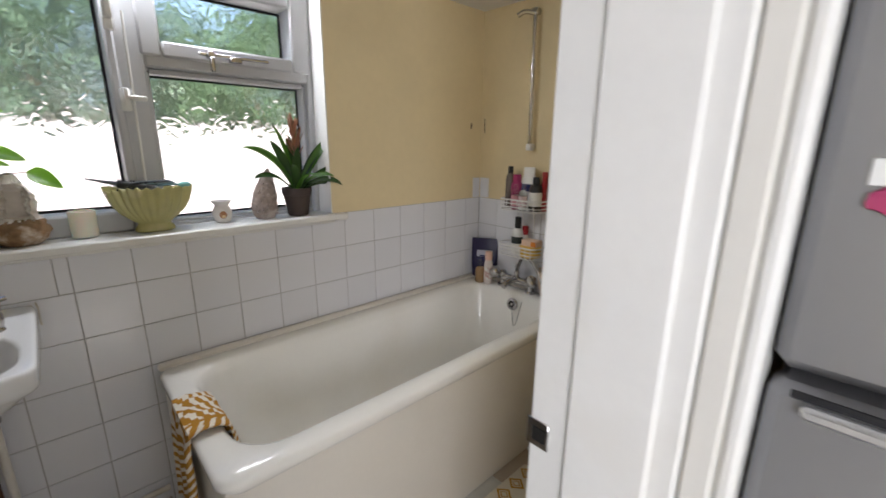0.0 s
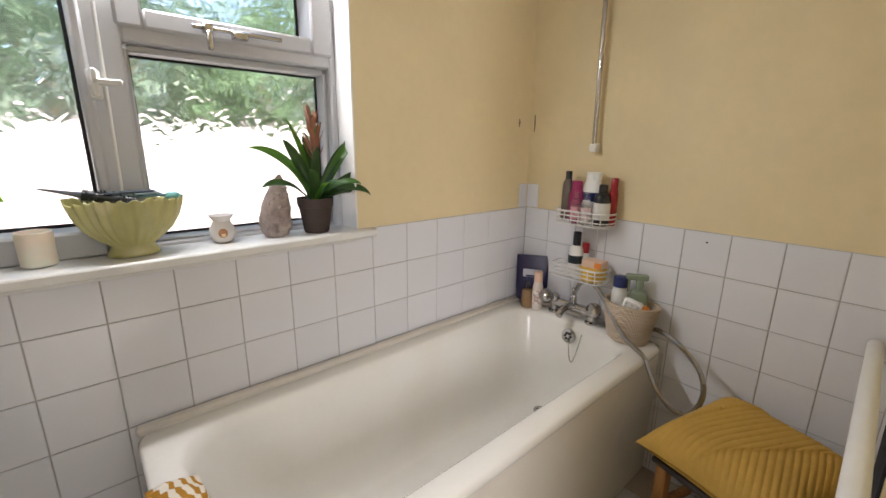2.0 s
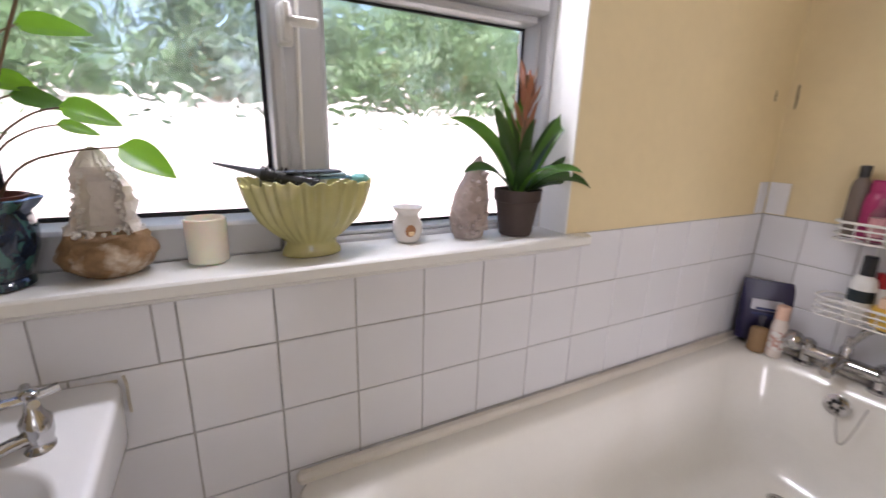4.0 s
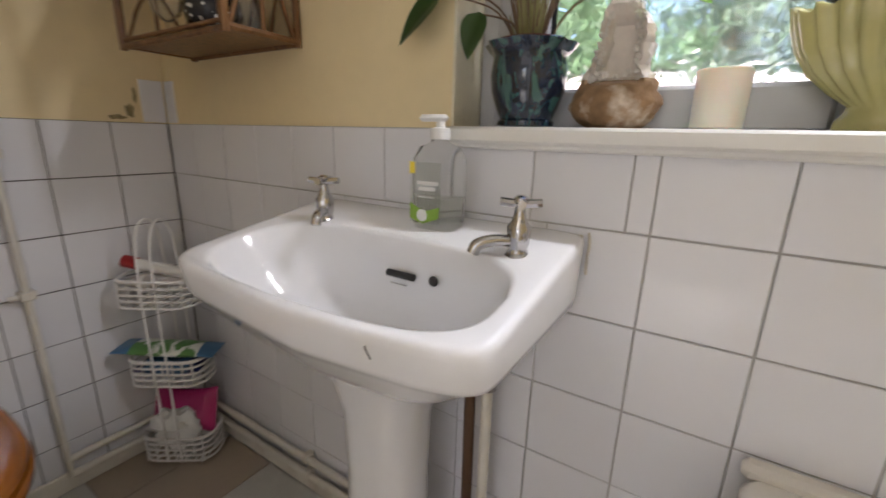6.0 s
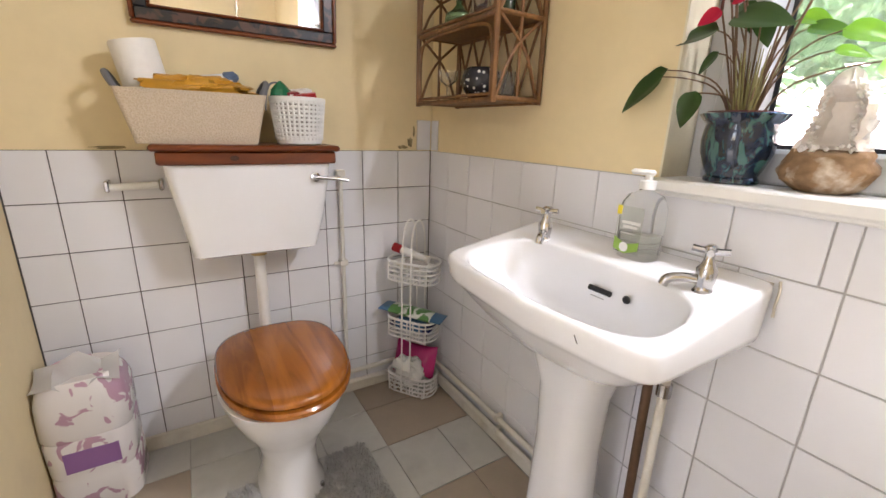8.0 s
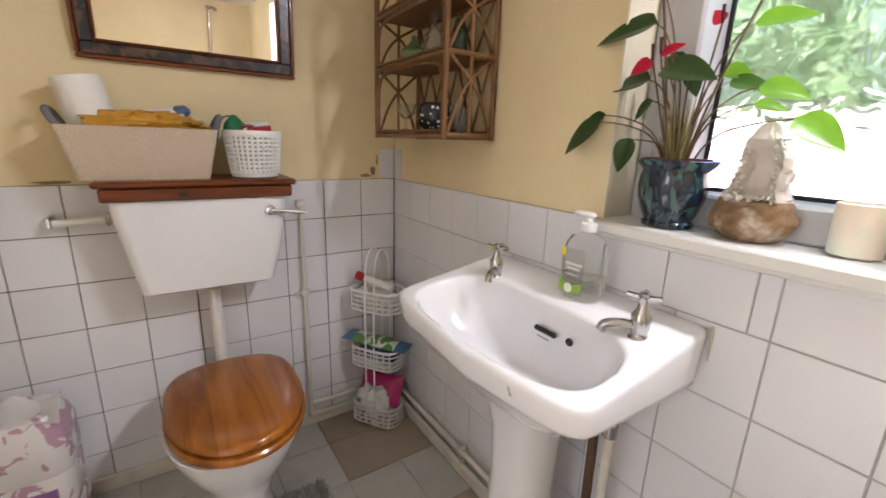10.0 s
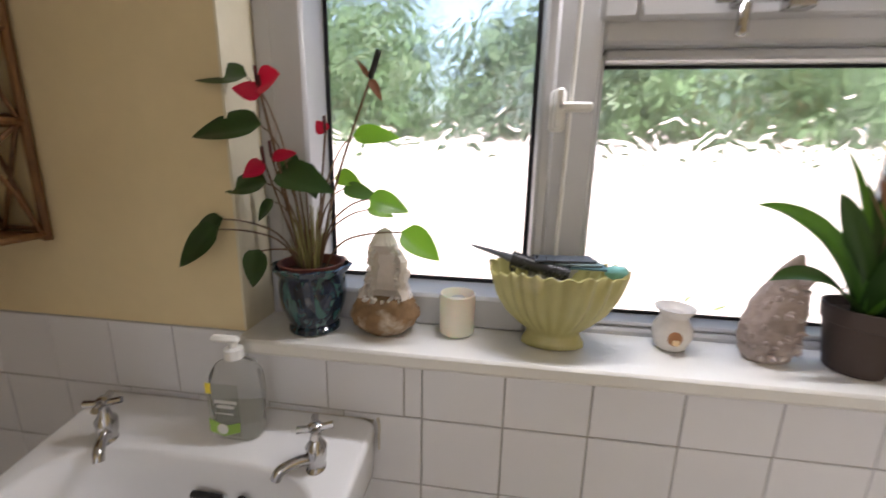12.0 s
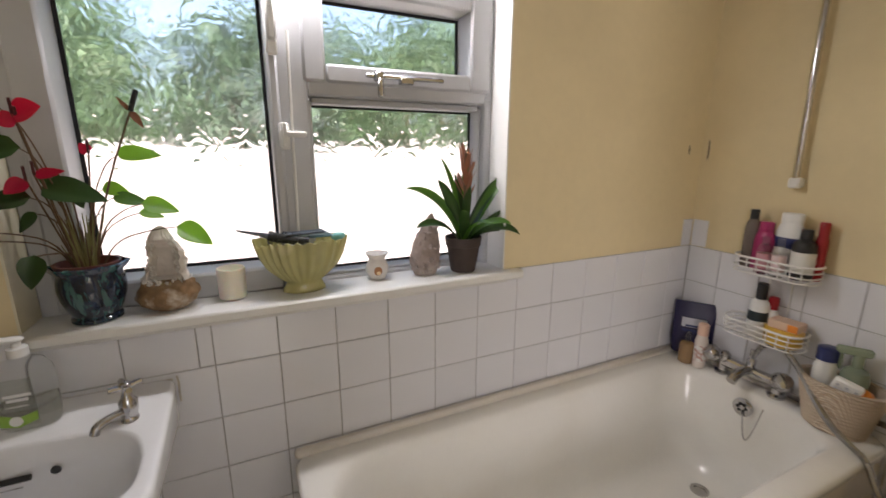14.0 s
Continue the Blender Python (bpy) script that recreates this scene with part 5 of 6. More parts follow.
# ---- pipes and skirting ----
PIPEW = material("painted_pipe", (0.70, 0.67, 0.60), 0.45, var=0.1, scale=12, tint=(0.4, 0.33, 0.25), tint_amount=0.5, tint_scale=8)
pp = thing("wall_pipe", "white painted water pipe clipped to the tiled wall", "pipe")
part("pipe", Geo().tube([(-1.327, 1.187, 0.985), (-1.327, 1.187, 0.05)], 0.0085, 10), PIPEW, pp)
for z in (0.98, 0.62):
    part("pipe_clip", Geo().box(-1.344, -1.312, 1.17, 1.204, z - 0.012, z + 0.012, 0.003), PIPEW, pp)
part("branch", Geo().tube([(-1.327, 1.187, 0.62), (-1.325, 1.15, 0.62)], 0.007, 8), PIPEW, pp)
for k, (z, y, r) in enumerate(((0.125, 1.572, 0.0105), (0.07, 1.572, 0.0105))):
    p = thing("skirting_pipe", "white painted pipe running along the foot of the wall", "pipe")
    part("pipe", Geo().tube([(-1.33, 1.19, z - 0.02), (-1.325, y - 0.01, z - 0.012), (-1.30, y, z - 0.01), (0.2, y, z)], r, 10), PIPEW, p)
    for x in (-0.75, -0.25):
        part("pipe_clip", Geo().box(x - 0.01, x + 0.01, y - 0.013, 1.592, z - 0.015, z + 0.012, 0.003), PIPEW, p)
tagged(part("baseboard", Geo().box(XL + 0.02, 0.2, 1.577, 1.592, 0.0, 0.055, 0.004).box(XL + 0.006, XL + 0.019, YD, 1.592, 0.0, 0.06, 0.004), PIPEW), "cream painted low skirting board", "baseboard", kind="structure")
bp2 = thing("basin_pipe", "tarnished copper pipes beside the pedestal", "pipe")
part("copper_pipe", Geo().tube([(-0.195, 1.52, 0.72), (-0.195, 1.535, 0.02)], 0.011, 10), material("tarnished_copper", (0.14, 0.08, 0.05), 0.45, metal=0.6, var=0.3), bp2)
part("white_pipe", Geo().tube([(-0.165, 1.535, 0.70), (-0.165, 1.535, 0.02)], 0.0105, 10), PIPEW, bp2)
part("connector", Geo().lathe([(0.016, 0), (0.016, 0.03)], (-0.165, 1.535, 0.60), 12), CHROME, bp2)
part("connector", Geo().lathe([(0.022, 0), (0.022, 0.02)], (-0.18, 1.50, 0.70), 12), WHITEWOOD, bp2)

# ---- roll pack, mats, stool, towel rail, cord ----
WRAP = patterned("printed_clear_wrap", (0.70, 0.67, 0.66), (0.45, 0.28, 0.36), 13, 0.535, 0.555, 0.22, coat=0.3)
rp = thing("toilet_roll_pack", "large plastic-wrapped toilet roll pack with mauve print", "toilet rolls", at=(-1.225, 0.345, 0.0))
rp.scale = (1, 1, 1.14)
rings = []
for k, (z, s) in enumerate(((0.0, 0.93), (0.01, 1.0), (0.11, 1.0), (0.12, 0.965), (0.13, 1.0), (0.22, 1.0), (0.23, 0.965), (0.24, 1.0), (0.33, 1.0), (0.36, 0.92), (0.385, 0.8))):
    rings.append([(p[0] + 0.005 * noise.noise(Vector(p) * 14), p[1] + 0.005 * noise.noise(Vector(p) * 14 + Vector((5, 0, 0))), p[2] + 0.008 * noise.noise(Vector(p) * 9)) for p in rrect(0, 0, 0.105 * s, 0.107 * s, 0.05, z, 6)])
part("wrapped_pack", Geo().loft(rings), WRAP, rp)
part("wrap_flap", Geo().loft([[(0.09 - 0.03 * k, 0.10 - 0.2 * u, 0.37 + 0.015 * k + 0.02 * math.sin(9 * u + k)) for u in (0, 0.25, 0.5, 0.75, 1)] for k in range(4)], False, False, False), plastic("clear_film", (0.85, 0.85, 0.85), 0.15, 0.5), rp)
part("colour_band", Geo().box(0.104, 0.1065, -0.06, 0.07, 0.14, 0.20, 0.001), plastic("mauve_band", (0.25, 0.12, 0.3), 0.3), rp)
SHAG = material("grey_shag", (0.47, 0.47, 0.46), 0.95, var=0.25, scale=20, fine=90)
mat1 = thing("pedestal_mat", "pale grey tufted mat round the toilet foot", "bath mat")
part("mat_base", Geo().loft([rrect(-0.83, 0.90, 0.17, 0.24, 0.05, 0.001), rrect(-0.83, 0.90, 0.17, 0.24, 0.05, 0.008)]), SHAG, mat1)
rnd = random.Random(5)
g = Geo()
for k in range(46):
    for j in range(60):
        x, y = -0.995 + 0.33 * (j + rnd.random()) / 60, 0.665 + 0.47 * (k + rnd.random()) / 46
        if (x + 0.975) ** 2 / 0.021 + (y - 0.868) ** 2 / 0.0125 < 1:
            continue
        h = 0.014 + 0.008 * math.sin(k * 1.35)
        dx, dy = rnd.uniform(-0.008, 0.008), rnd.uniform(-0.008, 0.008)
        g.add([(x - 0.004, y, 0.007), (x + 0.004, y, 0.007), (x + dx, y + dy, 0.007 + h), (x, y + 0.005, 0.007)], [(0, 1, 2), (1, 3, 2), (3, 0, 2)])
tf = part("tuft", g, SHAG, mat1); tf["kind"] = "stuff"
rug = thing("bath_rug", "white cotton rug with mustard lattice pattern", "rug")
part("rug_body", Geo().box(0.74, 1.38, 0.38, 0.83, 0.0, 0.009, 0.004), material("rug_cotton", (0.72, 0.68, 0.58), 0.95, var=0.1, bump=0.5, bump_scale=200), rug)
MUST = material("mustard_cotton", (0.50, 0.27, 0.04), 0.95, var=0.2, bump=0.4, bump_scale=200)
for i in range(8):
    for j in range(5):
        cx, cy = 0.78 + 0.08 * i, 0.425 + 0.09 * j
        for s in (0.034, 0.018):
            d = [(cx - s, cy), (cx, cy - s * 1.15), (cx + s, cy), (cx, cy + s * 1.15)]
            q = 0.7
            o = [(x, y, 0.0096) for x, y in d] + [(cx + (x - cx) * q, cy + (y - cy) * q, 0.0096) for x, y in d]
            part("lattice_diamond", Geo().add(o, [(k, (k + 1) % 4, 4 + (k + 1) % 4, 4 + k) for k in range(4)]), MUST, rug)

def stool():
    t = thing("wooden_stool", "brown wooden stool with dark seat", "stool", at=(1.60, 0.50, 0))
    t.rotation_euler = (0, 0, radians(-16))
    for sx in (-1, 1):
        for sy in (-1, 1):
            part("leg", Geo().box(-0.018, 0.018, -0.018, 0.018, 0, 0.37, 0.004, Matrix.Translation((sx * 0.16, sy * 0.15, 0)) @ Matrix.Shear("XY", 4, (0, 0))), STOOLWOOD, t)
    for sy in (-1, 1):
        part("stretcher", Geo().box(-0.142, 0.142, sy * 0.15 - 0.01, sy * 0.15 + 0.01, 0.20, 0.23, 0.003), STOOLWOOD, t)
    for sx in (-1, 1):
        part("stretcher", Geo().box(sx * 0.16 - 0.01, sx * 0.16 + 0.01, -0.132, 0.132, 0.14, 0.17, 0.003), STOOLWOOD, t)
    part("seat", Geo().box(-0.19, 0.19, -0.18, 0.18, 0.371, 0.392, 0.006), material("dark_seat", (0.03, 0.02, 0.016), 0.6), t)
stool()
CUSH = material("mustard_pleated_cotton", (0.52, 0.315, 0.065), 0.85, var=0.15, bump=0.2, bump_scale=150)
cu = thing("cushion", "mustard pleated square cushion lying on the stool", "cushion", at=(1.60, 0.50, 0.393))
cu.rotation_euler = (radians(2), radians(-3), radians(-16))
N = 230
def cushion_side(n, upper):
    rows = []
    for i in range(n):
        row = []
        for j in range(n):
            u, v = i / (n - 1) * 2 - 1, j / (n - 1) * 2 - 1
            e = (max(0.0, 1 - u ** 4) * max(0.0, 1 - v ** 4)) ** 0.5
            k = 1 - 0.11 * ((1 - v * v) * u * u + (1 - u * u) * v * v)
            # three bands of pleats that cross at an angle
            cut = v + 0.55 * u
            if cut < -0.25:
                ph = (v - 0.45 * u) * 66
            elif cut < 0.62 + 0.12 * math.sin(2.5 * u):
                ph = (v + 0.10 * u + 0.10 * math.sin(1.8 * u)) * 62
            else:
                ph = (u * 0.95 - v * 0.65) * 66
            step = 0.004 * math.tanh((cut + 0.25) * 30) + 0.004 * math.tanh((cut - 0.62 - 0.12 * math.sin(2.5 * u)) * 30)
            z = 0.045 + 0.10 * e + (0.0052 * (abs(math.sin(ph * 0.5)) ** 0.6 - 0.6) + step) * (e ** 0.4) if upper else 0.042 - 0.042 * e
            row.append((0.225 * u * k, 0.215 * v * k, z))
        rows.append(row)
    return rows
top, bot = cushion_side(N, True), cushion_side(60, False)
part("cover", Geo().loft(top, False, False, False).loft(bot, False, False, False), CUSH, cu, angle=80)

tr = thing("towel_rail", "white tubular towel rail along the wall", "towel rail")
rb = part("rail", Geo().tube([(0.915, 0.295, 0.862), (1.865, 0.315, 0.81)], 0.018, 14), WHITEWOOD, tr)
part("end_cap", Geo().lathe([(0.021, 0), (0.021, 0.012), (0.014, 0.016)], (0, 0, 0), 16, Matrix.Translation((0.915, 0.295, 0.862)) @ Matrix.Rotation(radians(-90), 4, "Y")), WHITEWOOD, tr)
part("screw", Geo().lathe([(0.007, 0), (0.007, 0.002)], (0, 0, 0), 10, Matrix.Translation((0.8985, 0.295, 0.862)) @ Matrix.Rotation(radians(-90), 4, "Y")), BLACK, tr)
for x, z in ((0.96, 0.858), (1.80, 0.814)):
    part("bracket", Geo().box(x - 0.015, x + 0.015, YD, 0.29, z - 0.02, z + 0.02, 0.005), WHITEWOOD, tr)
DARKT = material("black_towel_cloth", (0.02, 0.02, 0.022), 0.95, var=0.2)
bt = thing("black_towel", "black towel hanging behind the white rail", "towel")
pth = [(0.262, 0.50), (0.264, 0.65), (0.266, 0.79)]
part("cloth", Geo().loft([[(1.25 + 0.25 * k / 11, y + 0.004 * math.sin(k * 1.3 + z * 5), z - 0.02 * k / 11 * 0.5) for k in range(12)] for y, z in pth], False, False, False), DARKT, bt).modifiers.new("thick", "SOLIDIFY").thickness = 0.005
CREAMT = material("cream_towel_cloth", (0.60, 0.54, 0.43), 0.95, var=0.1, bump=0.5, bump_scale=90)
ct = thing("cream_towel", "cream pleated cloth hanging from a wall hook", "towel")
rings = []
for z, w, d in ((1.72, 0.006, 0.005), (1.35, 0.010, 0.008), (1.24, 0.024, 0.012), (1.17, 0.064, 0.017), (1.10, 0.10, 0.02)):
    ring = []
    for k in range(40):
        a = 6.28319 * k / 40
        q = 1 + 0.12 * math.sin(9 * a)
        ring.append((0.735 + w * math.cos(a) * q, 0.262 + d * math.sin(a) * q, z - 0.06 * (w / 0.075) * (math.cos(a) * 0.5 + 0.5)))
    rings.append(ring)
part("cloth", Geo().loft(rings), CREAMT, ct)
part("wall_hook", Geo().tube([(0.735, 0.236, 1.73), (0.735, 0.255, 1.73), (0.735, 0.265, 1.745)], 0.006, 8, 1), CHROME, ct)
cord = thing("light_pull_cord", "white light pull cord with bell-shaped pull", "pull cord", at=(0.58, 0.2515, 0.093))
# beige-grey cord, darker than its white pull
part("cord", Geo().tube([(0, 0.002, 1.23), (0.002, 0.012, 1.955)], 0.0016, 6), material("beige_grey_cord", (0.34, 0.31, 0.26), 0.8, var=0.2, fine=120), cord)
part("pull", Geo().lathe([(0.013, 1.165), (0.014, 1.168), (0.0095, 1.19), (0.0045, 1.203), (0.0045, 1.235)], (0, 0, 0), 16), P_WHITE, cord)
part("ceiling_switch", Geo().lathe([(0.026, 1.915), (0.03, 1.93), (0.03, 1.952)], (0.002, 0.015, 0), 20), P_WHITE, cord)

# ---- kitchen glimpse ----
fr = thing("fridge_freezer", "silver-grey fridge freezer beside the doorway", "fridge")
part("cabinet_body", Geo().box(0.585, 1.18, -0.61, 0.005, 0.02, 1.78, 0.01), GREYSILVER, fr)
part("door_seal", Geo().box(0.575, 0.585, -0.60, 0.0, 0.07, 1.77, 0.001), GASKET, fr)
part("upper_door", Geo().box(0.518, 0.575, -0.61, 0.008, 1.168, 1.78, 0.012), GREYSILVER, fr)
part("lower_door", Geo().box(0.518, 0.575, -0.61, 0.008, 0.06, 1.156, 0.012), GREYSILVER, fr)
hd = part("door_handle", Geo().box(0.505, 0.5175, -0.42, -0.019, 1.132, 1.145, 0.004), material("brushed_silver_trim", (0.62, 0.62, 0.63), 0.3, metal=0.7, var=0.04), fr, "pale silver grip bar")
part("grip_recess", Geo().box(0.5165, 0.5185, -0.42, -0.010, 1.1455, 1.153, 0.0005), GASKET, hd)
mg = thing("fridge_magnet", "pink flower picture magnet on the fridge", "magnet")
part("card", Geo().box(0.5155, 0.5175, -0.10, -0.024, 1.336, 1.357, 0.001), P_WHITE, mg)
part("petal", Geo().ball((0.515, -0.046, 1.327), (0.0018, 0.019, 0.011), 10, 0.6, 2), plastic("raspberry_card", (0.42, 0.06, 0.15)), mg)

# ---- things on the window sill ----
SZ = 1.067
def leaf_geo(g, base, tip, width, up, curl=0.15, heart=True, n=10):
    """A pointed leaf blade from base to tip, creased along the middle."""
    base, tip = Vector(base), Vector(tip)
    d = tip - base
    L = d.length
    d = d.normalized()
    side = d.cross(Vector(up)).normalized()
    nrm = side.cross(d).normalized()
    rows = []
    for i in range(n + 1):
        u = i / n
        w = width * (math.sin(math.pi * min(1, u ** (0.62 if heart else 0.9))) ** 0.8 if 0 < u < 1 else 0.02)
        c = base + d * (L * u) - nrm * (curl * L * u * u)
        rows.append([c - side * w + nrm * (w * 0.25), c - side * w * 0.5 + nrm * w * 0.16, c, c + side * w * 0.5 + nrm * w * 0.16, c + side * w + nrm * (w * 0.25)])
    g.loft(rows, False, False, False)

def leaf_mat(name, c, trans=0.35):
    m = material(name, c, 0.32, var=0.25, scale=14, fine=50, coat=0.15)
    nt = m.node_tree
    b = nt.nodes["Principled BSDF"]
    tr = nt.nodes.new("ShaderNodeBsdfTranslucent"); tr.inputs["Color"].default_value = (c[0] * 2.6, c[1] * 2.4, c[2] * 1.2, 1)
    mx = nt.nodes.new("ShaderNodeMixShader"); mx.inputs[0].default_value = trans
    nt.links.new(b.outputs[0], mx.inputs[1]); nt.links.new(tr.outputs[0], mx.inputs[2])
    nt.links.new(mx.outputs[0], nt.nodes["Material Output"].inputs[0])
    return m
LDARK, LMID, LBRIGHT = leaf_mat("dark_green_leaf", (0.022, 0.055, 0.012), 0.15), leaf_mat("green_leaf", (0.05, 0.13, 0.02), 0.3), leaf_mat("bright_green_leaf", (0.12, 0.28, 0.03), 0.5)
STEM = material("brown_green_stem", (0.13, 0.075, 0.04), 0.5, var=0.2)
FLOWER = leaf_mat("red_spathe", (0.42, 0.008, 0.045), 0.3)
SOIL = material("potting_soil", (0.03, 0.018, 0.01), 0.95, var=0.4, bump=0.8, bump_scale=120)
GLAZE = patterned("teal_leaf_glaze", (0.045, 0.115, 0.10), (0.006, 0.014, 0.034), 30, 0.40, 0.47, 0.12, coat=0.5, weights=(1.6, 1.6, 0.8))

def anthurium():
    t = thing("anthurium_plant", "flowering red anthurium in a dark teal glazed pot", "potted plant")
    bx, by = -0.172, 1.636
    wv = lambda a, z: 1 + (0.05 * math.sin(8 * a) if z > 0.115 else 0)
    part("pot", Geo().lathe([(0.044, 0), (0.049, 0.003), (0.049, 0.010), (0.045, 0.014), (0.053, 0.032), (0.062, 0.058), (0.065, 0.082), (0.063, 0.102), (0.061, 0.114), (0.067, 0.122), (0.075, 0.133), (0.071, 0.135), (0.060, 0.115), (0.056, 0.10)], (bx, by, SZ), 48, None, wv), GLAZE, t)
    part("inner_pot", Geo().lathe([(0.050, 0.05), (0.060, 0.128), (0.063, 0.138), (0.057, 0.138), (0.052, 0.118)], (bx, by, SZ), 28), plastic("terracotta_plastic", (0.16, 0.05, 0.035), 0.5), t)
    part("soil", Geo().lathe([(0.051, 0.11), (0.053, 0.12), (0.02, 0.128)], (bx, by, SZ), 24), SOIL, t)
    Z = SZ + 0.125
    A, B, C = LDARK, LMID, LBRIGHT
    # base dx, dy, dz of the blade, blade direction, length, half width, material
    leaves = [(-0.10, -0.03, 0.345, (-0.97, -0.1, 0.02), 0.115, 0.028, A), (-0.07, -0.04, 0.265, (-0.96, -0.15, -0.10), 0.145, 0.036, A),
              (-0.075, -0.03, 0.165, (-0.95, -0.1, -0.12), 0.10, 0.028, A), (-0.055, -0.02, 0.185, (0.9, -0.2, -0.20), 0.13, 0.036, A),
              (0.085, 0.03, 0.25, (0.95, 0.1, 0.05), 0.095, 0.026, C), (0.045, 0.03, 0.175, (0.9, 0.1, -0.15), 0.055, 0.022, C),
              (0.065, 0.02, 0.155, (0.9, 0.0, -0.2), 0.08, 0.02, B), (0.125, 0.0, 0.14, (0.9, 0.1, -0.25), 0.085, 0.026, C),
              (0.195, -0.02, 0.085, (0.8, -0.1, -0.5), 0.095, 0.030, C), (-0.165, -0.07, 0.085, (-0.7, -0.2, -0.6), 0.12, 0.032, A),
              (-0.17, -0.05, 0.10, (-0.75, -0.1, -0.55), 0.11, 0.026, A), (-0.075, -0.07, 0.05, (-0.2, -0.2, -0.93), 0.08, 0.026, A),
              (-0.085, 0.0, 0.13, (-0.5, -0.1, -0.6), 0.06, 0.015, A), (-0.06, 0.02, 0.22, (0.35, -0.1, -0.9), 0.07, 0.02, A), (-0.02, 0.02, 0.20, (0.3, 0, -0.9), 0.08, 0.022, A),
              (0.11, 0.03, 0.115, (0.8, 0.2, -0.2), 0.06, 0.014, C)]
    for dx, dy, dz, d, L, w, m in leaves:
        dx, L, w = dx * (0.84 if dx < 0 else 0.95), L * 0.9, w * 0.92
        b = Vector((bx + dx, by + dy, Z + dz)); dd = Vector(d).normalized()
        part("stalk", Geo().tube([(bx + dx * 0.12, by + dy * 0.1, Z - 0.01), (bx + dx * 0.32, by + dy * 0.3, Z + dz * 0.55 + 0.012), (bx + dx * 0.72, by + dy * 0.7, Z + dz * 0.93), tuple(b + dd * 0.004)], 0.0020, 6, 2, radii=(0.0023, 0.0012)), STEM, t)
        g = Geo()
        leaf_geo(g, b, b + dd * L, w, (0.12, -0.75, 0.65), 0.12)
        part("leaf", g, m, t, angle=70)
    for dx, dy, dz, d, L, w in ((-0.06, -0.04, 0.33, (0.9, -0.2, 0.2), 0.055, 0.026), (-0.055, -0.04, 0.315, (-0.9, -0.3, 0.1), 0.045, 0.018), (-0.065, -0.03, 0.20, (-0.7, -0.3, -0.6), 0.045, 0.018), (-0.05, -0.03, 0.21, (0.95, -0.1, 0.1), 0.055, 0.012), (0.035, 0.01, 0.255, (-0.4, -0.4, 0.7), 0.026, 0.013)):
        b = Vector((bx + dx, by + dy, Z + dz)); dd = Vector(d).normalized()
        fl = Geo(); leaf_geo(fl, b, b + dd * L, w, (0.1, -0.9, 0.4), -0.1)
        f = part("flower_spathe", fl, FLOWER, t, angle=70)
        part("spadix", Geo().tube([b, b + Vector((0.003, -0.01, 0.028))], 0.003, 6), plastic("dark_spadix", (0.08, 0.02, 0.02)) if "dark_spadix" not in bpy.data.materials else bpy.data.materials["dark_spadix"], f)
        part("flower_stalk", Geo().tube([(bx + dx * 0.2, by + dy * 0.2, Z - 0.01), (bx + dx * 0.7, by + dy * 0.6, Z + dz * 0.6), tuple(b)], 0.002, 6, 2), STEM, t)
    tip = Vector((bx + 0.125, by + 0.0, Z + 0.345))
    part("flower_stalk", Geo().tube([(bx + 0.01, by, Z - 0.01), (bx + 0.055, by, Z + 0.17), tuple(tip)], 0.0024, 6, 2), STEM, t)
    part("withered_spadix", Geo().tube([tip, tip + Vector((0.016, 0, 0.045))], 0.0055, 8), BLACK, t)
    wg = Geo(); leaf_geo(wg, tip, tip + Vector((0.022, -0.01, -0.035)), 0.008, (0.1, -0.9, 0.4)); leaf_geo(wg, tip, tip + Vector((-0.02, -0.01, 0.03)), 0.005, (0.1, -0.9, 0.4))
    part("withered_spathe", wg, material("dry_brown_petal", (0.2, 0.08, 0.04), 0.7), t)
    rnd = random.Random(3)
    SHEATH = material("dry_olive_sheath", (0.22, 0.20, 0.075), 0.7, var=0.3)
    for k in range(46):
        a, h = rnd.uniform(0, 6.28), rnd.uniform(0.04, 0.125)
        r0, r1 = rnd.uniform(0, 0.022), rnd.uniform(0.01, 0.045)
        part("sheath", Geo().tube([(bx + r0 * math.cos(a), by + r0 * math.sin(a), Z - 0.01), (bx + r1 * math.cos(a), by + r1 * math.sin(a), Z + h)], 0.002, 5, radii=(0.0035, 0.0008)), SHEATH if k % 3 else STEM, t)
anthurium()

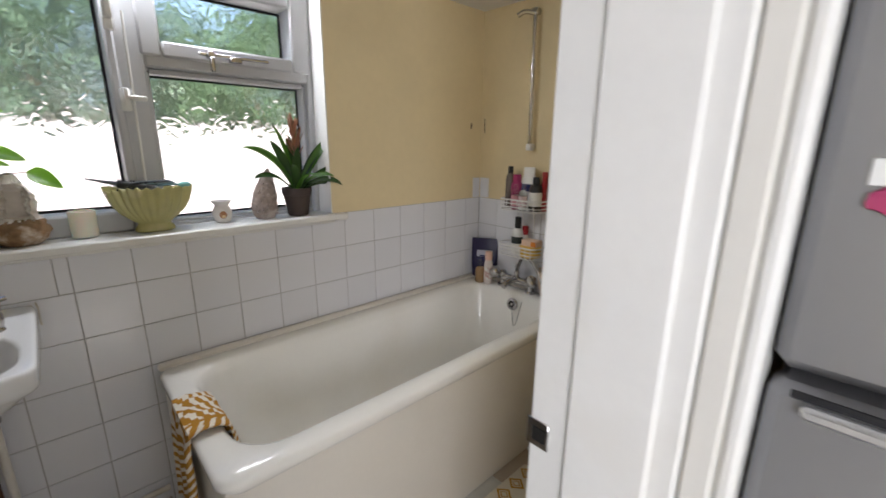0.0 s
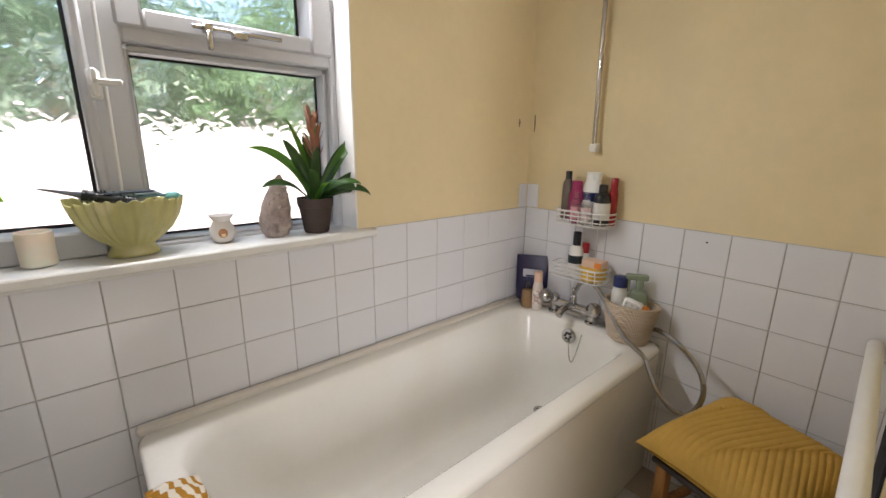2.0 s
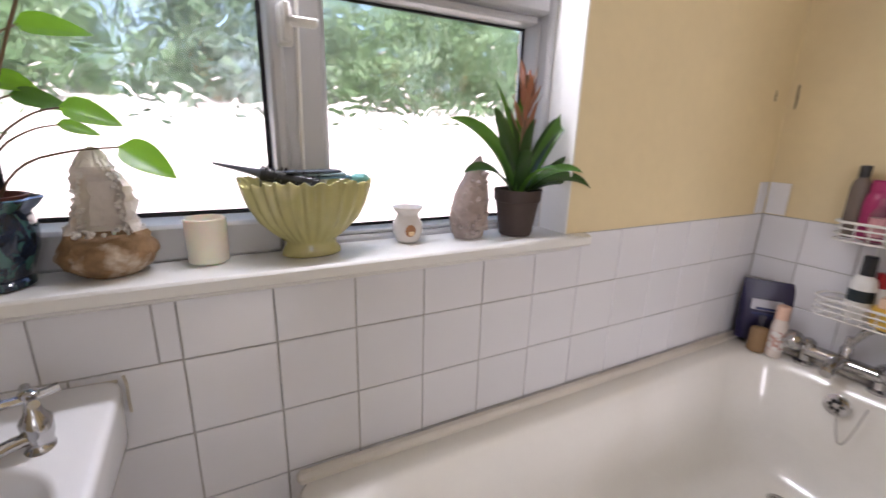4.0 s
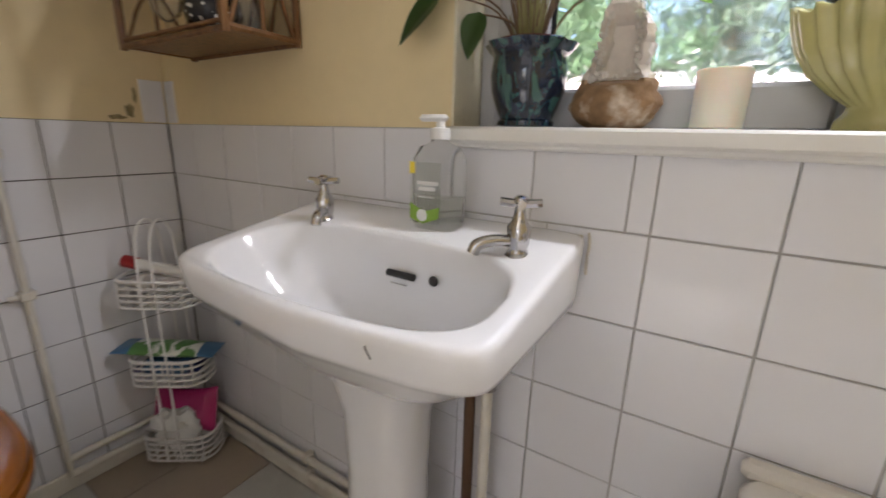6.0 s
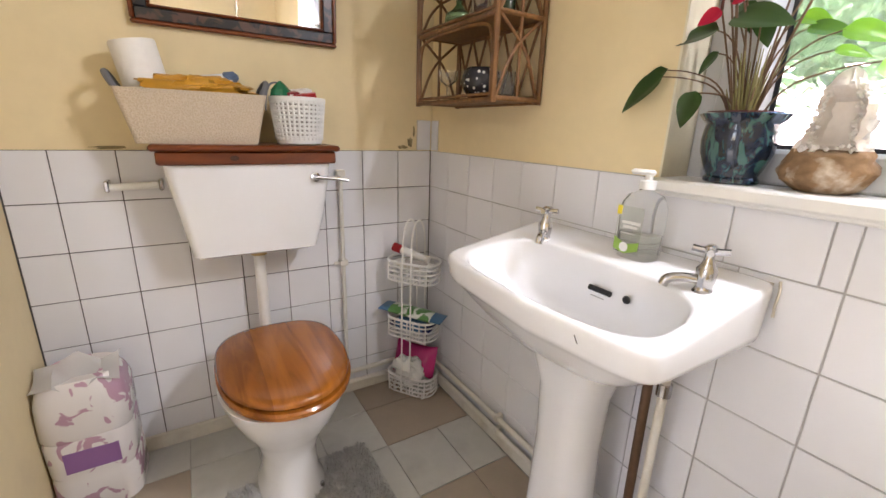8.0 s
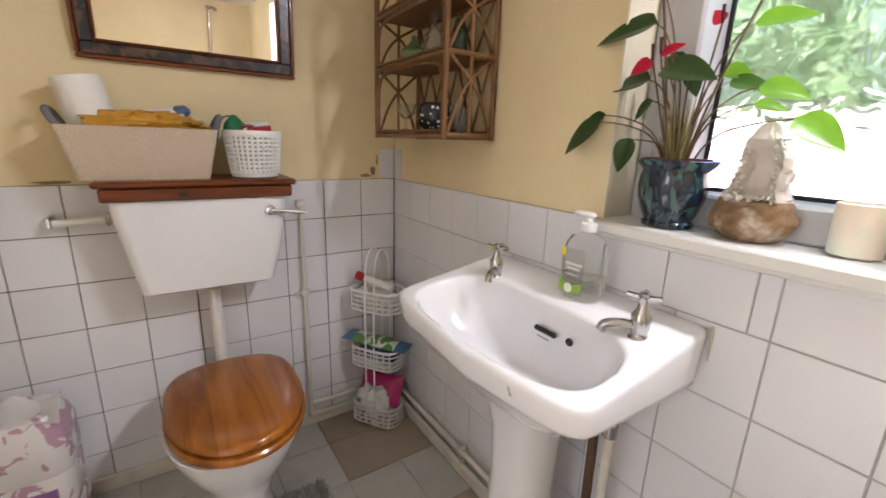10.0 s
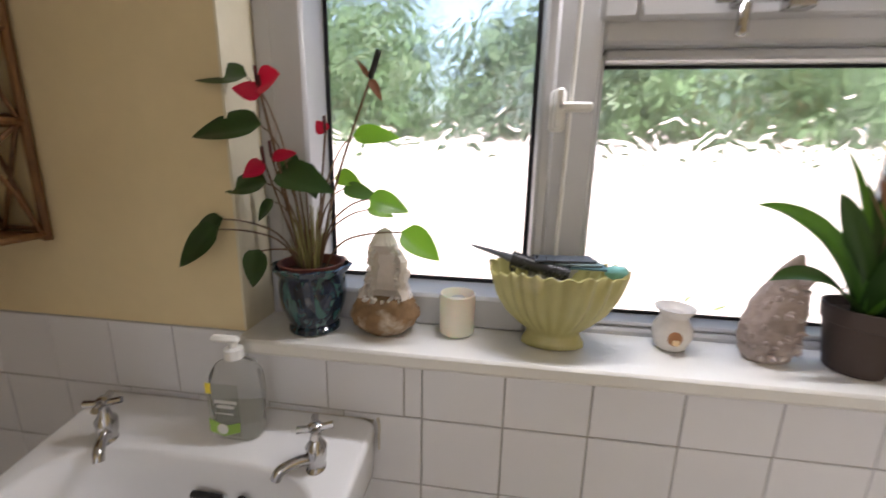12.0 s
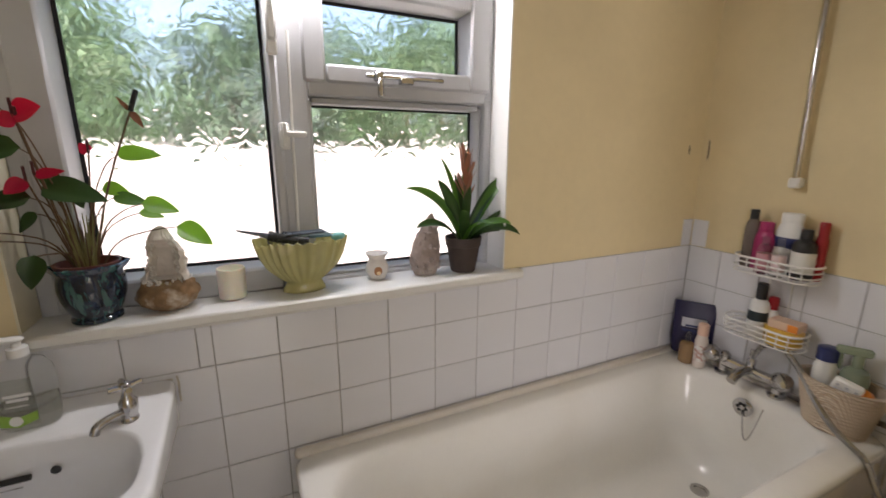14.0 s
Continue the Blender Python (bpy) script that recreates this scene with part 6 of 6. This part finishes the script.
def bromeliad():
    t = thing("bromeliad_plant", "bromeliad with brown flower spike in a brown pot", "potted plant")
    bx, by = 0.800, 1.645
    POT = material("matt_brown_pot", (0.055, 0.038, 0.032), 0.7, var=0.12)
    part("pot", Geo().lathe([(0.038, 0), (0.041, 0.004), (0.054, 0.085), (0.0575, 0.087), (0.060, 0.115), (0.055, 0.115), (0.050, 0.09)], (bx, by, SZ), 32), POT, t)
    part("soil", Geo().lathe([(0.049, 0.085), (0.050, 0.10), (0.01, 0.104)], (bx, by, SZ), 20), SOIL, t)
    Z = SZ + 0.10
    # heading, length, rise at the root and total bend of each strap leaf, in degrees
    for q, (az, L, rise, bend) in enumerate(((178, 0.285, 72, 80), (196, 0.21, 50, 84), (4, 0.34, 62, 26), (-10, 0.235, 48, 66), (12, 0.30, 66, 44), (-28, 0.21, 40, 92), (160, 0.29, 84, 24), (205, 0.245, 76, 40),
                              (250, 0.17, 70, 62), (290, 0.16, 64, 96), (320, 0.19, 52, 84), (60, 0.29, 82, 18), (100, 0.235, 84, 24), (345, 0.19, 30, 60), (270, 0.20, 84, 24))):
        a = radians(az)
        d, side = Vector((math.cos(a), math.sin(a) * 0.75, 0)), Vector((-math.sin(a), math.cos(a), 0))
        rows, n = [], 14
        p, ang = Vector((bx, by, Z - 0.01)) + d * 0.008, radians(rise)
        for i in range(n + 1):
            u = i / n
            w = 0.0175 * (0.8 + 0.35 * u) * (1 - u ** 5) + 0.0004
            up = Vector((-d.x * math.sin(ang), -d.y * math.sin(ang), math.cos(ang)))
            tw = radians((48, -40, 58, -52, 35)[q % 5]) * abs(math.cos(a)) * min(1.0, 0.3 + u)
            sd, lift = side * math.cos(tw) + up * math.sin(tw), (up * math.cos(tw) - side * math.sin(tw)) * (w * 0.4)
            rows.append([p - sd * w + lift, p - sd * w * 0.5 + lift * 0.3, p, p + sd * w * 0.5 + lift * 0.3, p + sd * w + lift])
            p = p + (d * math.cos(ang) + Vector((0, 0, 1)) * math.sin(ang)) * (L / n)
            ang -= radians(bend) / n * (0.4 + 1.2 * u)
        part("leaf", Geo().loft(rows, False, False, False), LMID if az in (4, 160, 290, 60, 178, 320) else LDARK, t, angle=80)
    BR = leaf_mat("rust_brown_bract", (0.25, 0.105, 0.065), 0.12)
    sp = part("flower_stalk", Geo().tube([(bx, by, Z), (bx + 0.005, by, Z + 0.28)], 0.005, 8), STEM, t)
    for k in range(20):
        a = k * 2.4
        out = 0.026 if k < 12 else 0.012
        b = Vector((bx + 0.005 + 0.006 * math.cos(a), by + 0.006 * math.sin(a), Z + 0.135 + 0.0062 * k))
        g = Geo()
        leaf_geo(g, b, b + Vector((math.cos(a) * out, math.sin(a) * out, 0.052 + 0.012 * (k % 3))), 0.0085, (math.cos(a), math.sin(a), 0.3), -0.08, False)
        part("bract", g, BR, sp, angle=80)
bromeliad()

def rock(name, label, x, y, rx, ry, rz, seed, mat, lean=0.0, hollow=False, crust=None):
    t = thing(name, label, "crystal", at=(x, y, SZ))
    n = 34
    rings = []
    for i in range(n + 1):
        u = i / n
        prof = (math.sin(math.pi * (0.12 + 0.88 * u)) ** 0.55) * (1 - 0.55 * u) if not hollow else ((max(0.05, 1 - ((u - 0.19) / 0.235) ** 2) ** 0.5) * 0.98 if u < 0.19 else (0.98 - 0.40 * ((u - 0.19) / 0.26) ** 2) if u < 0.45 else 0.58 * (1 - ((u - 0.45) / 0.55) ** 2.4) ** 0.6 + 0.02)
        ring = []
        for k in range(48):
            a = 6.28319 * k / 48
            q = Vector((math.cos(a) * 1.2, math.sin(a) * 1.2, u * 4 + seed))
            h = 2.3 if hollow and u > 0.4 else 1.0
            s = 1 + h * (0.16 * noise.noise(q) + 0.12 * noise.noise(q * 3.1) + 0.07 * noise.noise(q * 8))
            px, py = prof * rx * s * math.cos(a), prof * ry * s * math.sin(a)
            if hollow and 0.30 < u < 0.86:
                dip = min(1.0, max(0.0, (-math.sin(a) - 0.62) / 0.25)) * min(1.0, (u - 0.30) / 0.08, (0.86 - u) / 0.12)
                py += (0.30 * ry * prof - py) * dip
            ring.append((px + lean * u * u, py + 0.0, rz * u))
        rings.append(ring)
    if hollow:
        part("stone_base", Geo().loft(rings[:13]), mat, t, "rough brown stone base", angle=55)
        part("crystal_spire", Geo().loft(rings[12:]), crust, t, "pale pinkish-white crystal", angle=30)
    else:
        part("stone", Geo().loft(rings), mat, t, angle=55)
    return t
GEODE = material("geode_stone", (0.25, 0.15, 0.075), 0.75, var=0.5, scale=18, fine=80, bump=1.0, bump_scale=60, tint=(0.68, 0.60, 0.50), tint_amount=0.9, tint_scale=24)
QUARTZ = material("smoky_quartz", (0.36, 0.29, 0.26), 0.4, var=0.45, scale=18, fine=80, bump=1.0, bump_scale=60, tint=(0.62, 0.57, 0.53), tint_amount=0.8, tint_scale=12)
WHITEQ = material("white_quartz_crystal", (0.74, 0.70, 0.66), 0.35, var=0.15, scale=30, fine=110, bump=1.0, bump_scale=90, alpha_trans=0.15)
PINKQ = material("pinkish_crystal_crust", (0.72, 0.66, 0.61), 0.45, var=0.2, scale=14, fine=70, bump=0.8, bump_scale=60, tint=(0.52, 0.36, 0.24), tint_amount=0.75, tint_scale=15)
ge = rock("geode", "brown geode with a white crystal hollow", -0.028, 1.65, 0.066, 0.053, 0.208, 2.0, GEODE, 0.0, True, PINKQ)
rnd = random.Random(8)
g = Geo()
for k in range(150):
    u = rnd.uniform(0.12, 0.9)
    if u > 0.35:
        a = rnd.choice((rnd.uniform(-2.9, -2.2), rnd.uniform(-0.95, -0.25)))
        r = 0.031 * (1 - ((u - 0.35) / 0.65) ** 2.6) ** 0.5 + 0.004
        c = Vector((r * math.cos(a) * 1.05, r * math.sin(a) * 0.55, 0.2 * u))
    else:
        a = rnd.uniform(-3.14, 0)
        c = Vector((0.052 * math.cos(a), 0.043 * math.sin(a) + 0.004, 0.07 + 0.012 * rnd.random()))
    d = Vector((rnd.gauss(0, 0.6), -0.8, rnd.gauss(0.2, 0.5))).normalized()
    s = rnd.uniform(0.0018, 0.0052)
    g.tube([c, c + d * s, c + d * s * 1.7], s, 5, radii=(s, s * 0.15))
part("crystal_lining", g, WHITEQ, ge, "white quartz crystals", angle=10)["kind"] = "stuff"
cr = rock("quartz_cluster", "grey-brown quartz crystal cluster", 0.668, 1.66, 0.060, 0.04, 0.196, 9.0, QUARTZ, 0.026)
g = Geo()
for k in range(60):
    u = rnd.uniform(0.05, 0.95); a = rnd.uniform(-3.0, 0.1)
    c = Vector((0.048 * (1 - 0.55 * u) * math.cos(a) + 0.022 * u * u, 0.034 * (1 - 0.5 * u) * math.sin(a), 0.165 * u))
    d = Vector((math.cos(a) * 0.6, math.sin(a), rnd.uniform(0, 0.9))).normalized()
    s = rnd.uniform(0.005, 0.009)
    g.tube([c, c + d * s, c + d * s * 1.8], s, 5, radii=(s, s * 0.15))
part("crystal_crust", g, QUARTZ, cr, angle=10)["kind"] = "stuff"

can = thing("candle_glass", "cream candle in a frosted glass holder", "candle", at=(0.112, 1.665, SZ))
part("glass_holder", Geo().lathe([(0.028, 0), (0.034, 0.004), (0.035, 0.082), (0.033, 0.084), (0.031, 0.080), (0.031, 0.064)], (0, 0, 0), 28), material("frosted_glass", (0.84, 0.80, 0.68), 0.3, var=0.04), can)
part("wax", Geo().lathe([(0.028, 0.004), (0.0305, 0.008), (0.0305, 0.06), (0.027, 0.062)], (0, 0, 0), 24), material("cream_wax", (0.78, 0.68, 0.45), 0.5, var=0.03), can)
_w = bpy.data.materials["cream_wax"].node_tree.nodes["Principled BSDF"]
_w.inputs["Subsurface Weight"].default_value, _w.inputs["Subsurface Scale"].default_value = 0.35, 0.015
_w = bpy.data.materials["frosted_glass"].node_tree.nodes["Principled BSDF"]
_w.inputs["Subsurface Weight"].default_value, _w.inputs["Subsurface Scale"].default_value = 0.35, 0.015
part("wick", Geo().tube([(0, 0, 0.06), (0.001, 0, 0.070)], 0.0012, 5), BLACK, can)

POTTERY = material("yellow_green_glaze", (0.47, 0.44, 0.18), 0.16, var=0.14, scale=9, fine=40, coat=0.5, tint=(0.66, 0.61, 0.36), tint_amount=0.5, tint_scale=14)
bowl = thing("leaf_bowl", "yellow-green glazed leaf-moulded footed bowl", "bowl", at=(0.295, 1.648, SZ))
fl = lambda a, z: 1 + (0.035 * min(1, z / 0.07) * math.sin(26 * a + 1.5 * math.sin(3 * a)) + 0.02 * math.sin(9 * a + 1) * min(1, z / 0.1) if z > 0.035 else 0)
rings = []
for r, z in ((0.052, 0), (0.058, 0.003), (0.057, 0.012), (0.050, 0.022), (0.048, 0.030), (0.068, 0.046), (0.092, 0.070), (0.108, 0.098), (0.117, 0.126), (0.122, 0.146), (0.117, 0.147), (0.110, 0.130), (0.09, 0.09), (0.05, 0.055)):
    ring = []
    for k in range(208):
        a = 6.28319 * k / 208
        zz = z + (0.0035 * math.sin(26 * a + 1.5 * math.sin(3 * a) + 0.8) + 0.003 * math.sin(5 * a) + 0.003 * math.sin(3 * a)) * (1 if z > 0.13 else 0)
        ring.append((r * fl(a, z) * math.cos(a), r * 0.55 * fl(a, z) * math.sin(a), zz))
    rings.append(ring)
part("bowl_body", Geo().loft(rings), POTTERY, bowl, angle=60)
brush = thing("hair_brush", "black round hair brush lying in the bowl", "brush", at=(0.245, 1.648, SZ + 0.153))
brush.rotation_euler = (0, radians(8), radians(-8))
part("barrel", Geo().tube([(-0.035, 0, 0.004), (0.07, 0, -0.004)], 0.013, 12), P_BLACK, brush)
part("handle", Geo().tube([(-0.035, 0, 0.004), (-0.06, 0, 0.007), (-0.115, 0, 0.012)], 0.01, 8, 1, radii=(0.009, 0.0015)), plastic("grey_handle", (0.12, 0.13, 0.15)), brush)
g = Geo()
for k in range(150):
    u, a = rnd.uniform(-0.035, 0.07), rnd.uniform(0, 6.28)
    c = Vector((u, 0, 0)); d = Vector((0, math.cos(a), math.sin(a)))
    g.tube([c + d * 0.012, c + d * 0.021], 0.0009, 3)
part("bristle", g, P_BLACK, brush)["kind"] = "stuff"
for k, (c, z) in enumerate((((0.10, 0.22, 0.28), 0.150), ((0.25, 0.36, 0.40), 0.156), ((0.08, 0.10, 0.13), 0.162))):
    b = thing("emery_board", "slim blue-grey nail file packet in the bowl", "nail file", at=(0.325 - 0.01 * k, 1.66, SZ + z))
    b.rotation_euler = (0, 0, radians(4 * k))
    part("board", Geo().box(-0.055, 0.055, -0.02, 0.02, 0, 0.004, 0.001), plastic("file_%d_card" % k, c, 0.5), b)
te = thing("teal_clip", "pale turquoise plastic clip in the bowl", "clip", at=(0.395, 1.645, SZ + 0.148))
part("clip_body", Geo().ball((0, 0, 0), (0.02, 0.012, 0.012), 8, 0.3, 1), plastic("turquoise_plastic", (0.2, 0.5, 0.5), 0.3), te)

bu = thing("oil_burner", "small white ceramic oil burner with tea light", "oil burner", at=(0.515, 1.675, SZ))
BURN = material("speckled_white_ceramic", (0.70, 0.66, 0.62), 0.25, var=0.12, fine=150)
rings = []
for r, z in ((0.020, 0), (0.026, 0.004), (0.034, 0.025), (0.034, 0.042), (0.024, 0.062), (0.024, 0.066), (0.034, 0.078), (0.035, 0.081), (0.031, 0.080), (0.020, 0.070)):
    rings.append([(r * math.cos(6.28319 * k / 32), r * math.sin(6.28319 * k / 32), z) for k in range(32)])
part("burner_body", Geo().loft(rings), BURN, bu)
part("opening", Geo().ball((-0.006, -0.0325, 0.031), (0.013, 0.004, 0.014), 10), material("burner_inside", (0.35, 0.16, 0.07), 0.6), bu)
part("tea_light", Geo().lathe([(0.006, 0), (0.006, 0.008)], (-0.006, -0.037, 0.022), 12), material("warm_wax", (0.8, 0.6, 0.35), 0.5), bu)

# ---- wear: chips, mould, sealant, screw hole ----
CHIP = material("bare_plaster_chip", (0.20, 0.15, 0.10), 0.9, var=0.4, fine=150)
MOULD = material("mould_stain", (0.30, 0.24, 0.13), 0.9, var=0.5, scale=40, fine=150)
SEAL = material("discoloured_sealant", (0.55, 0.50, 0.42), 0.6, var=0.4, scale=30, fine=100)
def blot(name, c, r, axis, seed, mat, label):
    o = []
    for k in range(26):
        a = 6.28319 * k / 26
        q = 1 + 0.7 * noise.noise(Vector((math.cos(a) * 1.6, math.sin(a) * 1.6, seed)))
        u, v = r[0] * math.cos(a) * q, r[1] * math.sin(a) * q
        o.append((c[0] + u, c[1], c[2] + v) if axis == "x" else (c[0], c[1] + u, c[2] + v))
    tagged(part(name, Geo().add(o, [tuple(range(26))]), mat), label, "wall mark", kind="structure")
blot("trim_paint_chip", (XR - 0.0012, 1.575, 1.46), (0.004, 0.04), "y", 1, CHIP, "flaked paint chip in the wall corner")
blot("trim_paint_chip", (1.80, YW - 0.0012, 1.46), (0.005, 0.016), "x", 2, CHIP, "small scuff on the yellow wall")
blot("trim_mould", (XL + 0.0012, 1.497, 1.10), (0.012, 0.016), "y", 3, MOULD, "patch of mould above the tiles")
blot("trim_mould", (XL + 0.0012, 1.46, 1.078), (0.02, 0.008), "y", 4, MOULD, "patch of mould above the tiles")
blot("trim_mould", (XL + 0.0012, 1.515, 1.14), (0.005, 0.02), "y", 5, MOULD, "patch of mould above the tiles")
blot("trim_mould", (XL + 0.0012, 0.50, 1.072), (0.05, 0.004), "y", 6, MOULD, "dirt line above the tiles")
blot("trim_screw_hole", (XR - 0.0118, 0.782, 1.028), (0.0035, 0.0035), "y", 7, BLACK, "dark screw hole in a tile")
tagged(part("basin_sealant", Geo().tube([(-0.63, 1.592, 0.897), (-0.40, 1.592, 0.899), (-0.10, 1.592, 0.899), (-0.04, 1.592, 0.897)], 0.003, 6, 1), SEAL), "discoloured sealant between basin and tiles", "trim", kind="structure")
tagged(part("basin_side_sealant", Geo().tube([(-0.031, 1.5925, 0.905), (-0.028, 1.5925, 0.885), (-0.030, 1.5925, 0.86), (-0.029, 1.5925, 0.835)], 0.0026, 6, 1), SEAL), "cracked brown sealant beside the basin", "trim", kind="structure")
tagged(part("tile_edge_seal", Geo().tube([(XL + 0.008, 1.5925, 0.02), (XL + 0.008, 1.592, TOP)], 0.0016, 5), GROUTD), "dark grout line in the tiled corner", "trim", kind="structure")
tagged(part("bath_sealant", Geo().tube([(1.877, 0.872, 0.02), (1.877, 0.872, 0.55)], 0.003, 5), SEAL), "dark sealant where bath panel meets tiles", "trim", kind="structure")

# ---- wall and floor tiles, last ----
def tile_mesh(name, w, h, t, mat, c=0.0009):
    return Geo().box(-w / 2, w / 2, -t / 2, t / 2, -h / 2, h / 2, c).mesh(name, mat, 30)
_tiles = {}
trnd = random.Random(21)
def lay(parent, axis, a0, a1, z0, z1, face, sgn):
    """One wall tile with its face at `face`; sgn is the side that it looks to."""
    j, t = 0.003, 0.006
    w, h = round(a1 - a0 - j, 3), round(z1 - z0 - j, 3)
    if w < 0.012 or h < 0.012:
        return
    key = (w, h)
    if key not in _tiles:
        _tiles[key] = tile_mesh("tile", w, h, t, TILE)
    ob = new("tile", _tiles[key])
    c = (a0 + a1) / 2
    f = face - sgn * (t / 2) + trnd.uniform(-0.0006, 0.0006)
    ob.location = (c, f, (z0 + z1) / 2) if axis == "x" else (f, c, (z0 + z1) / 2)
    ob.rotation_euler = (trnd.uniform(-0.004, 0.004), 0, (0 if axis == "x" else radians(90)) + trnd.uniform(-0.004, 0.004))
    ob.parent = parent
P = 0.152
def rows_down(top):
    z = top
    while z > 0.012:
        yield max(0.004, z - P), z
        z -= P
# grout beds behind the tiles
structure("wall_tile_bed_north", Geo().box(XL, 0.0, YW - 0.0015, YW + 0.001, 0, TOP, 0).box(0.0, XR, YW - 0.0015, YW + 0.001, 0, TOP, 0), GROUT, "grey grout between the wall tiles", "grout")
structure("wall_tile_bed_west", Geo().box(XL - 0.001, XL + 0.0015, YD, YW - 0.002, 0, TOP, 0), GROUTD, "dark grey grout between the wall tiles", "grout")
structure("wall_tile_bed_east", Geo().box(XR - 0.0015, XR + 0.001, YD, YW - 0.002, 0, TOP, 0), GROUT, "grey grout between the wall tiles", "grout")
right = [0.056 + 0.1553 * k for k in range(12)] + [XR - 0.006]
left0 = [XL + 0.006, -1.2, -1.049, -0.90, -0.755, -0.609, -0.461, -0.30, -0.134, 0.021, 0.056]
leftn = [XL + 0.006, -1.2, -1.049, -0.895, -0.74, -0.58, -0.42, -0.262, -0.103, 0.056]
for i, (z0, z1) in enumerate(rows_down(TOP)):
    for a0, a1 in zip(right, right[1:]):
        if i == 0 and a0 < 0.98:
            lay(wall_north, "x", a0, a1, z0, 1.0385, 1.595, -1)
        else:
            lay(wall_north, "x", a0, a1, z0, z1, 1.595, -1)
    L = left0 if i == 0 else leftn
    for a0, a1 in zip(L, L[1:]):
        lay(wall_north, "x", a0, a1, z0, 1.0385 if i == 0 and a0 > -0.31 else z1, 1.595, -1)
west = [1.594] + [1.441 - 0.1555 * k for k in range(8)] + [YD + 0.004]
east = [1.594, 1.46, 1.311] + [1.162 - 0.1503 * k for k in range(7)] + [YD + 0.004]
for z0, z1 in rows_down(TOP):
    for a1, a0 in zip(west, west[1:]):
        if a1 - a0 > 0.01:
            lay(wall_west, "y", a0, a1, z0, z1, XL + 0.005, 1)
    for a1, a0 in zip(east, east[1:]):
        if a1 - a0 > 0.01:
            lay(wall_east, "y", a0, a1, z0, z1, XR - 0.005, -1)
# odd tiles above the tiling in both corners
lay(wall_west, "y", 1.528, 1.594, TOP + 0.001, TOP + 0.125, XL + 0.005, 1)
lay(wall_north, "x", XL + 0.006, XL + 0.06, TOP + 0.001, TOP + 0.125, 1.595, -1)
lay(wall_east, "y", 1.528, 1.594, TOP + 0.001, TOP + 0.115, XR - 0.005, -1)
lay(wall_north, "x", XR - 0.062, XR - 0.006, TOP + 0.001, TOP + 0.115, 1.595, -1)

FT_W = material("pale_marbled_floor_tile", (0.58, 0.58, 0.55), 0.3, var=0.12, scale=9, fine=45, rand=0.3, tint=(0.38, 0.38, 0.36), tint_amount=0.5, tint_scale=6)
FT_B = material("beige_floor_tile", (0.42, 0.35, 0.275), 0.33, var=0.10, scale=9, fine=60, rand=0.3)
frnd = random.Random(4)
xs = [-1.344, -1.175, -0.946, -0.688, -0.452, -0.21, 0.03, 0.27, 0.51, 0.75, 0.99, 1.23, 1.47, 1.71, 1.88]
ys = [-0.27, -0.06, 0.15, 0.36, 0.575, 0.79, 1.0, 1.212, 1.424, 1.578]
ftm = {}
for i, (x0, x1) in enumerate(zip(xs, xs[1:])):
    for j, (y0, y1) in enumerate(zip(ys, ys[1:])):
        if y0 < 0.2 and not (DX0 - 0.02 < (x0 + x1) / 2 < DX1):
            continue
        if (i, j) == (1, 8):
            continue
        if (i, j) == (1, 7):
            y1 = ys[9]
        m = FT_B if (i * 2 + j * 3 + (i * j) % 3) % 5 in (1, 3) else FT_W
        if i < 4 and j > 5:
            m = FT_B if (i, j) in ((1, 7), (3, 7), (0, 7), (3, 8)) else FT_W
        key = (round(x1 - x0, 3), round(y1 - y0, 3), m.name)
        if key not in ftm:
            ftm[key] = Geo().box(-(x1 - x0) / 2 + 0.0015, (x1 - x0) / 2 - 0.0015, -(y1 - y0) / 2 + 0.0015, (y1 - y0) / 2 - 0.0015, -0.0065, 0.0, 0.0012).mesh("floor_tile", m, 30)
        ob = new("floor_tile", ftm[key])
        ob.location = ((x0 + x1) / 2, (y0 + y1) / 2, frnd.uniform(-0.0006, 0.0))
        ob.parent = floor
